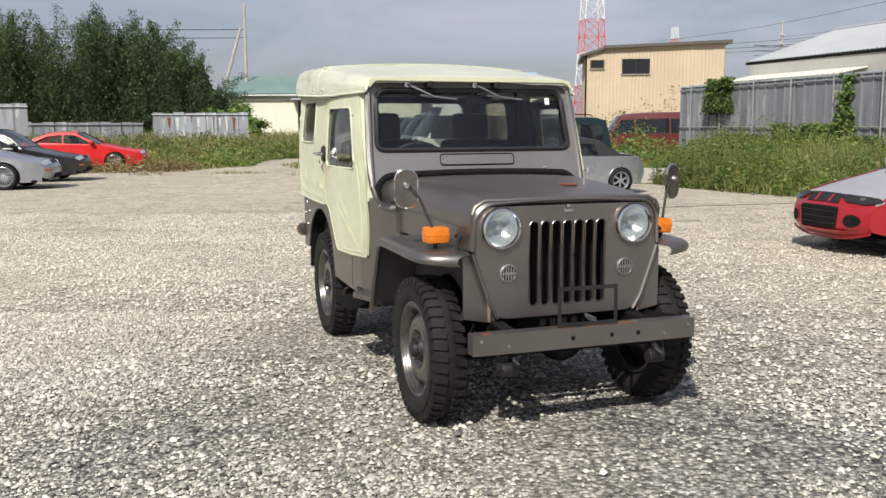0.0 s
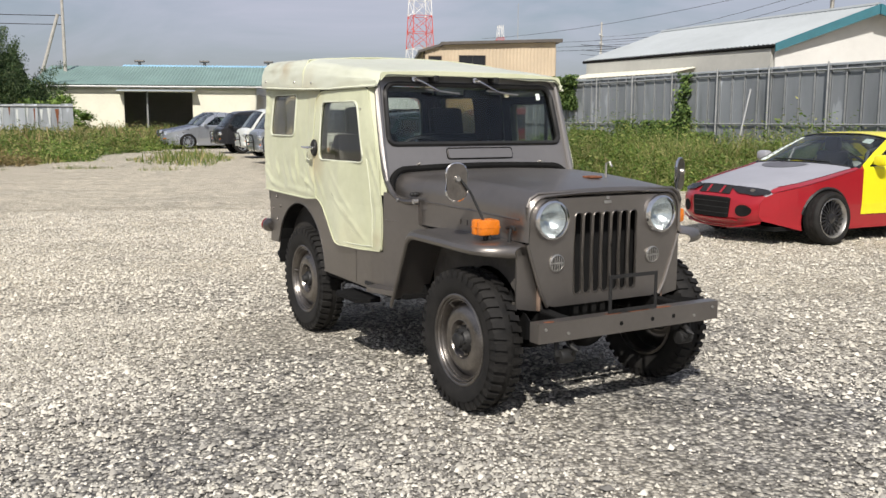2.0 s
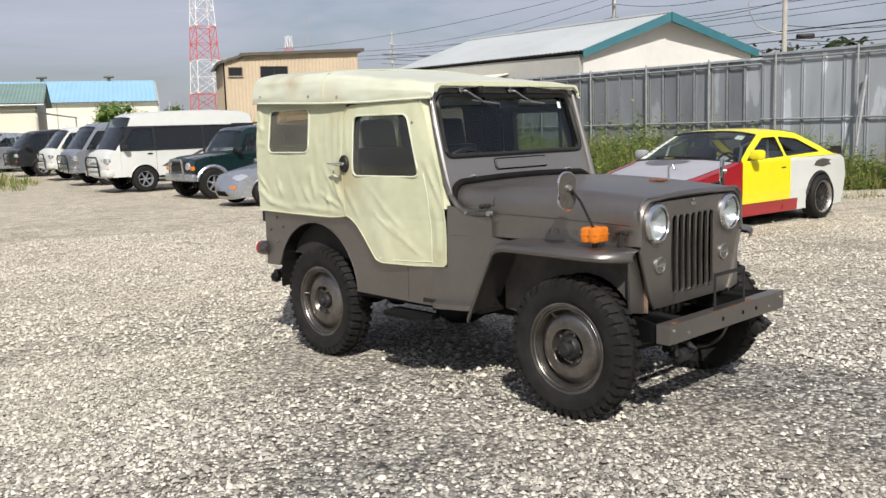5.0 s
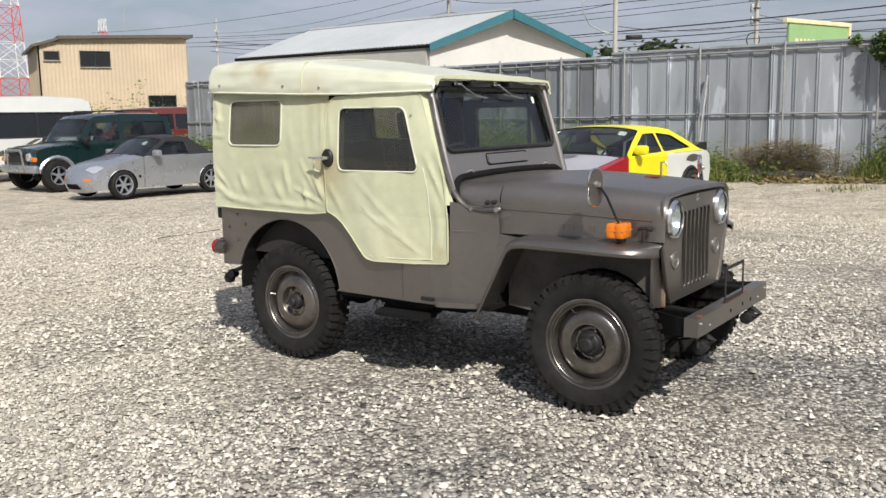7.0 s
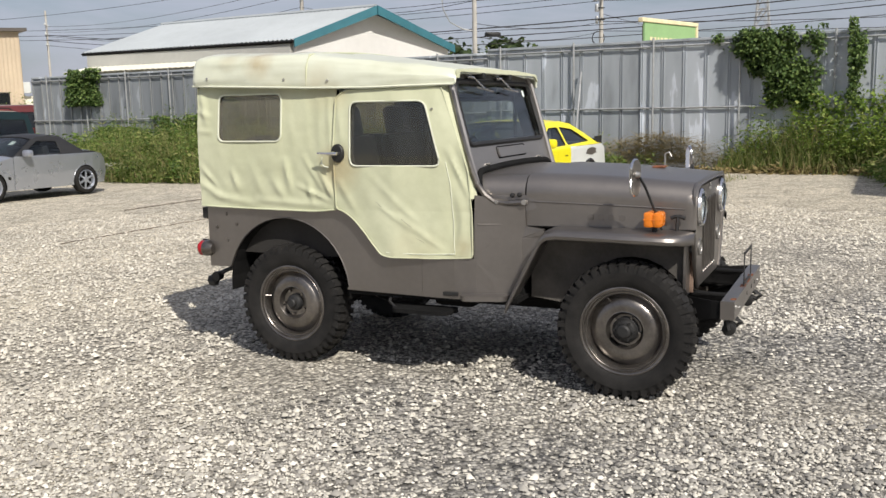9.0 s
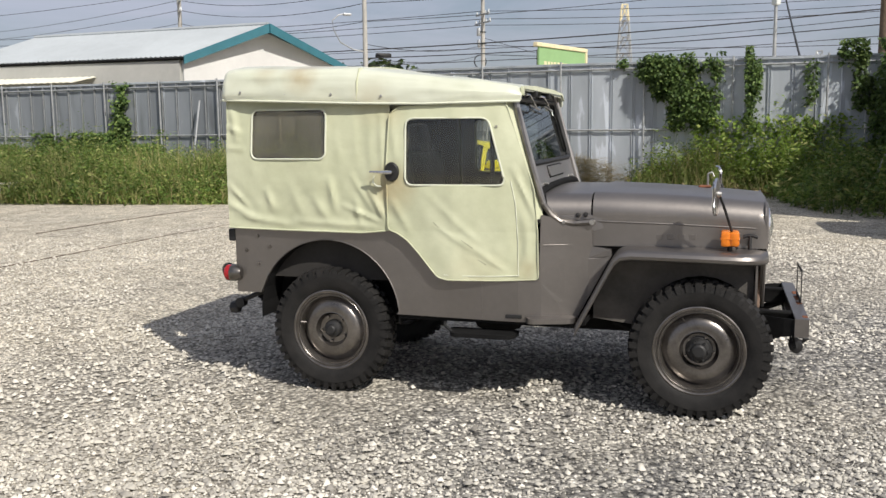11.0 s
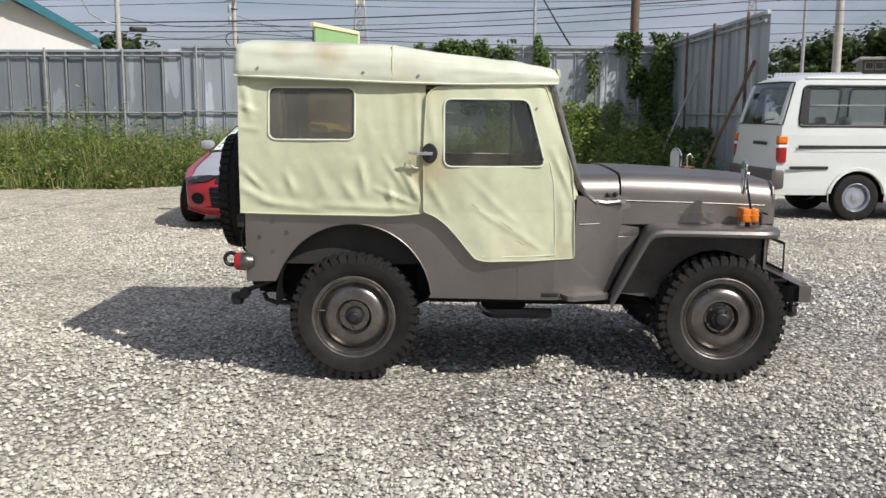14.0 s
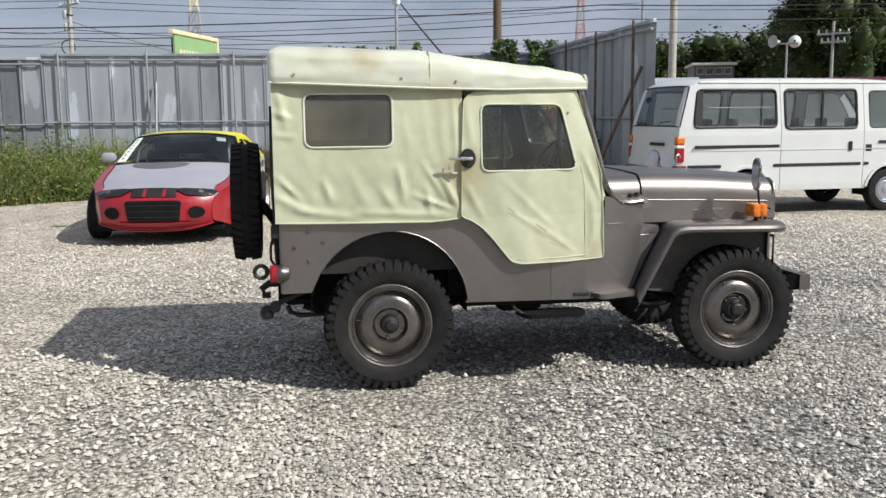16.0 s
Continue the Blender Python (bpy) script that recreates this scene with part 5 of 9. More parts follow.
        for a, b in (((0.80, 0.905), (0.86, 0.863)), ((0.885, 0.80), (0.93, 0.775)), ((0.64, 1.00), (0.68, 0.972))):
            P("scuff", tube([side_cloth(s, 0.9, 0.0125)(a[0] + (b[0] - a[0]) * k / 4, a[1] + (b[1] - a[1]) * k / 4, 0) for k in range(5)], 0.0011, 4), "scuff", "thin scuff line", parent=d)
        P("door_stud", cyl(side_cloth(s, 0, 0.015)(0.985, 1.505, 0), side_cloth(s, 0, 0.024)(0.985, 1.505, 0), 0.006, seg=8), "steel", parent=d)
    # roof: crowned top, round shoulders, valance with hem
    xs = [-0.615, -0.60, -0.57, -0.5, -0.4, -0.3, -0.2, -0.1, 0, 0.1, 0.18, 0.22, 0.26, 0.34, 0.44, 0.54, 0.64, 0.74, 0.84, 0.94, 1.02, 1.07, 1.095, 1.105]
    xs = sorted(set(xs + [round(-0.58 + 0.04 * k, 3) for k in range(41)]))
    rows = []
    for x in xs:
        edge = lerp(((-0.615, 1.80), (-0.60, 1.832), (-0.55, 1.842), (0.2, 1.826), (0.25, 1.818), (0.7, 1.765), (1.02, 1.728), (1.08, 1.715), (1.105, 1.69)), x)
        crown = lerp(((-0.615, 1.82), (-0.55, 1.882), (0.0, 1.868), (0.22, 1.855), (0.58, 1.800), (1.02, 1.738), (1.105, 1.70)), x)
        hem = lerp(((-0.615, 1.668), (0.22, 1.636), (0.6, 1.628), (1.105, 1.634)), x)
        half = lerp(((-0.615, 0.700), (-0.59, 0.725), (0.2, 0.73), (0.8, 0.705), (1.03, 0.672), (1.105, 0.648)), x)
        row = []
        n_top = 30
        prof = [(half + 0.012, hem), (half + 0.016, hem + 0.03), (half + 0.012, (hem + edge) / 2), (half + 0.003, edge - 0.05), (half - 0.012, edge - 0.022), (half - 0.04, edge - 0.002)]
        prof = [(a[0] + (b[0] - a[0]) * u, a[1] + (b[1] - a[1]) * u) for a, b in zip(prof, prof[1:]) for u in (0.0, 0.34, 0.67)] + [prof[-1]]
        # slack along the valance and a tuck under the roof edge
        sag = lambda z, o: wrinkle(x + o, z * 1.4, 1.1) + 0.012 * max(0.0, noise.noise((x * 1.3 + o, z * 15 - x * 1.5, 11))) + 0.006 * noise.noise((x * 5 + o, z * 22, 3)) + 0.004 * noise.noise((x * 13 - o, z * 16 + x * 9, 7))
        for y, z in prof:
            row.append((x, -y - sag(z, 3), z + 0.004 * noise.noise((x * 6, z * 9, 1))))
        inner = half - 0.04
        for k in range(1, n_top):
            y = -inner + 2 * inner * k / n_top
            c = 1 - abs(y / inner) ** 2.2
            row.append((x, y, edge + (crown - edge) * c + 0.008 * noise.noise((x * 3, y * 3, 2)) + 0.006 * noise.noise((x * 7 + y * 3, y * 9, 4)) + 0.005 * max(0, noise.noise((x * 11, y * 5 - x * 6, 6))) * (0.4 + abs(y / inner))))
        for y, z in reversed(prof):
            row.append((x, y + sag(z, 8), z + 0.004 * noise.noise((x * 6, z * 9, 5))))
        rows.append(row)
    roof = P("canvas_roof", thicken(loft(rows), 0.006), "canvas_roof", "cream canvas roof sagging towards the windscreen", True)
    for s in (-1, 1):
        P("roof_hem", tube([(x, s * (lerp(((-0.615, 0.700), (-0.59, 0.725), (0.2, 0.73), (0.8, 0.705), (1.03, 0.672), (1.105, 0.648)), x) + 0.018), lerp(((-0.615, 1.668), (0.22, 1.636), (0.6, 1.628), (1.105, 1.634)), x)) for x in (-0.61, -0.4, -0.2, 0, 0.2, 0.4, 0.6, 0.8, 0.95, 1.03, 1.10)], 0.007, 6), "canvas_edge", smooth=True, parent=roof)
        for x in (-0.48, -0.20, 0.07, 0.36):
            z = lerp(((-0.615, 1.712), (0.22, 1.68), (0.6, 1.66)), x)
            P("press_stud", cyl((x, s * 0.735, z), (x, s * 0.752, z), 0.009, 0.007, 8), "steel", parent=roof)
    P("lining", loft([[(x, y * 0.955, z - 0.03) for x, y, z in row[14:-14]] for row in rows[3:-4]]), "lining", "dark layer added inside the canvas to dim the cabin", True, roof)
    P("roof_seam", tube([(0.222, -0.748, 1.65), (0.222, -0.742, 1.75), (0.222, -0.70, 1.822)] + [(0.222, y, 1.822 + 0.033 * (1 - abs(y / 0.69) ** 2.2)) for y in (-0.6, -0.4, -0.2, 0, 0.2, 0.4, 0.6)] + [(0.222, 0.70, 1.822), (0.222, 0.742, 1.75), (0.222, 0.75, 1.65)], 0.006, 6), "canvas", smooth=True, parent=roof)
    P("header_flap", plate(soften([(-0.64, 1.655), (-0.60, 1.70), (0.60, 1.70), (0.64, 1.655), (0.63, 1.712), (0.3, 1.726), (-0.3, 1.726), (-0.63, 1.712)], 0.02), (), lambda u, v, w: (1.10 + w - (v - 1.69) * 0.2, u, v), 0.014, 0.05), "canvas", smooth=True, parent=roof)
    # rear curtain with its window
    rwins = [rounded(-0.57, 0.57, 1.20, 1.615, 0.06)]
    back = P("canvas_back", plate([(-0.72, 0.95), (0.72, 0.95), (0.70, 1.70), (-0.70, 1.70)], rwins, lambda u, v, w: (-0.598 + w - wrinkle(u * 1.1 + 2, v, 0.8), u, v), 0.006, 0.05), "canvas", "cream canvas rear curtain", True)
    for o in rwins:
        P("vinyl_window", plate(o, (), lambda u, v, w: (-0.596 + w, u, v), 0.002), "door_vinyl", "wide crumpled clear rear window", parent=back, shadow=False)
    P("lining", plate([(-0.68, 0.97), (0.68, 0.97), (0.66, 1.66), (-0.66, 1.66)], rwins, lambda u, v, w: (-0.570 + w, u, v), 0.004), "lining", "dark layer added inside the canvas to dim the cabin", parent=back)
    P("curtain_strap", tube([(-0.606, -0.62, 1.55), (-0.612, -0.62, 1.2), (-0.606, -0.62, 0.97)], 0.008, 6), "black", parent=back)
    # hood bows inside
    for x in (-0.5, 0.25, 0.95):
        top = lerp(((-0.6, 1.83), (0.2, 1.81), (1.0, 1.69)), x)
        P("hood_bow", tube([(x, -0.66, 1.0), (x, -0.65, top - 0.08), (x, -0.55, top), (x, 0, top + 0.015), (x, 0.55, top), (x, 0.65, top - 0.08), (x, 0.66, 1.0)], 0.013, 8), "black", smooth=True)
    # ---- inside ----
    for y in (-0.32, 0.32):
        seat = P("seat_cushion", box(0.32, 0.80, y - 0.24, y + 0.24, 0.72, 0.86, 0.04), "seat", "black vinyl seat", True)
        b = box(-0.05, 0.05, y - 0.23, y + 0.23, 0.0, 0.52, 0.04)
        b.transform(Matrix.Translation((0.34, 0, 0.84)) @ Matrix.Rotation(radians(-10), 4, "Y"))
        P("seat_back", b, "seat", "", True, seat)
        b = box(-0.04, 0.04, y - 0.13, y + 0.13, 0.50, 0.70, 0.035)
        b.transform(Matrix.Translation((0.33, 0, 0.84)) @ Matrix.Rotation(radians(-10), 4, "Y"))
        P("headrest", b, "seat", "", True, seat)
        P("seat_base", box(0.34, 0.78, y - 0.22, y + 0.22, 0.485, 0.72, 0.01), "dark", "", False, seat)
    P("rear_bench", box(-0.45, 0.1, -0.40, 0.40, 0.70, 0.80, 0.03), "seat")
    P("bench_base", box(-0.43, 0.08, -0.38, 0.38, 0.485, 0.70, 0.01), "dark")
    P("dashboard", box(1.06, 1.155, -0.57, 0.57, 0.95, 1.15, 0.02), "dash_grey")
    sw = Matrix.Translation((0.94, -0.32, 1.17)) @ Matrix.Rotation(radians(-58), 4, "Y")
    ringw = tube([(0.20 * math.cos(a * math.pi / 16), 0.20 * math.sin(a * math.pi / 16), 0) for a in range(32)], 0.012, 8, closed=True)
    for a in (0, 120, 240):
        tube([(0, 0, -0.02), (0.2 * math.cos(radians(a)), 0.2 * math.sin(radians(a)), 0)], 0.008, 6, ringw)
    ringw.transform(sw)
    P("steering_wheel", ringw, "black", "thin black steering wheel", True)
    P("steering_column", cyl((0.95, -0.32, 1.16), (1.3, -0.32, 0.90), 0.022, seg=10), "black", smooth=True)
    P("gear_lever", tube([(0.98, 0.0, 0.5), (0.9, 0.02, 0.8), (0.86, 0.03, 0.95)], 0.009, 6), "black")
    return j


build_jeep()

# ---- parked cars: x ahead, origin on the ground under the front axle ----


def car_wheel_meshes(R, r, w, style):
    turn = Matrix.Rotation(radians(90), 4, "X")
    h = w / 2
    ty = lathe([(r - 0.004, h * 0.7), (r + 0.01, h * 0.95), ((R + r) / 2, h * 1.02), (R - 0.02, h * 0.9), (R - 0.004, h * 0.7), (R, 0), (R - 0.004, -h * 0.7), (R - 0.02, -h * 0.9), ((R + r) / 2, -h * 1.02), (r + 0.01, -h * 0.95), (r - 0.004, -h * 0.7)], 40, closed=True)
    for k in (-0.4, 0.0, 0.4):
        lathe([(R + 0.001, h * k + 0.006), (R + 0.004, h * k + 0.02), (R + 0.001, h * k + 0.034)], 40, ty)
    ty.transform(turn)
    rim = lathe([(r * 0.92, -h * 0.8), (r * 0.93, h * 0.5), (r, h * 0.72), (r + 0.008, h * 0.92), (r, h * 0.95), (r * 0.94, h * 0.78), (r * 0.90, h * 0.45)], 36)
    rim.transform(turn)
    face = bmesh.new()
    n, wide = {"mesh": (10, 0.018), "five": (5, 0.05), "six": (6, 0.04), "disc": (0, 0)}[style]
    for k in range(n):
        a = 2 * math.pi * k / n
        b2 = box(0.04, r * 0.95, -wide / 2, wide / 2, h * 0.40, h * 0.62, 0.006)
        b2.transform(Matrix.Rotation(a, 4, "Z"))
        join(face, b2)
        if style == "mesh":
            b2 = box(0.05, r * 0.95, -wide / 2, wide / 2, h * 0.42, h * 0.6, 0.004)
            b2.transform(Matrix.Rotation(a + math.pi / n, 4, "Z"))
            join(face, b2)
    lathe([(0.055, h * 0.3), (0.055, h * 0.68), (0.03, h * 0.74), (0, h * 0.74)], 18, face)
    if style == "disc":
        lathe([(r * 0.9, h * 0.3), (r * 0.7, h * 0.55), (r * 0.5, h * 0.5), (r * 0.3, h * 0.6), (0, h * 0.62)], 28, face)
    face.transform(turn)
    back = lathe([(r * 0.9, h * 0.05), (0, h * 0.05)], 24)
    back.transform(turn)
    return ty, rim, face, back


WHEELS = {}


def car_wheel(parent, m, R, r, w, style, rim_mat, face_mat):
    key = (R, r, w, style, rim_mat, face_mat)
    if key not in WHEELS:
        ty, rim, face, back = car_wheel_meshes(R, r, w, style)
        WHEELS[key] = (finish("tyre", ty, "rubber", True), finish("rim", rim, rim_mat, True), finish("spokes", face, face_mat, True), finish("brake_disc", back, "dark"))
    wheel = new("wheel")
    wheel.parent = parent
    wheel.matrix_basis = m
    for n, me in zip(("tyre", "rim", "spokes", "brake_disc"), WHEELS[key]):
        part(n, me, None, wheel)


def clipped(outline, holes, lim, dice):
    b = sheet(outline, holes, dice)
    for axis, lo, hi in ((Vector((1, 0, 0)), lim[0], lim[1]), (Vector((0, 1, 0)), lim[2], lim[3])):
        for at, no in ((lo, -axis), (hi, axis)):
            if at is not None:
                bmesh.ops.bisect_plane(b, geom=list(b.verts) + list(b.edges) + list(b.faces), plane_co=axis * at, plane_no=no, clear_outer=True, dist=1e-5)
    return b


def car(name, m, label, spec, steer=0.0):
    """A car from its side outline: top is the line over the car from front sill to rear sill as (x, z, bow)."""
    c = thing(name, m, label, "car" if name != "van" else "van")
    top, W, wb, ra = spec["top"], spec["half"], spec["wb"], spec["arch"]
    belt = spec["belt"]
    xf, xr = top[0][0], top[-1][0]
    mid, span = (xf + xr) / 2, (xf - xr) / 2
    height = max(p[1] for p in top)

    def half(x, z):
        plan = 1 - spec.get("nose", 0.12) * abs((x - mid) / span) ** 5 - spec.get("taper", 0.0) * max(0.0, (x - 0.12) / (xf - 0.12)) ** 1.8
        t = max(0.0, (z - belt) / (height - belt))
        low = max(0.0, (0.45 - z) / 0.45)
        return W * plan * (1 - spec.get("tumble", 0.2) * t) * (1 - 0.05 * low)
    sill = spec.get("sill", 0.2)
    bottom = []
    for ax in (-wb, 0.0):
        z0 = spec["R"] * 0.98
        a0 = math.degrees(math.asin(max(-1, min(1, (sill - z0) / ra))))
        bottom += arc(ax, z0, ra, 180 - a0, a0, 14)
    outline = [(x, z) for x, z, _ in top] + [(xr, sill)] * (abs(top[-1][1] - sill) > 0.01) + bottom + [(xf, sill)] * (sill < top[0][1] - 0.01 and not spec.get("cut_chin"))
    wins = spec["windows"]
    holes = [soften(w, spec.get("win_round", 0.04), 3) for w in wins]
    for s in (-1, 1):
        for pn, material, lim in spec["sides"]:
            b = clipped(outline, holes, lim, 0.22)
            if not b.faces:
                continue
            for v in b.verts:
                v.co = Vector((v.co.x, s * half(v.co.x, v.co.y), v.co.y))
            part(pn, thicken(b, 0.012), material, c)
        for h in holes:
            part("side_window", plate(h, (), lambda u, v, w: (u, s * (half(u, v) - 0.008 - w), v), 0.003), spec.get("glass", "glass"), c, visible_shadow=False)
            part("window_seal", tube([(u, s * (half(u, v) + 0.001), v) for u, v in h], 0.008, 5, closed=True), spec.get("seal", "black"), c)
        for ax in (-wb, 0.0):
            part("arch_lip", tube([(x, s * (half(x, z) - 0.004), z) for x, z in arc(ax, spec["R"] * 0.98, ra, 170, 10, 12)], spec.get("lip", 0.012), 5), spec.get("lip_mat", "black"), c)
            rows = [[(x, s * (half(x, z) - 0.01), z), (x, s * (W - 0.30), z)] for x, z in arc(ax, spec["R"] * 0.98, ra, 190, -10, 12)]
            part("wheel_well", loft(rows), "dark", c)
            turn = Matrix.Rotation(math.pi if s > 0 else 0, 4, "Z")
            car_wheel(c, Matrix.Translation((ax, s * (W - (spec.get("front_inset", spec.get("inset", 0.11)) if ax == 0 else spec.get("inset", 0.11))), spec["R"])) @ Matrix.Rotation(radians(steer) if ax == 0 else 0, 4, "Z") @ Matrix.Rotation(radians(s * spec.get("camber", 0.0)) if ax == 0 else 0, 4, "X") @ turn @ Matrix.Rotation(ax * 1.7 + s, 4, "Y"), spec["R"], spec["rim"], spec.get("tw", 0.2), spec["style"], spec.get("rim_mat", "silver"), spec.get("face_mat", "silver"))
    fr = [-1, -0.985, -0.94, -0.85, -0.7, -0.45, -0.15, 0.15, 0.45, 0.7, 0.85, 0.94, 0.985, 1]
    for pn, i0, i1, material in spec["strips"]:
        rows = []
        for i in range(i0, i1 + 1):
            x, z, bow = top[i]
            a, b2 = top[max(0, i - 1)], top[min(len(top) - 1, i + 1)]
            d = Vector((b2[0] - a[0], b2[1] - a[1])).normalized()
            n = Vector((-d.y, d.x))
            n = -n if n.dot(Vector((x - mid, z - 0.5))) < 0 else n
            w = half(x, z)
            rows.append([(x + n.x * bow * (1 - abs(f) ** 3), f * w, z + n.y * bow * (1 - abs(f) ** 3)) for f in fr])
        is_glass = material in ("glass", "dark_glass")
        part(pn, thicken(loft(rows), 0.006 if is_glass else 0.012), material, c, smooth=True, visible_shadow=not is_glass)
        if is_glass:
            part("glass_seal", tube([Vector(p) * 1.0 for p in rows[0]] + [Vector(p) for p in rows[-1][::-1]], 0.012, 5, closed=True), "black", c)
    part("floor_pan", box(xr + 0.1, xf - 0.1, -W + 0.12, W - 0.12, sill, sill + 0.05), "dark", c)
    part("cabin_floor", box(spec["cabin"][0], spec["cabin"][1], -W + 0.1, W - 0.1, sill + 0.06, belt - 0.18, 0.03), "dark", c)
    top_z = belt + 0.18 - spec.get("seat_drop", 0.0)
    for sx in spec["seats"]:
        for y in (-W * 0.45, W * 0.45):
            part("seat", join(box(sx - 0.08, sx + 0.08, y - 0.22, y + 0.22, top_z - 0.43, top_z, 0.05), box(sx - 0.05, sx + 0.05, y - 0.12, y + 0.12, top_z, top_z + 0.18, 0.04)), "seat", c, smooth=True)

    def skin(s, f, w=0.0):
        """A point on the skin over the top: s along the outline's points, f across from -1 to 1, w out from it."""
        i = max(0, min(len(top) - 2, int(s)))
        u = s - i
        pts = []
        for k in (i, i + 1):
            x, z, bow = top[k]
            a, b3 = top[max(0, k - 1)], top[min(len(top) - 1, k + 1)]
            d = Vector((b3[0] - a[0], b3[1] - a[1])).normalized()
            n = Vector((-d.y, d.x))
            n = -n if n.dot(Vector((x - mid, z - 0.5))) < 0 else n
            bulge = bow * (1 - abs(f) ** 3) + w
            pts.append(Vector((x + n.x * bulge, f * (half(x, z) + w * abs(f) ** 4), z + n.y * bulge)))
        return pts[0].lerp(pts[1], u)

    def patch(pn, outline, material, lift=0.004, thick=0.01, label="", dice=0.12, rnd=0.0):
        o = soften(outline, rnd, 3) if rnd else outline
        return part(pn, plate(o, (), lambda u, v, w: skin(v, u, lift + w), thick, dice), material, c, label, True)
    return c, half, skin, patch


def side_mirror(c, half, x, z, material):
    for s in (-1, 1):
        y = half(x, z)
        part("door_mirror", box(x - 0.07, x + 0.07, min(s * (y + 0.03), s * (y + 0.21)), max(s * (y + 0.03), s * (y + 0.21)), z - 0.01, z + 0.12, 0.04), material, c, smooth=True)
        part("mirror_stalk", cyl((x, s * (y - 0.02), z + 0.02), (x, s * (y + 0.06), z + 0.04), 0.022, seg=8), material, c)


COUPE_TOP = [(0.79, 0.29, 0.14), (0.84, 0.345, 0.16), (0.84, 0.49, 0.16), (0.78, 0.575, 0.14), (0.67, 0.622, 0.09), (0.32, 0.70, 0.06), (0.0, 0.77, 0.05), (-0.42, 0.86, 0.05), (-0.50, 0.885, 0.05), (-0.85, 1.075, 0.06), (-1.18, 1.235, 0.06), (-1.32, 1.265, 0.05), (-1.75, 1.28, 0.04), (-2.12, 1.235, 0.05), (-2.5, 1.085, 0.05), (-2.86, 0.93, 0.04), (-2.96, 0.91, 0.035), (-3.16, 0.89, 0.04), (-3.30, 0.83, 0.05), (-3.36, 0.60, 0.07), (-3.30, 0.30, 0.07), (-3.25, 0.22, 0.05)]
COUPE = dict(top=COUPE_TOP, half=0.865, wb=2.525, arch=0.355, R=0.315, rim=0.225, belt=0.88, sill=0.17, tumble=0.26, nose=0.06, taper=0.16, tw=0.22, inset=0.07,
             windows=[[(-0.66, 0.90), (-1.60, 0.925), (-1.60, 1.195), (-1.27, 1.19)], [(-1.65, 0.925), (-2.56, 0.955), (-2.10, 1.155), (-1.65, 1.20)]],
             sides=[], strips=[], cabin=(-2.5, -0.5), seats=(-1.45,), style="mesh")


def build_yellow_coupe():
    spec = dict(COUPE)
    spec.update(sides=[("front_fender", "red", (-0.57, None, None, None)), ("door", "yellow", (-1.72, -0.57, 0.34, None)), ("side_skirt", "red", (-1.95, -0.57, None, 0.34)), ("rear_quarter", "white", (None, -1.95, None, 0.90)), ("rear_quarter", "white", (-1.95, -1.72, 0.34, 0.90)), ("roof_pillar", "yellow", (None, -1.72, 0.90, None))],
                strips=[("front_bumper", 0, 3, "red"), ("hood", 3, 8, "grey_primer"), ("windscreen", 8, 10, "glass"), ("roof", 10, 13, "yellow"), ("rear_window", 13, 15, "dark_glass"), ("trunk_lid", 15, 18, "white"), ("rear_bumper", 18, 21, "white")],
                rim_mat="steel", face_mat="black_paint", seal="black", lip=0.03, lip_mat="black", inset=0.045, front_inset=-0.01, camber=4.0, cut_chin=True)
    c, half, skin, patch = car("sports_coupe", pose(5.07, 10.725, 0, 0, 0, -164.4), "patchwork red, yellow, white and grey drift coupe on gravel", spec, 3)
    # lower mouth, side ducts, lamps, vents
    patch("bumper_mouth", [(-0.46, 0.95), (0.46, 0.95), (0.50, 2.12), (-0.50, 2.12)], "dark", 0.003, 0.004, "black bumper opening", 0.12, 0.10)
    patch("mouth_lip", [(-0.62, 0.62), (0.62, 0.62), (0.54, 0.86), (-0.54, 0.86)], "red", 0.006, 0.016)
    patch("splitter", [(-0.97, 0.02), (0.97, 0.02), (0.97, 0.10), (-0.97, 0.10)], "red", 0.012, 0.02)
    for z in (1.2, 1.5, 1.8):
        patch("mouth_slat", [(-0.45, z), (0.45, z), (0.45, z + 0.04), (-0.45, z + 0.04)], "black", 0.006, 0.004)
    patch("grille_bar", [(-0.40, 2.36), (0.40, 2.36), (0.37, 2.88), (-0.37, 2.88)], "black", 0.004, 0.006, "black centre grille", 0.1, 0.04)
    for s in (-1, 1):
        patch("bumper_duct", [(s * (0.75 + 0.145 * math.cos(a * math.pi / 9)), 1.42 + 0.36 * math.sin(a * math.pi / 9)) for a in range(18)], "dark", 0.004, 0.004, "oval bumper duct")
        patch("duct_rim", [(s * (0.75 + 0.175 * math.cos(a * math.pi / 9)), 1.42 + 0.45 * math.sin(a * math.pi / 9)) for a in range(18)], "red", 0.0015, 0.003)
        patch("headlight", [(s * 0.36, 2.86), (s * 0.58, 2.52), (s * 0.86, 2.62), (s * 0.965, 2.95), (s * 0.985, 3.6), (s * 0.90, 3.75), (s * 0.60, 3.12)], "smoke", 0.006, 0.014, "smoked narrow headlight", 0.08, 0.05)
        patch("headlight_bulb", [(s * (0.78 + 0.04 * math.cos(a * math.pi / 5)), 2.98 + 0.16 * math.sin(a * math.pi / 5)) for a in range(10)], "dash_grey", 0.021, 0.003)
        patch("bumper_stripe", [(s * 0.17 - 0.02, 2.36), (s * 0.17 + 0.035, 2.36), (s * 0.17 + 0.05, 2.88), (s * 0.17, 2.88)], "red", 0.012, 0.004)
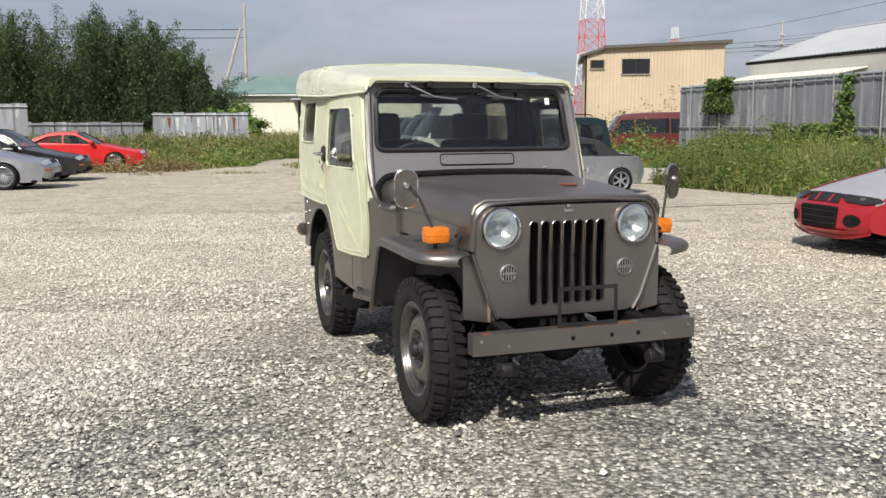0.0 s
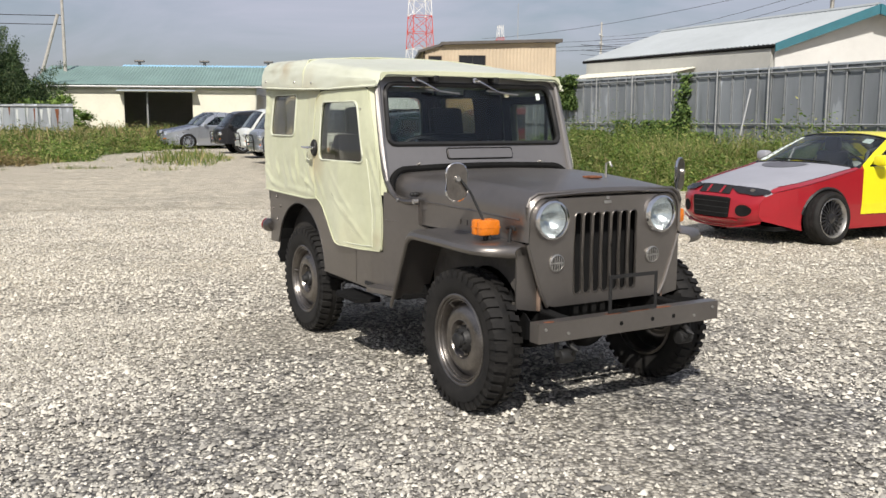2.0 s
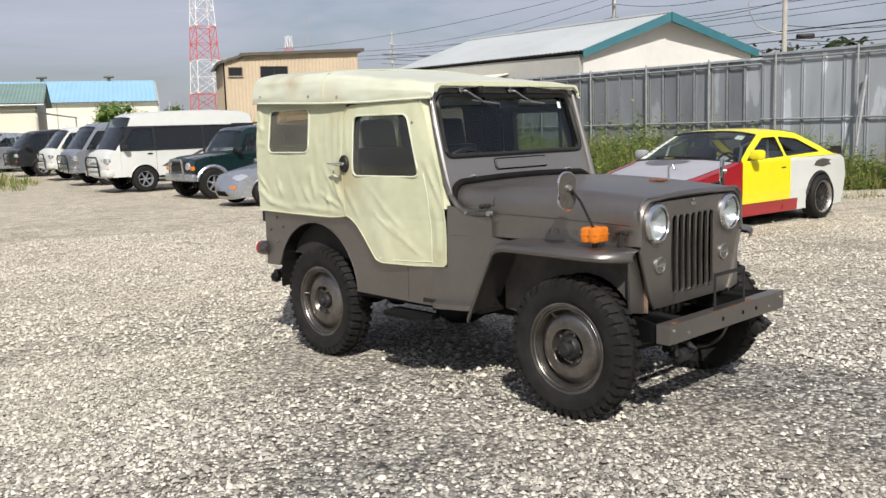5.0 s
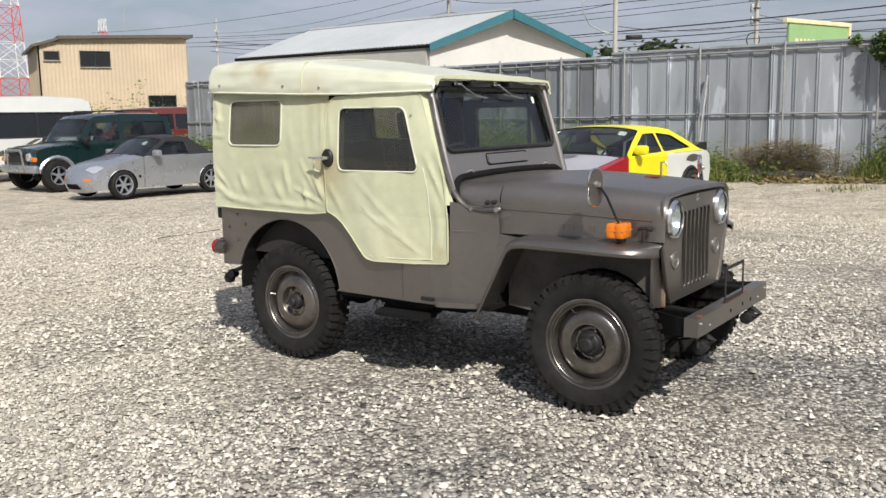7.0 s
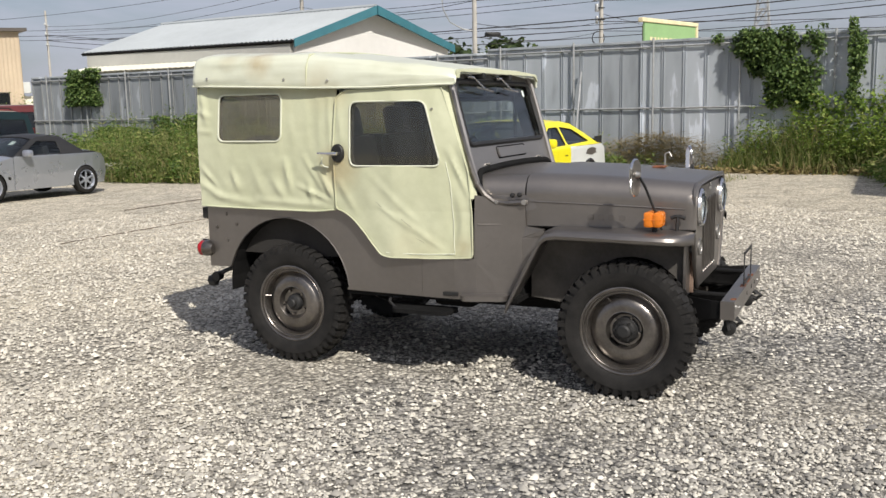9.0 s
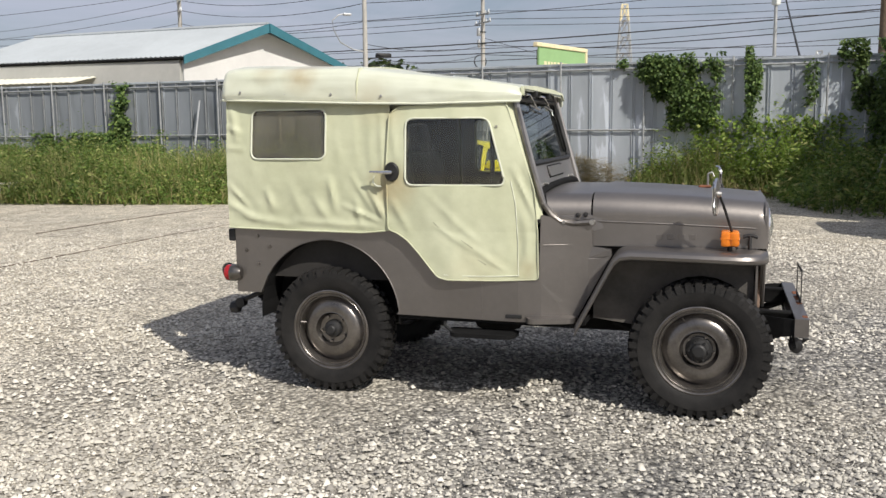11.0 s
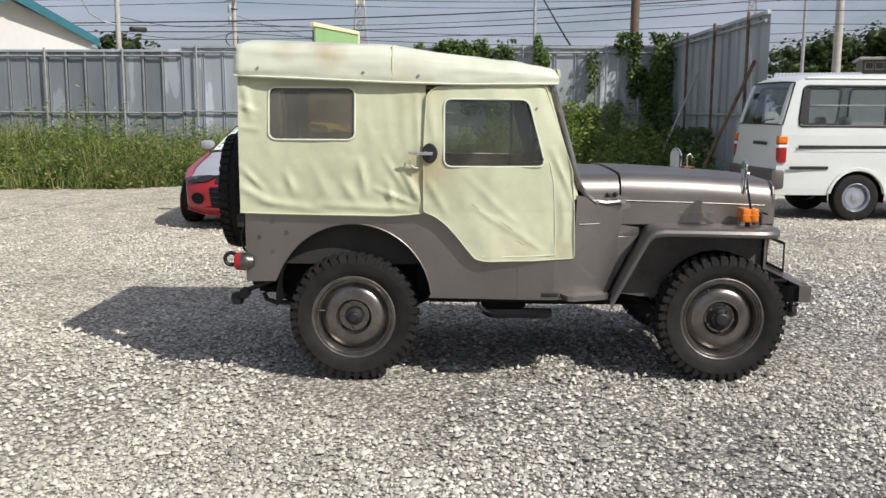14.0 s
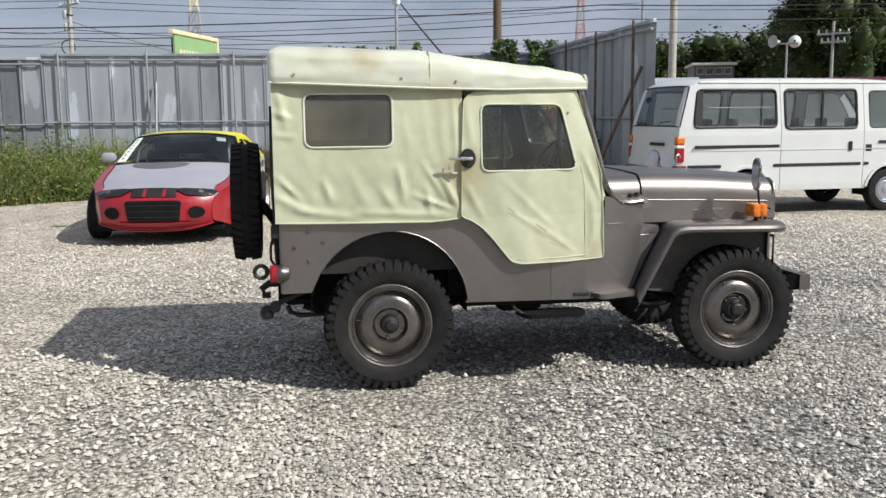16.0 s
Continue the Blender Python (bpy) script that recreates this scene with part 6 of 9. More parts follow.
        patch("fender_top", [(s * 0.86, 4.30), (s * 0.93, 3.80), (s * 1.0, 3.70), (s * 1.0, 8.0), (s * 0.93, 8.0), (s * 0.89, 6.2)], "red", 0.003, 0.006, "red fender top beside the hood")
        patch("fender_shut_line", [(s * 0.855, 4.30), (s * 0.865, 4.30), (s * 0.895, 6.2), (s * 0.935, 8.0), (s * 0.925, 8.0), (s * 0.885, 6.2)], "dark", 0.010, 0.002)
        patch("tail_lamp", [(s * 0.5, 18.2), (s * 0.93, 18.2), (s * 0.93, 18.9), (s * 0.5, 18.9)], "red_lens", 0.006, 0.01)
    patch("hood_edge", [(-0.56, 3.02), (0.56, 3.02), (0.56, 2.90), (-0.56, 2.90)], "black", 0.003, 0.003)
    patch("hood_patch", [(0.42 * math.cos(a * math.pi / 12) - 0.22, 7.0 + 0.55 * math.sin(a * math.pi / 12)) for a in range(24)], "dull_patch", 0.004, 0.002, "darker grey round patch on the hood")
    patch("screen_banner", [(-0.93, 8.15), (-0.80, 8.12), (-0.84, 9.85), (-0.95, 9.85)], "sticker", 0.004, 0.003, "pale sticker strip down the windscreen edge")
    for k in range(7):
        patch("banner_dot", [(-0.875 + 0.022 * math.cos(a) - 0.004 * k, 8.35 + 0.22 * k + 0.05 * math.sin(a)) for a in (0, 1, 2, 3, 4, 5)], "dash_grey", 0.008, 0.002)
    patch("price_tag", [(0.62, 9.55), (0.80, 9.55), (0.80, 9.85), (0.62, 9.85)], "sticker", -0.02, 0.002)
    patch("wiper", [(-0.6, 8.12), (0.5, 8.06), (0.5, 8.10), (-0.6, 8.16)], "black", 0.006, 0.012)
    for s, pm in ((-1, "grey_primer"), (1, "yellow")):
        y = half(-0.78, 0.93)
        part("door_mirror", box(-0.85, -0.71, min(s * (y + 0.03), s * (y + 0.21)), max(s * (y + 0.03), s * (y + 0.21)), 0.92, 1.05, 0.04), pm, c, smooth=True)
        part("mirror_stalk", cyl((-0.78, s * (y - 0.02), 0.95), (-0.78, s * (y + 0.06), 0.97), 0.022, seg=8), pm, c)
    # cage, spoiler, screen banner, wiper, door handle, stickers
    for s in (-1, 1):
        part("cage_bar", tube([(-0.75, s * 0.66, 0.55), (-0.95, s * 0.60, 1.08), (-1.35, s * 0.56, 1.17), (-1.62, s * 0.56, 1.18)], 0.02, 6), "steel", c)
        part("cage_bar", tube([(-1.62, s * 0.62, 0.5), (-1.62, s * 0.56, 1.18)], 0.02, 6), "steel", c)
        part("cage_bar", tube([(-1.62, s * 0.56, 1.16), (-1.64, -s * 0.58, 0.62)], 0.018, 6), "steel", c)
        part("spoiler_stand", box(-3.18, -3.06, s * 0.55 - 0.02, s * 0.55 + 0.02, 0.84, 0.95, 0.01), "black", c)
        part("spoiler_end", box(-3.28, -3.00, s * 0.76 - 0.012, s * 0.76 + 0.012, 0.89, 1.02, 0.008), "black", c)
        part("door_handle", box(-1.60, -1.48, min(s * (half(-1.54, 0.78) - 0.005), s * (half(-1.54, 0.78) + 0.012)), max(s * (half(-1.54, 0.78) - 0.005), s * (half(-1.54, 0.78) + 0.012)), 0.765, 0.795, 0.005), "black", c)
    part("cage_bar", tube([(-1.62, -0.56, 1.18), (-1.62, 0.56, 1.18)], 0.02, 6), "steel", c)
    part("spoiler", box(-3.26, -3.02, -0.76, 0.76, 0.95, 0.975, 0.01), "black", c)
    part("steering_wheel", tube([(-0.95 - 0.05 * math.sin(a * math.pi / 8), 0.37 + 0.17 * math.cos(a * math.pi / 8), 0.84 + 0.16 * math.sin(a * math.pi / 8)) for a in range(16)], 0.015, 6, closed=True), "black", c)
    part("scuff", plate([(-2.60 + 0.22 * math.cos(a * math.pi / 6) * (1 + 0.3 * math.sin(3 * a)), 0.80 + 0.06 * math.sin(a * math.pi / 6)) for a in range(12)], (), lambda u, v, w: (u, half(u, v) + 0.003 + w, v), 0.002), "dash_grey", c, "dark scuff on the white rear quarter")


def build_white_van():
    top = [(0.98, 0.36, 0.04), (1.08, 0.48, 0.06), (1.09, 0.90, 0.06), (1.02, 1.08, 0.06), (0.92, 1.18, 0.07), (0.55, 1.62, 0.08), (0.34, 1.84, 0.07), (0.15, 1.955, 0.045), (-0.4, 1.985, 0.035), (-1.5, 1.995, 0.035), (-2.8, 1.985, 0.035), (-3.16, 1.955, 0.03), (-3.30, 1.885, 0.03), (-3.40, 1.58, 0.03), (-3.465, 1.315, 0.03), (-3.51, 0.90, 0.03), (-3.53, 0.70, 0.03), (-3.52, 0.44, 0.03)]
    spec = dict(top=top, half=0.845, wb=2.39, arch=0.40, R=0.325, rim=0.19, belt=1.22, sill=0.36, tumble=0.13, nose=0.05, tw=0.19, inset=0.10,
                windows=[[(-3.25, 1.30), (-1.93, 1.30), (-1.93, 1.84), (-3.17, 1.84)], [(-1.78, 1.27), (-0.58, 1.27), (-0.58, 1.84), (-1.78, 1.84)], [(-0.36, 1.27), (0.58, 1.27), (0.36, 1.60), (0.18, 1.82), (-0.36, 1.82)]],
                sides=[("side_panel", "white", (None, -1.86, None, None)), ("sliding_door", "white", (-1.85, -0.46, None, None)), ("front_door", "white", (-0.45, 0.62, None, None)), ("front_corner", "white", (0.63, None, None, None))],
                strips=[("front_panel", 0, 4, "white"), ("windscreen", 4, 6, "glass"), ("roof", 6, 12, "white"), ("rear_window", 12, 14, "glass"), ("tailgate", 14, 16, "white"), ("rear_bumper", 16, 17, "black")],
                cabin=(-3.3, 0.7), seats=(-0.35, -1.3, -2.4), style="disc", rim_mat="silver", face_mat="silver", glass="van_glass", seat_drop=0.16, lip=0.032, lip_mat="white", win_round=0.07)
    d = Vector((0.402, -0.915)).normalized()
    right = Vector((d.y, -d.x))
    rear = Vector((8.02, 4.31)) - right * 0.80
    fa = rear + d * 3.48
    c, half, skin, patch = car("van", pose(fa.x, fa.y, 0, 0, 0, math.degrees(math.atan2(d.y, d.x))), "white long passenger van with black side mouldings", spec)
    for s in (-1, 1):
        lamp = part("tail_lamp", box(-3.52, -3.40, min(s * 0.74, s * 0.842), max(s * 0.74, s * 0.838), 0.80, 1.165, 0.02), "red_lens", c, "upright tail lamp", True)
        part("amber_section", box(-3.524, -3.398, min(s * 0.74, s * 0.845), max(s * 0.74, s * 0.841), 1.065, 1.168, 0.015), "amber", lamp)
        part("clear_section", box(-3.524, -3.398, min(s * 0.74, s * 0.845), max(s * 0.74, s * 0.841), 1.005, 1.05, 0.01), "sticker", lamp)
        for x0, x1, z in ((-3.36, -2.82, 0.735), (-1.97, -0.50, 0.735), (-0.44, -0.36, 0.735)):
            part("side_moulding", box(x0, x1, min(s * 0.845, s * 0.858), max(s * 0.845, s * 0.858), z - 0.022, z + 0.022, 0.006), "black", c)
        part("door_rail", box(-3.25, -1.88, min(s * 0.842, s * 0.850), max(s * 0.842, s * 0.850), 0.995, 1.04, 0.004), "black", c)
        part("door_handle", box(-0.72, -0.66, min(s * 0.845, s * 0.868), max(s * 0.845, s * 0.868), 0.93, 1.07, 0.01), "black", c)
        part("door_handle", box(-0.20, -0.05, min(s * 0.845, s * 0.866), max(s * 0.845, s * 0.866), 1.04, 1.08, 0.008), "black", c)
        part("vent_plate", box(-0.42, -0.32, min(s * 0.843, s * 0.852), max(s * 0.843, s * 0.852), 0.92, 1.02, 0.004), "black", c)
        part("window_bar", box(-1.19, -1.16, min(s * 0.80, s * 0.828), max(s * 0.80, s * 0.828), 1.28, 1.84), "black", c)
        part("inner_rail", cyl((-3.0, s * 0.74, 1.58), (-1.95, s * 0.74, 1.58), 0.012, seg=6), "pipe", c)
        part("gutter", tube([(x, s * (half(x, 1.945) + 0.008), 1.945) for x in (0.2, -0.5, -1.5, -2.5, -3.15)], 0.012, 6), "white", c)
        part("headlight", box(1.06, 1.12, min(s * 0.45, s * 0.75), max(s * 0.45, s * 0.75), 0.72, 0.90, 0.03), "lamp_glass", c, smooth=True)
    side_mirror(c, half, 0.62, 1.25, "black")
    part("rear_wiper", tube([(-3.485, 0.0, 1.27), (-3.475, -0.22, 1.37), (-3.47, -0.5, 1.39)], 0.008, 6), "black", c)
    for h in spec["windows"][:2]:
        for s in (-1, 1):
            inner = [(u, v) for u, v in soften(h, 0.07, 3)]
            part("window_rubber", tube([(u, s * (half(u, v) + 0.003), v) for u, v in inner], 0.020, 6, closed=True), "black", c, smooth=True)
    for s in (-1, 1):
        part("rear_band", plate([(-3.24, 1.31), (-3.12, 1.31), (-3.09, 1.83), (-3.17, 1.83)], (), lambda u, v, w: (u, s * (half(u, v) + 0.001 + w), v), 0.004), "black", c)
        part("crease_line", plate([(-3.3, 0.955), (0.6, 0.955), (0.6, 0.963), (-3.3, 0.963)], (), lambda u, v, w: (u, s * (half(u, v) + 0.002 + w), v), 0.006, 0.3), "white", c)
    part("tailgate_trim", box(-3.545, -3.53, -0.45, 0.02, 1.03, 1.075, 0.004), "black", c, "black tailgate grip")
    for y in (-0.11, 0.03):
        part("plate_bolt", box(-3.535, -3.515, y - 0.012, y + 0.012, 0.84, 0.875, 0.004), "black", c, m=Matrix.Identity(4))
    for s in (-1, 1):
        for (xa, za), (xb, zb) in (((-3.298, 1.885), (-3.40, 1.58)), ((-3.40, 1.58), (-3.468, 1.315))):
            pb = bmesh.new()
            for x, z in ((xa, za), (xb, zb)):
                for dx in (-0.012, 0.012):
                    for w in (0.0, 0.115):
                        pb.verts.new((x + dx, s * (half(x, z) - w), z))
            bmesh.ops.convex_hull(pb, input=pb.verts)
            part("rear_pillar", pb, "white", c)
    part("rear_bumper_bar", box(-3.60, -3.40, -0.83, 0.83, 0.43, 0.715, 0.05), "dash_grey", c, smooth=True)
    part("underview_mirror", box(-3.40, -3.30, 0.35, 0.5, 1.66, 1.76, 0.03), "black", c, smooth=True)


def build_roadster():
    top = [(0.46, 0.18, 0.12), (0.51, 0.30, 0.17), (0.49, 0.42, 0.17), (0.42, 0.53, 0.14), (0.24, 0.635, 0.08), (0.0, 0.70, 0.05), (-0.38, 0.775, 0.05), (-0.46, 0.79, 0.05), (-0.72, 0.96, 0.05), (-0.96, 1.10, 0.05), (-1.08, 1.14, 0.05), (-1.35, 1.16, 0.04), (-1.62, 1.11, 0.05), (-1.86, 0.95, 0.04), (-2.02, 0.845, 0.035), (-2.3, 0.82, 0.04), (-2.55, 0.76, 0.05), (-2.66, 0.66, 0.08), (-2.70, 0.42, 0.08), (-2.62, 0.22, 0.06)]
    spec = dict(top=top, half=0.70, wb=2.06, arch=0.305, R=0.272, rim=0.185, belt=0.79, sill=0.19, tumble=0.22, nose=0.2, tw=0.17, inset=0.08,
                windows=[[(-0.62, 0.81), (-1.52, 0.82), (-1.48, 1.05), (-1.05, 1.07)]],
                sides=[("front_fender", "silver", (-0.45, None, None, 0.80)), ("door", "silver", (-1.42, -0.455, None, 0.80)), ("rear_quarter", "silver", (None, -1.425, None, 0.80)), ("roof_side", "seat", (None, None, 0.80, None))],
                strips=[("front_bumper", 0, 3, "silver"), ("hood", 3, 7, "silver"), ("windscreen", 7, 9, "glass"), ("soft_top", 9, 12, "seat"), ("rear_window", 12, 14, "dark_glass"), ("trunk_lid", 14, 16, "silver"), ("rear_bumper", 16, 19, "silver")],
                cabin=(-1.8, -0.5), seats=(-1.3,), style="six", rim_mat="silver", face_mat="silver", lip=0.008, lip_mat="silver")
    c, half, skin, patch = car("roadster", pose(1.28, 19.69, 0, 0, 0, -162), "small silver two-seat roadster with black top", spec)
    for s in (-1, 1):
        patch("headlight", [(s * 0.50, 2.62), (s * 0.84, 2.45), (s * 0.95, 2.9), (s * 0.93, 3.55), (s * 0.68, 3.45)], "lamp_glass", 0.004, 0.01, "", 0.1, 0.06)
        patch("indicator", [(s * 0.62, 1.45), (s * 0.86, 1.45), (s * 0.86, 1.75), (s * 0.62, 1.75)], "amber", 0.004, 0.006)
        part("fender_vent", cyl((-0.35, s * (half(-0.35, 0.42) - 0.01), 0.42), (-0.35, s * (half(-0.35, 0.42) + 0.006), 0.42), 0.03, seg=10), "dark", c)
        part("door_handle", box(-1.30, -1.18, min(s * 0.70, s * 0.712), max(s * 0.70, s * 0.712), 0.64, 0.66, 0.004), "steel", c)
    patch("bumper_mouth", [(-0.42, 0.5), (0.42, 0.5), (0.36, 1.15), (-0.36, 1.15)], "dark", 0.003, 0.004, "", 0.12, 0.08)
    side_mirror(c, half, -0.68, 0.80, "silver")
    patch("price_tag", [(0.3, 8.2), (0.5, 8.2), (0.5, 8.6), (0.3, 8.6)], "sticker", -0.02, 0.002)


def build_green_suv():
    top = [(0.46, 0.42, 0.03), (0.49, 0.60, 0.04), (0.49, 0.86, 0.05), (0.44, 0.96, 0.05), (0.2, 1.02, 0.04), (-0.42, 1.07, 0.035), (-0.52, 1.09, 0.035), (-0.72, 1.38, 0.04), (-0.90, 1.62, 0.04), (-1.02, 1.70, 0.04), (-1.8, 1.76, 0.035), (-2.8, 1.75, 0.035), (-3.05, 1.68, 0.03), (-3.14, 1.30, 0.03), (-3.18, 1.05, 0.03), (-3.20, 0.70, 0.03), (-3.18, 0.45, 0.03)]
    spec = dict(top=top, half=0.80, wb=2.42, arch=0.43, R=0.365, rim=0.205, belt=1.06, sill=0.42, tumble=0.15, nose=0.06, tw=0.24, inset=0.06,
                windows=[[(-0.74, 1.12), (-1.62, 1.12), (-1.62, 1.56), (-0.98, 1.56)], [(-1.75, 1.12), (-2.98, 1.14), (-2.94, 1.57), (-1.75, 1.57)]],
                sides=[("front_fender", "green_paint", (-0.5, None, None, None)), ("door", "green_paint", (-1.68, -0.505, None, None)), ("rear_quarter", "green_paint", (None, -1.685, None, None))],
                strips=[("front_panel", 0, 3, "green_paint"), ("hood", 3, 6, "green_paint"), ("windscreen", 6, 8, "glass"), ("roof", 8, 12, "green_paint"), ("rear_window", 12, 14, "dark_glass"), ("tailgate", 14, 16, "green_paint")],
                cabin=(-2.9, -0.55), seats=(-1.35, -2.3), style="five", rim_mat="silver", face_mat="silver", lip=0.05, lip_mat="silver")
    c, half, skin, patch = car("off_road_car", pose(0.69, 22.75, 0, 0, 0, -163) @ Matrix.Scale(0.935, 4), "dark green three-door off-road car with silver flares", spec)
    for s in (-1, 1):
        part("headlight", cyl((0.50, s * 0.52, 0.80), (0.56, s * 0.52, 0.80), 0.10, 0.09, 16), "lamp_glass", c, smooth=True)
        part("indicator", box(0.46, 0.54, min(s * 0.64, s * 0.78), max(s * 0.64, s * 0.78), 0.70, 0.80, 0.02), "amber", c)
        part("roof_rail", tube([(-1.2, s * 0.62, 1.78), (-1.3, s * 0.62, 1.84), (-2.6, s * 0.62, 1.84), (-2.7, s * 0.62, 1.79)], 0.016, 6), "black", c)
    part("front_bumper", box(0.44, 0.58, -0.82, 0.82, 0.44, 0.62, 0.05), "silver", c, smooth=True)
    part("bull_bar", tube([(0.58, -0.36, 0.50), (0.61, -0.36, 0.88), (0.61, -0.28, 0.96), (0.61, 0.28, 0.96), (0.61, 0.36, 0.88), (0.58, 0.36, 0.50)], 0.03, 8), "steel", c, smooth=True)
    part("grille", box(0.50, 0.55, -0.40, 0.40, 0.68, 0.90, 0.02), "black", c)
    side_mirror(c, half, -0.66, 1.10, "black")


VAN_TOP = [(0.86, 0.42, 0.05), (0.94, 0.56, 0.08), (0.94, 0.92, 0.07), (0.89, 1.04, 0.06), (0.74, 1.12, 0.06), (0.50, 1.45, 0.06), (0.26, 1.78, 0.06), (0.08, 1.87, 0.05), (-0.7, 1.93, 0.045), (-2.2, 1.96, 0.045), (-3.0, 1.93, 0.04), (-3.26, 1.84, 0.04), (-3.36, 1.45, 0.04), (-3.42, 1.12, 0.04), (-3.44, 0.80, 0.04), (-3.42, 0.46, 0.04)]


def build_people_carrier(m, paint, label, tall=0.0, band="dark_glass", pillar=None):
    spec = dict(top=[(x, z + (tall if z > 1.7 else 0), b) for x, z, b in VAN_TOP], half=0.83, wb=2.24, arch=0.40, R=0.345, rim=0.20, belt=1.10, sill=0.42, tumble=0.17, nose=0.06, tw=0.22, inset=0.07,
                windows=[[(-0.30, 1.12), (0.62, 1.12), (0.40, 1.45), (0.22, 1.68), (-0.30, 1.68)], [(-0.36, 1.12), (-0.36, 1.70), (-1.70, 1.72), (-1.70, 1.12)], [(-1.76, 1.12), (-1.76, 1.72), (-3.12, 1.70), (-3.22, 1.14)]],
                sides=[("front_door", paint, (-0.34, 0.62, None, 1.09)), ("side_panel", paint, (None, -0.345, None, 1.09)), ("front_corner", paint, (0.625, None, None, None)), ("window_band", pillar or paint, (None, 0.62, 1.093, 1.74)), ("roof_side", paint, (None, 0.62, 1.743, None))],
                strips=[("front_panel", 0, 4, paint), ("windscreen", 4, 6, "glass"), ("roof", 6, 11, paint), ("rear_window", 11, 13, "dark_glass"), ("tailgate", 13, 15, paint)],
                cabin=(-3.2, 0.55), seats=(-0.3, -1.3, -2.3), style="six", rim_mat="silver", face_mat="silver", glass=band, lip=0.014, lip_mat=paint)
    c, half, skin, patch = car("van", m, label, spec)
    for s in (-1, 1):
        part("headlight", box(0.86, 0.99, min(s * 0.48, s * 0.79), max(s * 0.48, s * 0.79), 0.78, 0.93, 0.03), "lamp_glass", c, smooth=True)
        part("indicator", box(0.88, 0.97, min(s * 0.66, s * 0.78), max(s * 0.66, s * 0.78), 0.60, 0.65, 0.015), "amber", c)
        part("front_door_glass", plate([(-0.26, 1.14), (0.56, 1.14), (0.36, 1.45), (0.20, 1.64), (-0.26, 1.64)], (), lambda u, v, w: (u, s * (half(u, v) - 0.004 - w), v), 0.003), "glass", c)
    part("front_bumper", box(0.80, 1.03, -0.82, 0.82, 0.44, 0.62, 0.05), paint, c, smooth=True)
    part("bull_bar", tube([(1.08, -0.45, 0.44), (1.12, -0.45, 0.86), (1.12, -0.35, 0.95), (1.12, 0.35, 0.95), (1.12, 0.45, 0.86), (1.08, 0.45, 0.44)], 0.021, 8), "black", c, smooth=True)
    part("bull_bar", tube([(1.11, -0.45, 0.70), (1.11, 0.45, 0.70)], 0.024, 8), "black", c, smooth=True)
    part("grille", box(0.92, 1.0, -0.44, 0.44, 0.80, 0.92, 0.02), "black", c)
    part("side_step", cyl((-0.35, 0.84, 0.34), (-1.9, 0.84, 0.34), 0.03, seg=8), "steel", c, smooth=True)
    side_mirror(c, half, 0.52, 1.14, "black")
    if pillar:
        for s in (-1, 1):
            for flash in ([(-0.46, 0.66), (-0.78, 0.82), (-0.80, 0.66)], [(-0.86, 0.70), (-0.88, 0.86), (-1.12, 0.86), (-1.05, 0.72)], [(-1.35, 0.93), (-1.62, 1.06), (-1.78, 1.06), (-1.50, 0.93)], [(-1.62, 0.93), (-1.90, 1.07), (-2.02, 1.07), (-1.76, 0.93)], [(-1.88, 0.93), (-2.12, 1.075), (-2.32, 1.075), (-2.02, 0.93)]):
                part("flank_flash", plate(flash, (), lambda u, v, w: (u, s * (half(u, v) + 0.003 + w), v), 0.002), "dash_grey", c, "dark painted flash")
            part("door_handle", box(-0.24, -0.10, min(s * 0.828, s * 0.846), max(s * 0.828, s * 0.846), 0.99, 1.03, 0.006), "black", c)
            part("door_shut_line", plate([(-0.346, 0.45), (-0.340, 0.45), (-0.340, 1.08), (-0.346, 1.08)], (), lambda u, v, w: (u, s * (half(u, v) + 0.001 + w), v), 0.002), "dark", c)
    return c


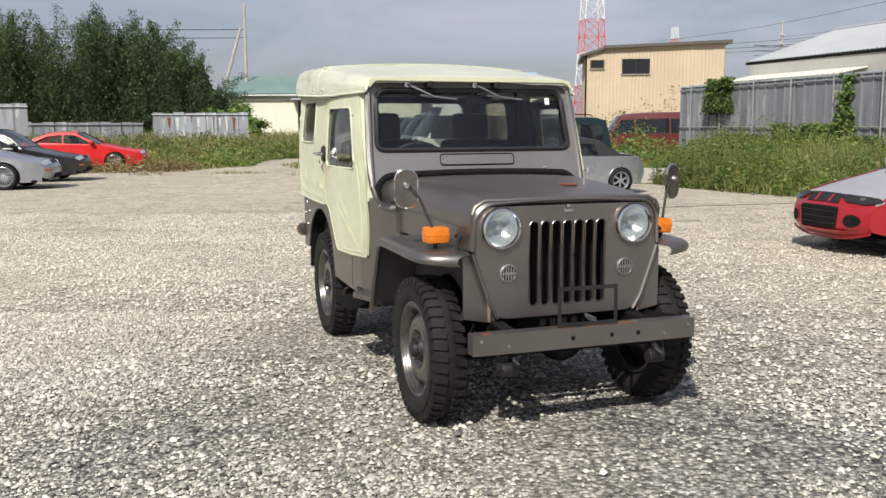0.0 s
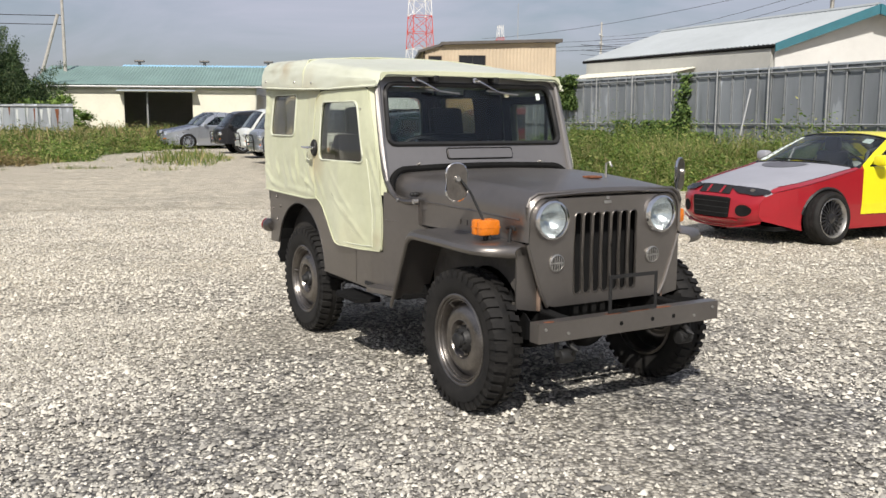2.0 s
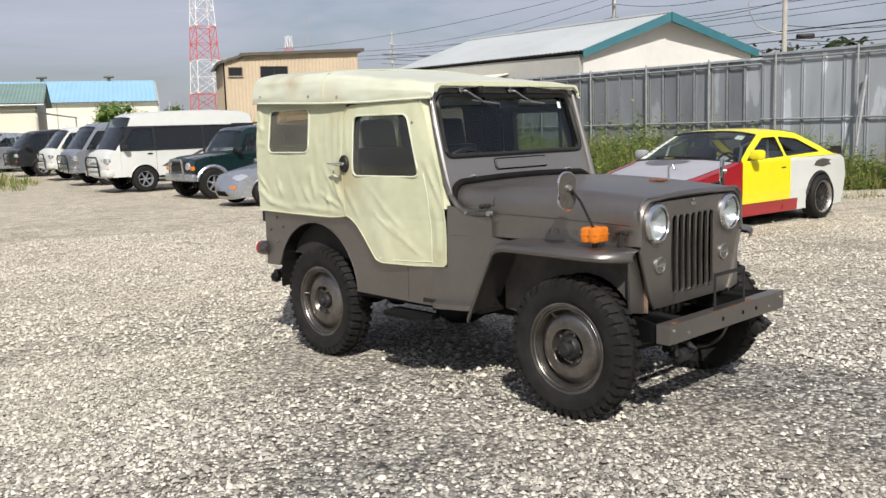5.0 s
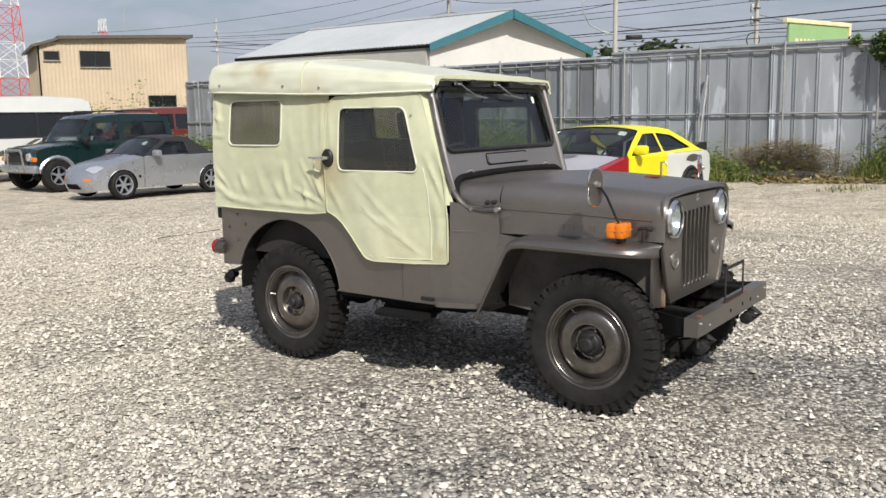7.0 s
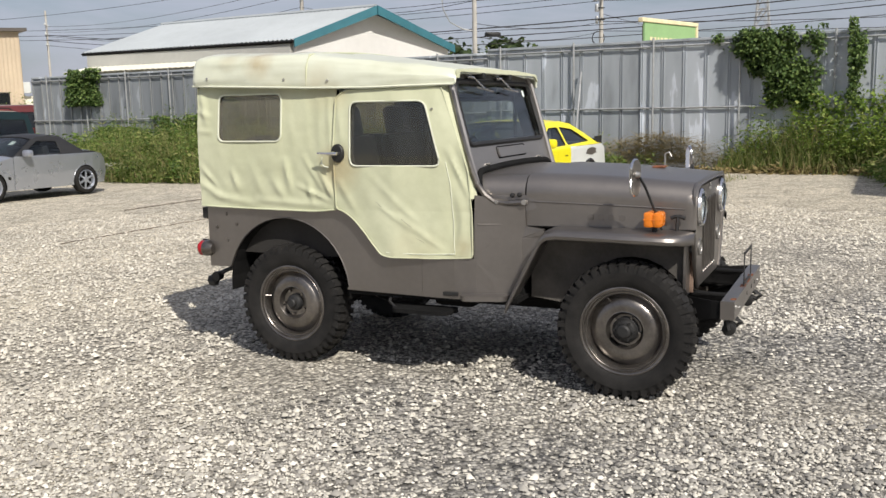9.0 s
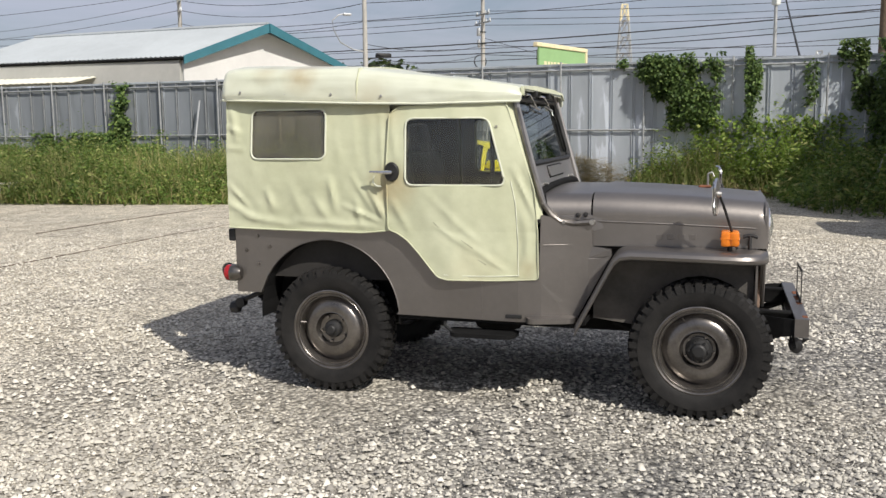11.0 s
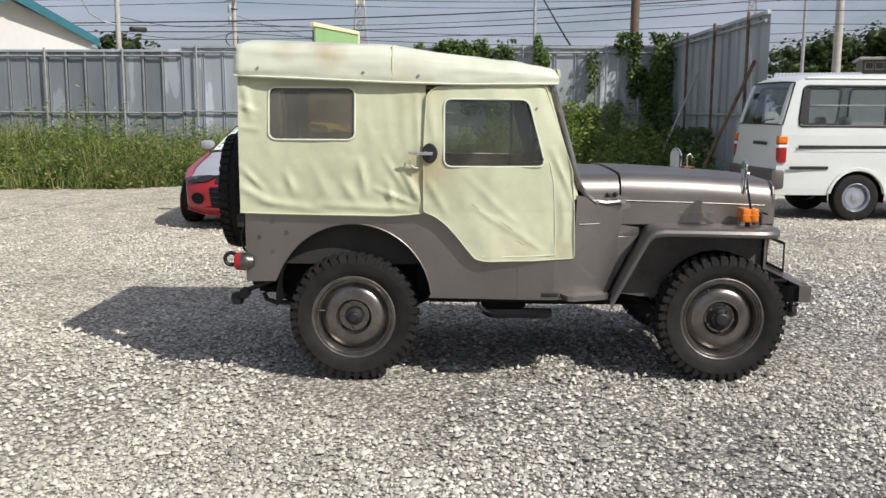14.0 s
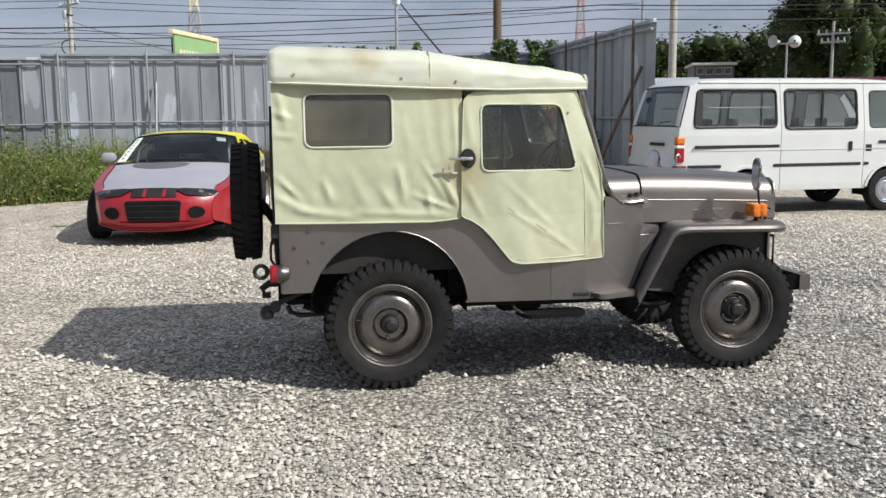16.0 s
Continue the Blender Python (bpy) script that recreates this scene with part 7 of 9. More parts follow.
def build_saloon(m, paint, label, name="saloon_car", roofline=0.0, long_roof=False, rim="silver", style="mesh"):
    top = [(x, z + (roofline if z > 0.9 else 0.0), b) for x, z, b in COUPE_TOP]
    wins = COUPE["windows"]
    if long_roof:
        top = top[:13] + [(-2.4, 1.24, 0.04), (-3.1, 1.20, 0.04), (-3.42, 1.0, 0.04), (-3.46, 0.90, 0.04), (-3.50, 0.86, 0.04), (-3.51, 0.80, 0.05)] + top[19:]
        top = [(x, z + (0.24 if z > 1.0 else 0.08 if z > 0.5 else 0), b) for x, z, b in top]
        wins = [[(-0.72, 1.0), (-1.6, 1.0), (-1.6, 1.36), (-1.24, 1.36)], [(-1.66, 1.0), (-2.5, 1.0), (-2.5, 1.38), (-1.66, 1.38)], [(-2.56, 1.0), (-3.3, 1.02), (-3.0, 1.36), (-2.56, 1.38)]]
    spec = dict(COUPE)
    spec.update(top=top, windows=wins, belt=0.88 + (0.08 if long_roof else 0),
                sides=[("front_fender", paint, (-0.45, None, None, None)), ("door", paint, (-1.72, -0.455, None, None)), ("rear_quarter", paint, (None, -1.725, None, None))],
                strips=[("front_bumper", 0, 4, paint), ("hood", 4, 8, paint), ("windscreen", 8, 10, "glass"), ("roof", 10, 13, paint), ("rear_window", 13, 15, "dark_glass"), ("trunk_lid", 15, 18, paint), ("rear_bumper", 18, len(top) - 1, paint)],
                rim_mat=rim, face_mat=rim, lip=0.01, lip_mat=paint, style=style, glass="glass")
    c, half, skin, patch = car(name, m, label, spec)
    for s in (-1, 1):
        patch("headlight", [(s * 0.42, 2.55), (s * 0.90, 2.5), (s * 0.95, 3.35), (s * 0.48, 3.2)], "lamp_glass", 0.004, 0.01, "", 0.1, 0.06)
        patch("indicator", [(s * 0.70, 1.5), (s * 0.96, 1.5), (s * 0.96, 1.8), (s * 0.70, 1.8)], "amber", 0.004, 0.006)
        part("side_skirt", box(-2.15, -0.38, min(s * 0.82, s * 0.86), max(s * 0.82, s * 0.86), 0.15, 0.24, 0.02), paint, c)
    patch("bumper_mouth", [(-0.52, 0.5), (0.52, 0.5), (0.46, 1.3), (-0.46, 1.3)], "dark", 0.003, 0.004, "", 0.12, 0.08)
    patch("grille", [(-0.34, 2.5), (0.34, 2.5), (0.32, 3.0), (-0.32, 3.0)], "black", 0.003, 0.004, "", 0.12, 0.05)
    side_mirror(c, half, -0.72, 0.92 + (0.08 if long_roof else 0), paint)
    return c


build_yellow_coupe()
build_white_van()
build_roadster()
build_green_suv()
build_people_carrier(pose(-0.5, 26.85, 0, 0, 0, -163), "white", "white four-wheel-drive van with dark windows and bull bar", 0.17, pillar="black_paint")
build_people_carrier(pose(-1.2, 31.6, 0, 0, 0, -163), "silver", "silver van with dented front, parked in the row")
build_people_carrier(pose(-1.9, 36.6, 0, 0, 0, -163), "white", "plain white van parked in the row", -0.05, "glass")
build_people_carrier(pose(-3.2, 41.5, 0, 0, 0, -163), "black_paint", "dark van at the end of the row with bull bar", -0.1)
build_saloon(pose(-6.2, 47.9, 0, 0, 0, -163) @ Matrix.Scale(1.17, 4), "silver", "silver estate car beyond the weeds", "estate_car", 0.0, True)
build_saloon(pose(-6.9, 51.6, 0, 0, 0, -163) @ Matrix.Scale(1.2, 4), "blue_paint", "dark blue estate car beyond the weeds", "estate_car", 0.0, True)
build_saloon(pose(-11.73, 30.97, 0, 0, 0, 12), "bright_red", "bright red sports car parked by the weeds", "sports_car", rim="steel")
build_saloon(pose(-10.73, 21.76, 0, 0, 0, 9), "silver", "silver sports saloon with mesh wheels", "sports_car", 0.08)
build_saloon(pose(-11.32, 25.04, 0, 0, 0, 9), "black_paint", "black saloon with amber corner lamps", "saloon_car", 0.1)
build_saloon(pose(-13.34, 27.91, 0, 0, 0, 10), "white", "white saloon in the parked row", "saloon_car", 0.12)
build_people_carrier(pose(6.7, 38.2, 0, 0, 0, 178), "dark_red", "dark red van half hidden by weeds")

# ---- buildings ----


def corrugated(p00, p10, p01, p11, n, amp, bm=None):
    """A ribbed sheet between four corners: n ribs from p00 to p10, running towards p01."""
    p00, p10, p01, p11 = (Vector(p) for p in (p00, p10, p01, p11))
    up = (p10 - p00).cross(p01 - p00).normalized()
    if up.z < -0.01:
        up = -up
    rows = [[], []]
    for k in range(2 * n + 1):
        u = k / (2 * n)
        off = up * (amp if k % 2 else 0)
        rows[0].append(p00.lerp(p10, u) + off)
        rows[1].append(p01.lerp(p11, u) + off)
    return loft(rows, bm=bm)


def wall(p, q, z0, z1, t=0.15, openings=()):
    """A wall from p to q with real openings (u0, u1, v0, v1) in metres along it and up."""
    p, q = Vector(p), Vector(q)
    d = (q - p).normalized()
    n = Vector((-d.y, d.x))
    outer = [(0, z0), ((q - p).length, z0), ((q - p).length, z1), (0, z1)]
    holes = [[(a, c), (b, c), (b, e), (a, e)] for a, b, c, e in openings]
    return plate(outer, holes, lambda u, v, w: (p.x + d.x * u + n.x * w, p.y + d.y * u + n.y * w, v), t)


def build_barn():
    A, B, F = Vector((16.05, 30.45)), Vector((24.1, 30.2)), Vector((12.4, 40.8))
    C = B + (F - A)
    R, Rf = Vector((19.62, 29.9, 5.51)), Vector((16.2, 40.9, 5.51))
    b = thing("barn", Matrix(), "low farm shed with pale ribbed roof, white gable and teal trim", "building")
    i = lambda p, k=0.3: p + (((A + C) / 2) - p).normalized() * k
    part("side_wall", wall(i(A), i(F), 0, 4.15), "grey_wall", b, "grey ribbed side wall")
    part("back_wall", wall(i(F), i(C), 0, 4.15), "grey_wall", b)
    part("side_wall", wall(i(C), i(B), 0, 4.15), "grey_wall", b)
    a2, b2 = i(A), i(B)
    mid = Vector((R.x, (a2.y + b2.y) / 2))
    gab = bmesh.new()
    g = [gab.verts.new(p) for p in ((a2.x, a2.y, 0), (b2.x, b2.y, 0), (b2.x, b2.y, 4.12), (mid.x, mid.y, 5.40), (a2.x, a2.y, 4.12))]
    gab.faces.new(g)
    part("gable_wall", thicken(gab, 0.12), "white_wall", b, "white gable wall")
    ribs = corrugated((a2.x, a2.y - 0.03, 3.6), (b2.x, b2.y - 0.03, 3.6), (a2.x, a2.y - 0.03, 4.1), (b2.x, b2.y - 0.03, 4.1), 40, 0.02)
    part("gable_band", ribs, "white_wall", b)
    for e0, e1 in ((A, F), (B, C)):
        part("roof_slope", thicken(corrugated((e0.x, e0.y, 4.16), (e1.x, e1.y, 4.16), R, Rf, 52, 0.05), 0.02), "grey_roof", b, "pale ribbed sheet roof")
    part("ridge_cap", tube([R + Vector((0, 0, 0.04)), Rf + Vector((0, 0, 0.04))], 0.09, 6), "grey_roof", b)
    for e in (A, B):
        top, low = R + Vector((0, -0.05, 0.05)), Vector((e.x, e.y - 0.05, 4.20))
        d = (low - top)
        bm = bmesh.new()
        vs = [bm.verts.new(p) for p in (top, low, low - Vector((0, 0, 0.30)), top - Vector((0, 0, 0.34)))]
        bm.faces.new(vs)
        part("barge_board", thicken(bm, 0.08), "teal_trim", b, "teal barge board")
    part("eave_board", tube([(A.x, A.y, 4.10), (F.x, F.y, 4.10)], 0.06, 4), "dark", b)
    # lean-to roof strip on the long side
    n = Vector((-(F - A).normalized().y, (F - A).normalized().x))
    s0, s1 = A.lerp(F, 0.35), A.lerp(F, 0.97)
    n = n if n.x < 0 else -n
    part("lean_to_roof", thicken(corrugated((s0.x, s0.y, 3.55), (s1.x, s1.y, 3.55), (s0.x + n.x * 1.4, s0.y + n.y * 1.4, 3.28), (s1.x + n.x * 1.4, s1.y + n.y * 1.4, 3.28), 24, 0.03), 0.02), "cream_wall", b, "pale lean-to roof")


def window(parent, p, q, u0, u1, z0, z1, frame_mat="black", bars=2):
    p, q = Vector(p), Vector(q)
    d = (q - p).normalized()
    at = Matrix.Translation((p.x, p.y, 0)) @ Matrix.Rotation(math.atan2(d.y, d.x), 4, "Z")
    w = part("window", box(u0, u1, -0.03, 0.03, z0, z1, 0, m=at), "dark_glass", parent, "dark window")
    fr = bmesh.new()
    for a, b_, c, e in ((u0 - 0.06, u1 + 0.06, z0 - 0.06, z0), (u0 - 0.06, u1 + 0.06, z1, z1 + 0.06), (u0 - 0.06, u0, z0, z1), (u1, u1 + 0.06, z0, z1)):
        box(a, b_, -0.07, 0.02, c, e, 0, fr, at)
    for k in range(1, bars):
        u = u0 + (u1 - u0) * k / bars
        box(u - 0.03, u + 0.03, -0.05, 0.02, z0, z1, 0, fr, at)
    part("window_frame", fr, frame_mat, w)
    part("window_sill", box(u0 - 0.1, u1 + 0.1, -0.12, 0.0, z0 - 0.1, z0 - 0.06, 0, m=at), "concrete", w)


def build_tan_house():
    p, q = Vector((8.31, 63.14)), Vector((17.42, 62.22))
    d = (q - p).normalized()
    n = Vector((-d.y, d.x))
    h = thing("tan_building", Matrix(), "two-storey tan ribbed-clad building with a flat-pitched roof", "building")
    r, s = q + n * 8, p + n * 8
    for a, b in ((p, q), (q, r), (r, s), (s, p)):
        wm = part("wall", wall(a, b, 0, 6.45, 0.15), "tan_wall", h, "tan clad wall")
        L = (b - a).length
        dd = (b - a).normalized()
        nn = Vector((dd.y, -dd.x)) * 0.012
        part("cladding", corrugated((a.x + nn.x, a.y + nn.y, 0), (b.x + nn.x, b.y + nn.y, 0), (a.x + nn.x, a.y + nn.y, 6.45), (b.x + nn.x, b.y + nn.y, 6.45), int(L / 0.24), 0.035), "tan_wall", wm)
    o = p + n * -0.4 + d * 1.15
    o2 = q + n * -0.4 + d * 0.4
    o3, o4 = r + n * 0.4 + d * 0.4, s + n * 0.4 + d * 1.15
    bm = bmesh.new()
    bm.faces.new([bm.verts.new(v) for v in ((o.x, o.y, 6.80), (o2.x, o2.y, 7.08), (o3.x, o3.y, 7.08), (o4.x, o4.y, 6.80))])
    part("roof", thicken(bm, 0.2), "dash_grey", h, "dark thin roof")
    g = plate([(0, 6.42), (9.15, 6.42), (9.15, 6.95), (1.2, 6.68), (1.2, 6.42)], (), lambda u, v, w: (p.x + d.x * u + n.x * w, p.y + d.y * u + n.y * w, v), 0.12)
    part("gable_strip", g, "tan_wall", h)
    l0 = p + d * -0.35 + n * -0.3
    l1, l2, l3 = p + d * 1.45 + n * -0.3, p + d * 1.45 + n * 8.3, p + d * -0.35 + n * 8.3
    bm = bmesh.new()
    bm.faces.new([bm.verts.new(v) for v in ((l0.x, l0.y, 6.08), (l1.x, l1.y, 6.62), (l2.x, l2.y, 6.62), (l3.x, l3.y, 6.08))])
    part("side_roof", thicken(bm, 0.16), "dash_grey", h, "small lower roof")
    pp, qq = p - n * 0.04, q - n * 0.04
    window(h, pp, qq, 2.47, 4.19, 4.96, 5.86)
    window(h, pp, qq, 0.34, 1.16, 5.34, 5.82, "wood", 1)
    window(h, pp, qq, 6.55, 8.24, 2.39, 3.04)
    part("downpipe", cyl((p.x - n.x * 0.1, p.y - n.y * 0.1, 0), (p.x - n.x * 0.1, p.y - n.y * 0.1, 6.3), 0.05, seg=8), "dark", h)
    part("annex_wall", wall(q + d * 0.02 + n * 2, q + d * 1.9 + n * 2, 0, 2.9), "cream_wall", h)
    part("air_conditioner", box(-0.4, 0.4, -0.3, 0, 3.1, 3.8, 0.03, m=Matrix.Translation((q.x + 0.6, q.y + 1.8, 0))), "white", h)


def build_warehouse():
    a, b = Vector((-20.4, 76.2)), Vector((-3.5, 75.4))
    d = (b - a).normalized()
    n = Vector((-d.y, d.x))
    L = (b - a).length
    w = thing("warehouse", Matrix(), "cream warehouse with teal tiled roof and open bay", "building")
    part("front_wall", wall(a, b, 0, 4.1, 0.2, [(6.6, 11.9, 0.02, 3.6)]), "cream_wall", w, "cream front wall with an open bay")
    part("back_wall", wall(a + n * 11, b + n * 11, 0, 4.1, 0.2), "grey_wall", w)
    for p in (a, b):
        g = p + n * 11
        bm = bmesh.new()
        m = p + n * 5.5
        bm.faces.new([bm.verts.new(v) for v in ((p.x, p.y, 0), (g.x, g.y, 0), (g.x, g.y, 4.1), (m.x, m.y, 5.75), (p.x, p.y, 4.1))])
        part("gable_wall", thicken(bm, 0.15), "grey_wall", w)
    e0, e1 = a - n * 0.5 - d * 0.4, b - n * 0.5 + d * 0.5
    r0, r1 = a + n * 5.5 - d * 0.4, b + n * 5.5 + d * 0.5
    f0, f1 = a + n * 11.5 - d * 0.4, b + n * 11.5 + d * 0.5
    part("roof_slope", thicken(corrugated((e0.x, e0.y, 4.12), (e1.x, e1.y, 4.12), (r0.x, r0.y, 5.85), (r1.x, r1.y, 5.85), 70, 0.06), 0.03), "teal_roof", w, "weathered teal ribbed roof")
    part("roof_slope", thicken(corrugated((f0.x, f0.y, 4.12), (f1.x, f1.y, 4.12), (r0.x, r0.y, 5.85), (r1.x, r1.y, 5.85), 70, 0.06), 0.03), "teal_roof", w)
    part("gutter", tube([(e0.x, e0.y, 4.02), (e1.x, e1.y, 4.02)], 0.08, 6), "pipe", w)
    aw0, aw1 = a + d * 6.2 - n * 0.2, a + d * 12.2 - n * 0.2
    part("bay_awning", thicken(corrugated((aw0.x, aw0.y, 3.80), (aw1.x, aw1.y, 3.80), (aw0.x - n.x * 0.9, aw0.y - n.y * 0.9, 3.62), (aw1.x - n.x * 0.9, aw1.y - n.y * 0.9, 3.62), 24, 0.04), 0.02), "grey_roof", w)
    for u in (8.4,):
        pt = a + d * u
        part("bay_post", cyl((pt.x, pt.y, 0), (pt.x, pt.y, 3.7), 0.08, seg=8), "pipe", w)
    # lean-to at the end
    c0, c1 = b + d * 0.1 + n * 1.0, b + d * 2.6 + n * 1.0
    part("lean_to_roof", thicken(corrugated((c0.x, c0.y, 3.5), (c1.x, c1.y, 3.1), (c0.x + n.x * 6, c0.y + n.y * 6, 3.5), (c1.x + n.x * 6, c1.y + n.y * 6, 3.1), 12, 0.04), 0.03), "pipe", w)
    part("lean_to_post", cyl((c1.x, c1.y, 0), (c1.x, c1.y, 3.1), 0.06, seg=8), "pipe", w)


def build_blue_hall():
    a, b = Vector((-22.0, 112.2)), Vector((8.6, 110.0))
    h = thing("factory_hall", Matrix(), "long hall with light blue roof behind the yard", "building")
    d = (b - a).normalized()
    n = Vector((-d.y, d.x))
    part("front_wall", wall(a, b, 0, 5.4, 0.2), "cream_wall", h, "cream wall")
    for k in range(1, 9):
        pt = a + d * (k * 4.0) - n * 0.06
        part("wall_joint", box(-0.04, 0.04, -0.04, 0.04, 0, 5.3, m=Matrix.Translation((pt.x, pt.y, 0))), "grey_wall", h)
    r0, r1 = a + n * 9, b + n * 9
    e0, e1 = a - n * 0.6, b - n * 0.6
    part("roof_slope", thicken(corrugated((e0.x, e0.y, 5.4), (e1.x, e1.y, 5.4), (r0.x, r0.y, 8.22), (r1.x, r1.y, 8.22), 60, 0.05), 0.05), "blue_roof", h, "light blue sheet roof")
    g = b + n * 18
    bm = bmesh.new()
    bm.faces.new([bm.verts.new(v) for v in ((b.x, b.y, 0), (g.x, g.y, 0), (g.x, g.y, 5.4), (r1.x, r1.y, 8.17), (b.x, b.y, 5.4))])
    part("gable_wall", thicken(bm, 0.2), "grey_wall", h, "grey gable wall")
    f0, f1 = a + n * 18.5, b + n * 18.5
    part("roof_slope", thicken(corrugated((f0.x, f0.y, 5.4), (f1.x, f1.y, 5.4), (r0.x, r0.y, 8.22), (r1.x, r1.y, 8.22), 60, 0.05), 0.05), "blue_roof", h)
    for k in (2, 10, 18, 25.5):
        pt = a + d * k + n * 9
        v = part("roof_vent", cyl((pt.x, pt.y, 8.15), (pt.x, pt.y, 8.65), 0.2, seg=10), "dash_grey", h)
        part("vent_cowl", box(-0.6, 0.6, -0.35, 0.35, 8.6, 8.86, 0.1, m=Matrix.Translation((pt.x, pt.y, 0))), "dash_grey", v)


build_barn()
build_tan_house()
build_warehouse()
build_blue_hall()


def build_small_house():
    h = thing("house", Matrix.Translation((54.0, -0.4, 0)) @ Matrix.Rotation(radians(-88), 4, "Z"), "small grey house with many windows before the wooded hill", "building")
    part("wall", box(-1.15, 1.25, 0, 4, 0, 4.5, 0), "dash_grey", h)
    part("roof", box(-1.35, 1.4, -0.3, 4.3, 4.5, 4.66, 0.03), "grey_wall", h, "thin pale flat roof")
    for k in range(4):
        w = part("window", box(-1.0 + k * 0.55, -0.58 + k * 0.55, -0.03, 0.03, 3.95, 4.35), "glass", h)
        part("window_frame", tube([(-1.0 + k * 0.55, -0.04, 3.95), (-0.58 + k * 0.55, -0.04, 3.95), (-0.58 + k * 0.55, -0.04, 4.35), (-1.0 + k * 0.55, -0.04, 4.35)], 0.03, 4, closed=True), "grey_wall", w)
    part("deck", box(1.25, 2.3, 0.2, 3.0, 0, 3.7, 0), "dash_grey", h)


build_small_house()
# low roofs seen over the van
rb = thing("shed", Matrix(), "long low shed with pale roof behind the van", "building")
part("wall", wall((36.0, 4.6), (36.0, -16.0), 0, 2.55), "grey_wall", rb)
part("roof", thicken(corrugated((35.5, 5.0, 2.55), (35.5, -16.5, 2.55), (39.5, 5.0, 3.1), (39.5, -16.5, 3.1), 60, 0.05), 0.04), "dark_red", rb, "dull red ribbed roof")
part("end_roof", thicken(corrugated((35.4, 5.2, 2.62), (35.4, 1.6, 2.62), (39.6, 5.2, 3.18), (39.6, 1.6, 3.18), 24, 0.018), 0.04), "grey_roof", rb)

# ---- fence scraps, kerb and pots at the far side ----


def old_fence(a, b, h, label):
    d = Vector(b) - Vector(a)
    n = max(2, int(d.length / 0.6))
    f = thing("old_fence", pose(a[0], a[1], 0, 2, 0, math.degrees(math.atan2(d.y, d.x))), label, "fence")
    w = d.length / n
    me = fence_panel(w, h)
    for k in range(n):
        part("panel", me, None, f, m=pose(k * w, 0, random.uniform(-0.05, 0.05), 0, random.uniform(-1.5, 1.5), 0))
    part("rail", cyl((0, -0.06, h - 0.12), (d.length, -0.06, h - 0.12), 0.03, seg=8), "pipe", f)
    return f


f_old = old_fence((-19.5, 56.9), (-13.8, 58.5), 2.35, "leaning rust-streaked sheet fence among weeds")
for k in range(11):
    u, top = 0.7 + 0.43 * k + random.uniform(-0.1, 0.1), random.uniform(1.95, 2.3)
    low, w = top - random.uniform(0.5, 1.6), random.uniform(0.04, 0.13)
    part("rust_streak", plate([(u - w, top), (u + w, top), (u + w * 0.6, (top + low) / 2), (u + w * 0.1, low), (u - w * 0.4, (top + low) / 2 - 0.1)], (), lambda a, b, c: (a, -0.006 - c, b), 0.004), "rust" if k % 3 == 1 else "white", f_old)
old_fence((-25.6, 52.2), (-19.8, 56.0), 1.75, "low grey sheet fence in the weeds")
old_fence((-26.0, 43.2), (-21.6, 45.1), 2.6, "grey sheet fence by the bamboo")
kerb = single("concrete_wall", box(3.2, 6.4, 23.0, 23.25, 0, 0.38, 0.02), "concrete", "low pale concrete wall at the grass edge", "wall", kind="structure")
POTS = []
for k in range(7):
    p = Vector((5.6 + 0.62 * k + random.uniform(-0.1, 0.1), 30.6 + random.uniform(-0.3, 0.3)))
    pot = thing("potted_plant", Matrix.Translation((p.x, p.y, 0)), "leafy shrub in a red plastic pot", "plant", "pots in front of the red van")
    part("pot", lathe([(0, 0), (0.14, 0), (0.19, 0.34), (0.20, 0.36), (0.17, 0.36), (0.16, 0.3), (0, 0.3)], 14), "terracotta", pot, smooth=True)
    POTS.append(pot)

# ---- poles, cables, towers, sign ----


def pole(x, y, h, r, label, arms=(), material="concrete", lean=0.0):
    p = thing("utility_pole", pose(x, y, 0, lean, 0, 60), label, "pole", "utility poles")
    part("shaft", cyl((0, 0, 0), (0, 0, h), r, r * 0.65, 12), material, p, smooth=True)
    for z, L in arms:
        arm = part("crossarm", box(-L / 2, L / 2, -0.05, 0.05, z - 0.05, z + 0.05, 0.01), "pipe", p)
        for k in (-0.45, -0.2, 0.2, 0.45):
            part("insulator", cyl((k * L, 0, z + 0.05), (k * L, 0, z + 0.22), 0.05, 0.035, 8), "white", arm, smooth=True)
    return p


pole(25.9, 9.35, 11.0, 0.17, "brown wooden utility pole behind the fence", material="wood")
cp = pole(29.2, 13.7, 5.9, 0.09, "slim grey pole with a small box on top", material="pipe")
part("top_box", box(-0.14, 0.14, -0.1, 0.1, 5.75, 6.05, 0.03), "white", cp)
hp = pole(45.33, 38.0, 13.5, 0.16, "concrete utility pole with crossarms and coiled cable", ((8.35, 2.4), (8.9, 2.0), (10.2, 2.2)))
part("cable_coil", tube([(0.05, 0.18 + 0.42 * math.cos(a * math.pi / 10), 5.85 + 0.42 * math.sin(a * math.pi / 10)) for a in range(20)], 0.035, 6, closed=True), "cable", hp)
for z, r in ((7.75, 0.13), (7.0, 0.10)):
    part("transformer", cyl((0.0, 0.30, z - 0.25), (0.0, 0.30, z + 0.25), r, seg=12, bevel=0.03), "pipe", hp, smooth=True)
    part("clamp", box(-0.17, 0.17, -0.17, 0.28, z - 0.03, z + 0.03, 0.01), "black", hp)
lp = pole(26.34, 31.04, 11.0, 0.13, "slim concrete pole with street lamp and splice box", ((8.9, 1.6),))
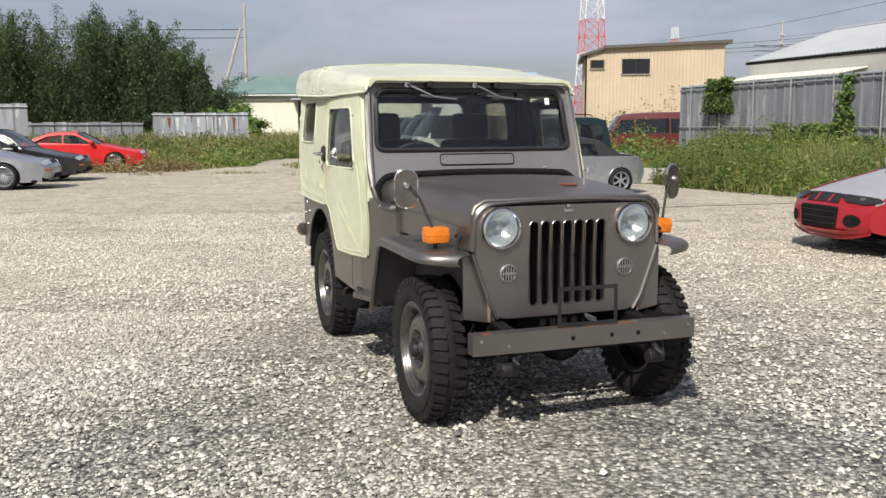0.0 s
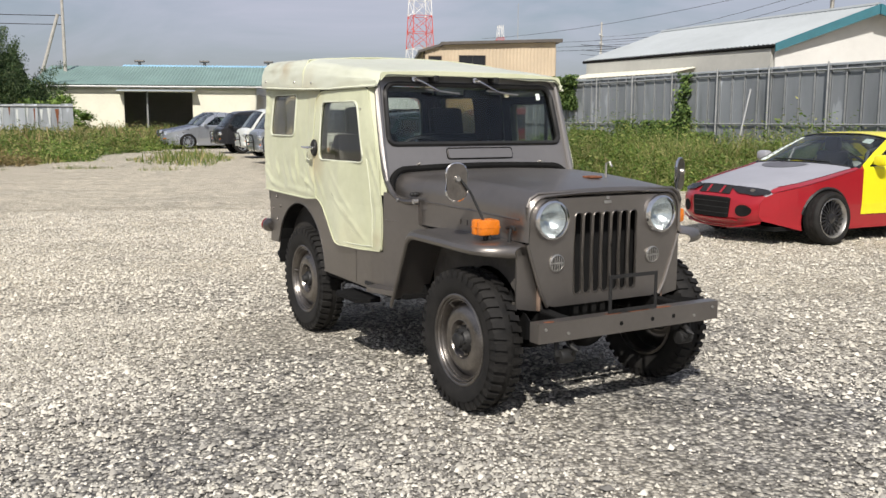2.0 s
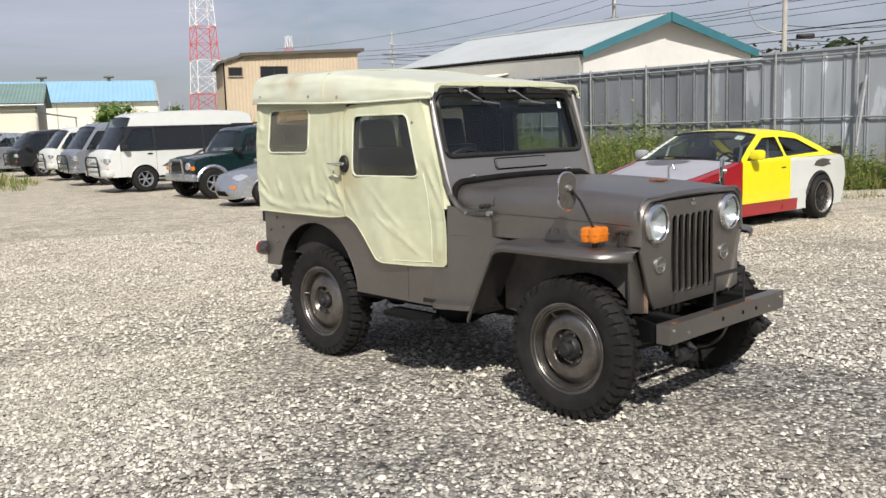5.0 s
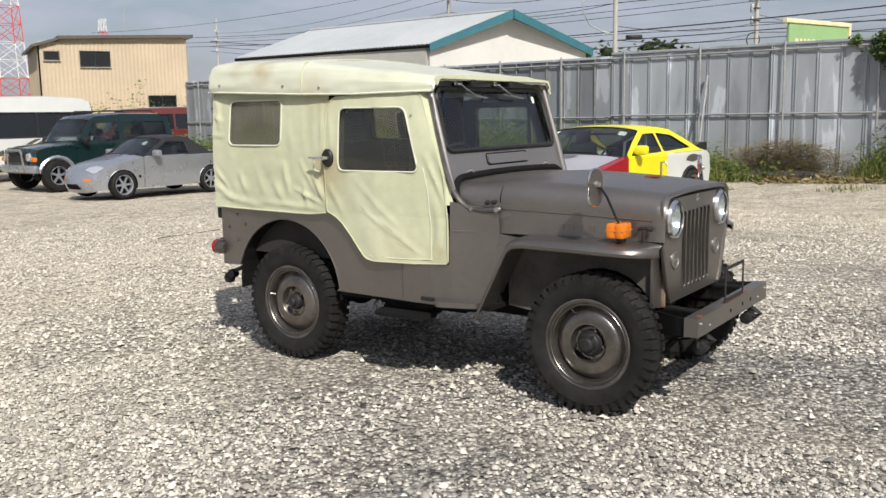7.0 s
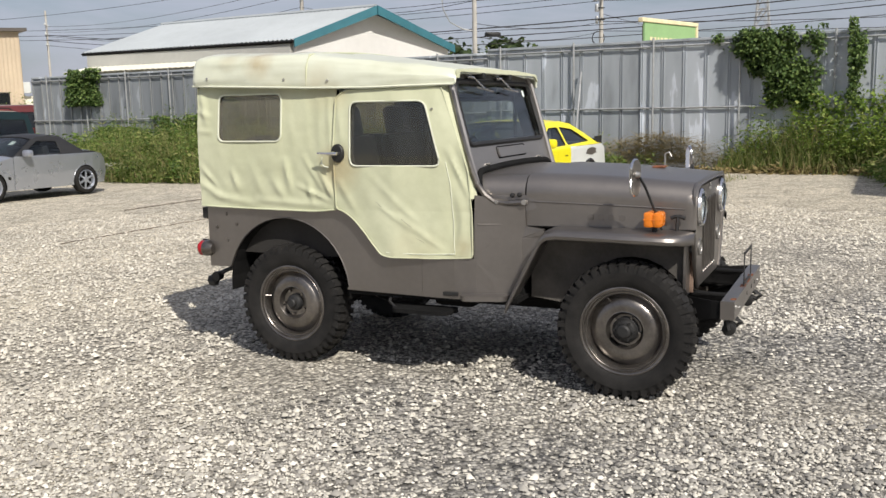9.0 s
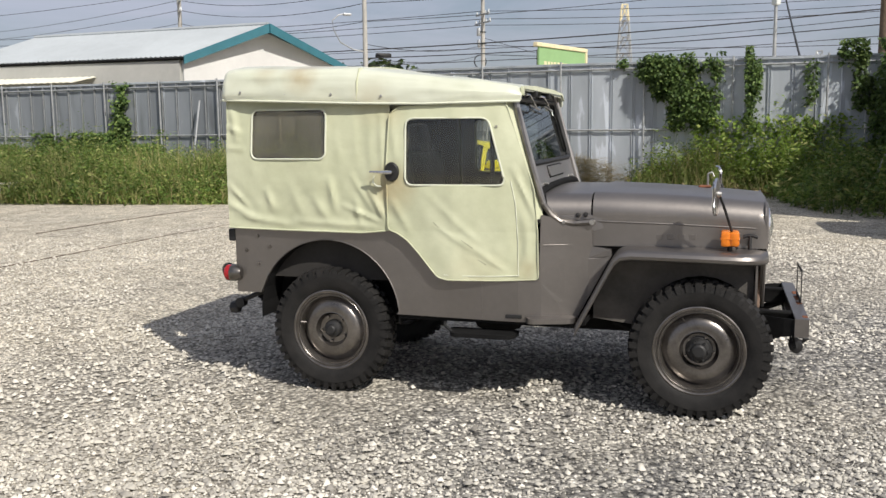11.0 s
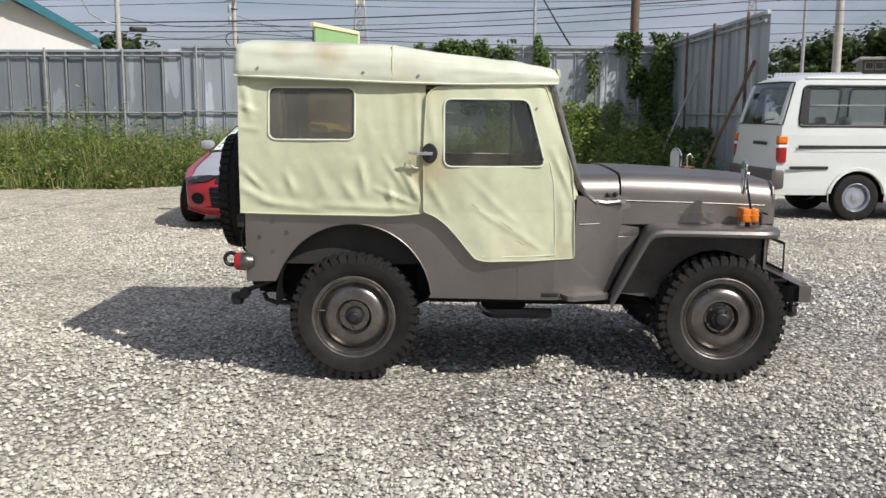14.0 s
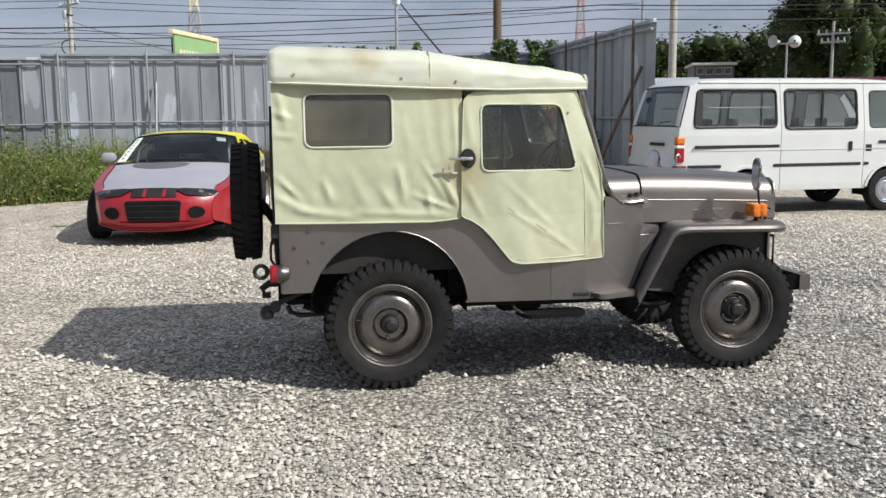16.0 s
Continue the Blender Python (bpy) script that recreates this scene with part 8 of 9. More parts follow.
part("lamp_arm", tube([(0, 0, 4.95), (0, 0.55, 5.05), (0, 1.15, 5.35), (0, 1.45, 5.9), (0, 1.5, 6.3), (0, 1.2, 6.55), (0, 0.9, 6.6)], 0.03, 6), "pipe", lp)
part("lamp_head", box(-0.09, 0.09, 0.62, 1.0, 6.53, 6.63, 0.03), "pipe", lp, smooth=True)
part("splice_box", box(-0.12, 0.12, -1.22, -0.48, 4.70, 4.92, 0.07), "black", lp, smooth=True)
pole(49.85, 2.3, 17.5, 0.25, "grey concrete utility pole beyond the fence end")
pole(49.6, 4.05, 13.0, 0.11, "slim grey pole beyond the fence end", material="pipe")
pole(30.9, 50.7, 11.5, 0.16, "far concrete pole with many crossarms", ((9.4, 2.0), (8.8, 1.8), (10.2, 1.4)))
pole(36.26, 106.9, 13.2, 0.15, "far concrete pole beyond the tan building", ((11.6, 2.6), (10.6, 2.0), (9.4, 1.6)))
pole(-18.95, 79.8, 12.0, 0.17, "grey concrete pole by the bamboo grove")
single("stay_pole", cyl((-22.2, 79.2, 0), (-19.3, 79.7, 9.9), 0.15, 0.13, 10), "concrete", "leaning stay pole propping the concrete pole", "pole", True)
pole(43.4, -5.1, 6.0, 0.10, "short pole with crossarms before the woods", ((5.4, 1.6), (5.0, 1.2)))
sp = pole(38.9, -2.2, 4.7, 0.07, "thin pole carrying two horn loudspeakers", material="pipe")
for s in (-1, 1):
    horn = part("loudspeaker", lathe([(0.05, 0), (0.08, 0.15), (0.27, 0.42), (0.28, 0.44)], 16, m=Matrix.Translation((s * 0.35, 0, 4.75)) @ Matrix.Rotation(radians(70 * s + 90), 4, "Z") @ Matrix.Rotation(radians(90), 4, "X")), "white", sp, smooth=True)
part("crossbar", cyl((-0.5, 0, 4.65), (0.5, 0, 4.65), 0.03, seg=8), "pipe", sp)


def cable(a, b, sag, r=0.015):
    a, b = Vector(a), Vector(b)
    pts = [a.lerp(b, k / 16) - Vector((0, 0, sag * (1 - (2 * k / 16 - 1) ** 2))) for k in range(17)]
    single("overhead_cable", tube(pts, r, 5), "cable", "black overhead cable strung between poles", "cable", True, group="overhead cables")


P1, P2, P3 = (30.9, 50.7), (26.34, 31.04), (45.33, 38.0)
for z0, z1, sag, r in ((5.05, 6.75, 0.25, 0.028), (4.68, 6.1, 0.3, 0.022), (4.35, 5.5, 0.2, 0.016), (4.95, 6.55, 0.45, 0.014)):
    cable((*P2, z0), (40.0, 6.2, z1), sag, r)
    cable((40.0, 6.2, z1), (44.0, -30, z1 + 0.5), 0.4, r)
    cable((*P2, z0), (20.5, 66.0, z0 + 2.0), 0.5, r * 0.8)
for z in (8.9, 8.3, 7.5):
    cable((*P1, z + 0.6), (*P2, z - 1.2), 0.5)
    cable((*P2, z - 1.2), (41.0, 4.0, z + 1.6), 0.6)
    cable((36.26, 106.9, z + 2.6), (*P1, z + 0.6), 0.7)
for z in (9.1, 8.6, 8.2):
    cable((*P3, z), (66.0, 4.0, z + 1.2), 0.5, 0.02)
    cable((*P3, z), (24.0, 110.0, z + 1.6), 0.9, 0.02)
for z in (6.9, 6.3):
    cable((*P3, z), (70.0, 0.0, z + 0.6), 0.7, 0.022)
    cable((*P3, z), (*P2, z - 1.6), 0.35, 0.016)
cable((*P3, 9.9), (16.0, 12.0, 12.6), 0.2, 0.014)
cable((*P3, 7.4), (52.0, 28.0, 4.6), 0.3)
cable((20.0, 10.0, 3.1), (60.0, 24.0, 14.0), 0.3, 0.03)
cable((18.0, 90.0, 9.5), (*P1, 10.0), 0.6)
for z in (9.2, 8.5):
    cable((-19.0, 79.8, z + 0.6), (-70.0, 66.0, z + 1.0), 0.5, 0.03)


def lattice(x, y, h, w0, w1, n, label, bands, tilt=20, r=0.09):
    """A tapered four-legged lattice tower, one storey of bracing after another."""
    t = thing("lattice_tower", pose(x, y, 0, 0, 0, tilt), label, "tower")
    for k in range(n):
        z0, z1 = h * k / n, h * (k + 1) / n
        a, b = w0 + (w1 - w0) * k / n, w0 + (w1 - w0) * (k + 1) / n
        c0 = [(-a, -a, z0), (a, -a, z0), (a, a, z0), (-a, a, z0)]
        c1 = [(-b, -b, z1), (b, -b, z1), (b, b, z1), (-b, b, z1)]
        for i in range(4):
            j2 = (i + 1) % 4
            part("leg", tube([c0[i], c1[i]], r, 4), bands(k), t)
            for e0, e1 in ((c1[i], c1[j2]), (c0[i], c1[j2]), (c0[j2], c1[i])):
                part("strut", tube([e0, e1], r * 0.6, 4), bands(k), t)
    return t


lattice(21.6, 158.7, 44, 2.45, 0.6, 16, "red and white banded steel lattice mast", lambda k: "tower_red" if k in (0, 1, 2, 5, 6, 11, 12) else "tower_white", 10, 0.075)
py = lattice(174, 92.6, 27, 2.6, 0.6, 8, "far grey pylon with yellow top", lambda k: "sign_frame" if k == 7 else "pipe", 35, 0.12)
for z, L in ((16, 6.5), (19.5, 5.5), (23, 4.5)):
    part("pylon_arm", tube([(-L, 0, z), (0, 0, z + 0.8), (L, 0, z)], 0.18, 4), "pipe", py)
lattice(244.0, 16.4, 34, 2.0, 0.6, 8, "far red and white pylon above the fence", lambda k: "tower_far" if k % 2 else "pipe", 15, 0.14)
lattice(200.0, 60.0, 17, 2.0, 0.6, 6, "far pale steel pylon", lambda k: "pipe", 15, 0.14)
lattice(31.5, 140, 16.0, 1.0, 0.35, 9, "thin far red and white aerial mast", lambda k: "tower_red" if k % 2 else "tower_white", 15, 0.035)
single("aerial", cyl((30.5, 125, 0), (30.5, 125, 17.5), 0.10, 0.04, 8), "pipe", "thin far aerial rod", "aerial", True)


def build_sign():
    a, b = Vector((22.9, 19.75)), Vector((26.4, 19.9))
    d = (b - a).normalized()
    s = thing("billboard", pose(a.x, a.y, 0, 0, 0, math.degrees(math.atan2(d.y, d.x))), "green roadside board with cream frame and faded lettering", "sign")
    L = (b - a).length
    part("board", box(0, L, -0.04, 0.04, 2.6, 4.28, 0.01), "sign_green", s, "faded green board")
    part("frame_top", box(-0.22, L + 0.12, -0.09, 0.09, 4.28, 4.42, 0.02), "sign_frame", s)
    part("frame_side", box(L, L + 0.12, -0.09, 0.09, 2.6, 4.28, 0.02), "sign_frame", s)
    for x in (0.3, L - 0.3):
        part("leg", box(x - 0.08, x + 0.08, 0.05, 0.2, 0, 4.2, 0.01), "wood", s)
    x = 0.35
    while x < L - 0.5:
        w = random.uniform(0.1, 0.26)
        part("lettering_bar", box(x, x + w, -0.048, -0.041, 3.60 + random.uniform(-0.05, 0.05), 3.80), "sign_frame", s)
        x += w + 0.1


build_sign()


# ---- thin black lines lying across the gravel ----
for run in ([(0.2, 12.72), (2.0, 13.36), (3.6, 13.95), (5.74, 14.56), (7.43, 14.97), (8.6, 15.5)], [(2.4, 15.75), (4.42, 16.49), (6.07, 17.0), (7.0, 17.4)]):
    pts = [(x, y, 0.006 + 0.002 * math.sin(3 * x)) for x, y in run]
    single("ground_rope", tube(pts, 0.006, 6), "wood", "thin dark rope lying across the gravel as a lot marker", "rope", True)

# ---- plants, gravel ----


def leaf_mat(name, stops, trans=0.35):
    """Leaves: colour by piece, part of the light passes through."""
    m = bpy.data.materials.new(name)
    m.use_nodes = True
    t = m.node_tree
    t.nodes.clear()
    out = t.nodes.new("ShaderNodeOutputMaterial")
    geo = t.nodes.new("ShaderNodeNewGeometry")
    ramp = t.nodes.new("ShaderNodeValToRGB")
    e = ramp.color_ramp.elements
    e[0].position, e[0].color = stops[0][0], (*stops[0][1], 1)
    e[1].position, e[1].color = stops[-1][0], (*stops[-1][1], 1)
    for p, c in stops[1:-1]:
        e.new(p).color = (*c, 1)
    t.links.new(geo.outputs["Random Per Island"], ramp.inputs["Fac"])
    co = t.nodes.new("ShaderNodeTexCoord")
    nz = t.nodes.new("ShaderNodeTexNoise")
    nz.inputs["Scale"].default_value = 0.35
    nz.inputs["Detail"].default_value = 3
    t.links.new(co.outputs["Object"], nz.inputs["Vector"])
    mr = t.nodes.new("ShaderNodeMapRange")
    mr.inputs["From Min"].default_value, mr.inputs["From Max"].default_value = 0.3, 0.7
    mr.inputs["To Min"].default_value, mr.inputs["To Max"].default_value = 0.7, 1.3
    t.links.new(nz.outputs["Fac"], mr.inputs["Value"])
    hs = t.nodes.new("ShaderNodeHueSaturation")
    t.links.new(mr.outputs["Result"], hs.inputs["Value"])
    t.links.new(ramp.outputs["Color"], hs.inputs["Color"])
    df = t.nodes.new("ShaderNodeBsdfPrincipled")
    df.inputs["Roughness"].default_value = 0.55
    df.inputs["Specular IOR Level"].default_value = 0.3
    tl = t.nodes.new("ShaderNodeBsdfTranslucent")
    for n in (df.inputs["Base Color"], tl.inputs["Color"]):
        t.links.new(hs.outputs["Color"], n)
    mix = t.nodes.new("ShaderNodeMixShader")
    mix.inputs[0].default_value = trans
    t.links.new(df.outputs[0], mix.inputs[1])
    t.links.new(tl.outputs[0], mix.inputs[2])
    t.links.new(mix.outputs[0], out.inputs["Surface"])
    return m


M["weed"] = leaf_mat("weed_leaves", ((0.0, (0.062, 0.110, 0.024)), (0.4, (0.132, 0.212, 0.044)), (0.75, (0.230, 0.305, 0.068)), (1.0, (0.42, 0.40, 0.16))), 0.4)
M["meadow"] = leaf_mat("meadow_grass", ((0.0, (0.085, 0.135, 0.032)), (0.45, (0.175, 0.225, 0.06)), (0.75, (0.30, 0.30, 0.11)), (1.0, (0.43, 0.35, 0.18))), 0.4)
M["dry"] = leaf_mat("dry_grass", ((0.0, (0.16, 0.14, 0.05)), (0.5, (0.28, 0.22, 0.10)), (1.0, (0.38, 0.30, 0.15))), 0.3)
M["vine"] = leaf_mat("vine_leaves", ((0.0, (0.075, 0.135, 0.032)), (0.6, (0.15, 0.24, 0.055)), (1.0, (0.28, 0.37, 0.10))), 0.3)
M["ivy"] = leaf_mat("ivy_leaves", ((0.0, (0.045, 0.082, 0.024)), (0.6, (0.095, 0.155, 0.042)), (1.0, (0.19, 0.26, 0.078))), 0.25)
M["bamboo"] = leaf_mat("bamboo_leaves", ((0.0, (0.024, 0.050, 0.022)), (0.5, (0.064, 0.108, 0.042)), (0.85, (0.125, 0.175, 0.070)), (1.0, (0.21, 0.25, 0.12))), 0.35)
M["wood_leaf"] = leaf_mat("hill_tree_leaves", ((0.0, (0.02, 0.036, 0.012)), (0.5, (0.042, 0.066, 0.021)), (0.85, (0.075, 0.105, 0.03)), (1.0, (0.13, 0.16, 0.05))), 0.25)
M["bright_weed"] = leaf_mat("bright_weed_leaves", ((0.0, (0.11, 0.18, 0.032)), (0.4, (0.20, 0.31, 0.055)), (0.75, (0.31, 0.42, 0.085)), (1.0, (0.45, 0.48, 0.16))), 0.45)
M["olive"] = leaf_mat("olive_leaves", ((0.0, (0.04, 0.05, 0.018)), (0.5, (0.085, 0.10, 0.035)), (1.0, (0.18, 0.19, 0.075))), 0.3)
RNG = np.random.default_rng(7)


def leaves(centres, size, aim=None, droop=0.0, aspect=2.6, jitter=0.35):
    """Four-cornered pointed leaves at the centres: two triangles folded along the middle."""
    n = len(centres)
    size = np.broadcast_to(size, (n,)) * RNG.uniform(1 - jitter, 1 + jitter, n)
    az = RNG.uniform(0, 2 * np.pi, n)
    el = RNG.uniform(-0.7, 0.6, n) - droop
    d = np.stack([np.cos(az) * np.cos(el), np.sin(az) * np.cos(el), np.sin(el)], 1)
    if aim is not None:
        d = d * 0.6 + aim
        d /= np.linalg.norm(d, axis=1, keepdims=True)
    s = np.cross(d, RNG.normal(size=(n, 3)) * 0.5 + (0, 0, 1))
    s /= np.linalg.norm(s, axis=1, keepdims=True) + 1e-9
    u = np.cross(s, d)
    L, W = size[:, None], size[:, None] / aspect
    v = np.stack([centres, centres + d * L * 0.45 + s * W * 0.5 + u * W * 0.12, centres + d * L - (0, 0, 1) * L * droop * 0.3, centres + d * L * 0.45 - s * W * 0.5 + u * W * 0.12], 1)
    base = np.arange(n)[:, None] * 4
    return v.reshape(-1, 3), np.concatenate([base + (0, 1, 2), base + (0, 2, 3)], 1).reshape(-1, 3)


def stems(p, tip, w):
    """Thin two-sided strips from p to tip."""
    n = len(p)
    az = RNG.uniform(0, np.pi, n)
    s = np.stack([np.cos(az), np.sin(az), np.zeros(n)], 1) * np.broadcast_to(w, (n,))[:, None]
    v = np.stack([p - s, p + s, tip], 1)
    return v.reshape(-1, 3), np.arange(3 * n).reshape(-1, 3)


def merge(pieces):
    vs, fs, o = [], [], 0
    for v, f in pieces:
        vs.append(v)
        fs.append(f + o)
        o += len(v)
    return np.concatenate(vs), np.concatenate(fs)


def inside(poly, pts):
    x, y = pts[:, 0], pts[:, 1]
    ok = np.zeros(len(pts), bool)
    for (x0, y0), (x1, y1) in zip(poly, poly[1:] + poly[:1]):
        hit = ((y0 > y) != (y1 > y)) & (x < (x1 - x0) * (y - y0) / (y1 - y0 + 1e-12) + x0)
        ok ^= hit
    return ok


def scatter(poly, per_m2):
    p = np.array(poly)
    lo, hi = p.min(0), p.max(0)
    n = int((hi - lo).prod() * per_m2)
    pts = RNG.uniform(lo, hi, (n, 2))
    pts = pts[inside(poly, pts)]
    # no plants where the cut brush lies
    u, w = (pts[:, 0] - 14.3) * 0.303 - (pts[:, 1] - 13.7) * 0.953, (pts[:, 0] - 14.3) * 0.953 + (pts[:, 1] - 13.7) * 0.303
    return pts[(u / 1.75) ** 2 + (w / 0.95) ** 2 > 1]


def edge_distance(poly, pts):
    best = np.full(len(pts), 1e9)
    for (x0, y0), (x1, y1) in zip(poly, poly[1:] + poly[:1]):
        a, d = np.array((x0, y0)), np.array((x1 - x0, y1 - y0))
        t = np.clip(((pts - a) @ d) / (d @ d), 0, 1)
        best = np.minimum(best, np.linalg.norm(pts - a - t[:, None] * d, axis=1))
    return best


def weed_bed(name, poly, per_m2, height, label, material="weed", leaf=0.10, per_plant=14, ramp=1.2, floor=0.35, spread=0.13):
    """Upright weeds: a leaning stem with leaves all the way up; lower towards the edge of the bed."""
    pts = scatter(poly, per_m2)
    k = np.clip(edge_distance(poly, pts) / ramp, 0, 1)
    clump = np.array([noise.noise((x * 0.55, y * 0.55, 4.0)) for x, y in pts])
    clump = clump + 0.6 * np.array([noise.noise((x * 1.7, y * 1.7, 9.0)) for x, y in pts])
    h = height * (floor + (1 - floor) * k) * (1 + 0.6 * clump) * np.where(RNG.random(len(pts)) < 0.10, RNG.uniform(1.1, 1.32, len(pts)), RNG.uniform(0.45, 1.12, len(pts)))
    base = np.c_[pts, np.zeros(len(pts))]
    tip = base + np.c_[RNG.normal(0, 0.12, (len(pts), 2)) * h[:, None], h]
    rows = [stems(base, tip, 0.010)]
    f = RNG.uniform(0.08, 1.0, (len(pts), per_plant))
    c = base[:, None] + (tip - base)[:, None] * f[..., None]
    c = c + RNG.normal(0, 1, c.shape) * (spread * 0.5, spread * 0.5, 0.02)
    c[..., 2] = np.maximum(c[..., 2], 0.01)
    rows.append(leaves(c.reshape(-1, 3), leaf))
    v, fc = merge(rows)
    return single(name, cloud(name, v, fc, material), None, label, "plants", kind="stuff")


def blades(name, poly, per_m2, height, label, material="weed", width=0.011, ramp=1.2):
    """Upright grass: tapering blades that bend over at the tip."""
    pts = scatter(poly, per_m2)
    k = np.clip(edge_distance(poly, pts) / ramp, 0, 1)
    clump = np.array([noise.noise((x * 0.8, y * 0.8, 14.0)) for x, y in pts])
    h = height * (0.3 + 0.7 * k) * (1 + 0.7 * clump) * RNG.uniform(0.4, 1.25, len(pts))
    n = len(pts)
    base = np.c_[pts, np.zeros(n)]
    lean = RNG.normal(0, 0.28, (n, 2)) * h[:, None]
    midp = base + np.c_[lean * 0.45, h * 0.62]
    tip = base + np.c_[lean * 1.25, h]
    az = RNG.uniform(0, np.pi, n)
    s = np.c_[np.cos(az), np.sin(az), np.zeros(n)] * width * RNG.uniform(0.6, 1.4, n)[:, None]
    v = np.stack([base - s, base + s, midp + s * 0.8, midp - s * 0.8, tip], 1).reshape(-1, 3)
    o = np.arange(n)[:, None] * 5
    f = np.concatenate([o + (0, 1, 2), o + (0, 2, 3), o + (3, 2, 4)], 1).reshape(-1, 3)
    return single(name, cloud(name, v, f, material), None, label, "grass", kind="stuff")


STRIP = [(17.0, 7.6), (15.7, 8.3), (14.7, 11.4), (13.2, 13.4), (9.8, 14.7), (8.1, 15.7), (7.0, 18.0), (6.0, 20.0), (5.0, 22.0), (4.6, 23.6), (5.4, 27.0), (7.0, 31.5), (8.4, 35.2), (13.6, 18.3), (15.3, 12.8)]
weed_bed("tall_weeds", STRIP, 34, 1.2, "tall green weeds along the foot of the sheet fence", leaf=0.09, per_plant=26, ramp=2.0)
weed_bed("fence_grass", STRIP, 30, 0.42, "tangled low grass at the edge of the gravel", leaf=0.12, per_plant=7, ramp=0.8, spread=0.2)
blades("tall_grass", STRIP, 420, 0.85, "tall yellow-green grass in front of the sheet fence", "meadow", ramp=1.6)
CORNER_BED = [(17.0, 7.0), (16.2, 8.7), (14.4, 8.9), (13.0, 8.0), (11.6, 7.1), (10.7, 5.7), (10.2, 4.75), (13.6, 5.9)]
weed_bed("bright_weeds", [(17.0, 8.0), (15.3, 8.5), (14.9, 10.8), (14.9, 12.1), (15.75, 12.0)], 60, 1.9, "tall bright green weeds against the creeper", "bright_weed", leaf=0.10, per_plant=34, ramp=0.9, spread=0.16)
weed_bed("corner_weeds", CORNER_BED, 50, 1.05, "weeds crowding the corner of the fence", leaf=0.12, per_plant=14, ramp=0.7)
FIELD = [(-42, 34), (-16, 33.5), (-12, 35.5), (-9.6, 30.3), (-8.4, 31.5), (-8.8, 38), (-7.2, 47), (-4.6, 49), (-4.2, 57), (-2.5, 62), (2, 74), (-45, 74)]
weed_bed("field_weeds", FIELD, 5, 0.95, "overgrown field of mixed green weeds", "meadow", leaf=0.19, per_plant=8, ramp=4.0, floor=0.3, spread=0.4)
weed_bed("field_edge_weeds", [(-14.0, 33.8), (-10.6, 33.0), (-9.6, 30.6), (-7.6, 32.5), (-8.4, 38), (-6.8, 46), (-4.4, 48), (-5, 52), (-16, 42)], 22, 0.7, "weeds at the edge of the field", leaf=0.135, per_plant=12, ramp=1.5, spread=0.3)
blades("field_grass", FIELD, 18, 0.85, "long pale grass over the field", "meadow", 0.045, 3.0)
blades("dry_field_grass", FIELD, 14, 0.75, "dead yellow grass among the field weeds", "dry", 0.035, 2.0)
weed_bed("back_weeds", [(-3.5, 44), (8, 38.5), (9.5, 36.8), (9, 64), (-2, 70), (-4, 60)], 8, 1.3, "weeds behind the parked row", leaf=0.20, per_plant=13, ramp=2.0, spread=0.4)
blades("dry_grass", [(-3.4, 29.0), (-5.6, 30.6), (-6.8, 34.0), (-4.6, 39.0), (-2.9, 35)], 24, 0.40, "sparse yellow grass before the parked vans", "meadow", 0.02, 1.0)
weed_bed("brown_weeds", [(-13.6, 29.4), (-11.6, 28.6), (-9.6, 28.9), (-8.6, 30.2), (-9.6, 31.4), (-10.4, 30.2), (-12.6, 30.0)], 26, 0.55, "browning weeds in front of the red car", "dry", leaf=0.12, per_plant=16, ramp=0.6, spread=0.25)
weed_bed("dry_edge_grass", [(17.0, 7.4), (15.2, 8.0), (14.0, 11.5), (12.6, 13.0), (13.4, 13.6), (14.9, 11.6), (15.9, 8.5)], 70, 0.16, "dry trampled grass at the edge of the gravel", "dry", leaf=0.14, per_plant=6, ramp=0.4, spread=0.16)
for k, (x, y, r) in enumerate(((-9.5, 27.5, 0.7), (-7.0, 28.3, 0.8), (-4.6, 27.2, 0.6), (-12.8, 27.5, 1.0), (12.4, 10.9, 0.8), (10.8, 12.6, 0.6), (-6.2, 41.0, 1.2))):
    blades("dry_tuft", [(x + r * math.cos(a) * (1 + 0.3 * math.sin(2 * a + k)), y + 0.5 * r * math.sin(a)) for a in (0.3, 1.2, 2.1, 3.0, 4.0, 5.0, 5.8)], 130, 0.22, "small yellow-green tuft in the gravel", "meadow", 0.008, 0.4)


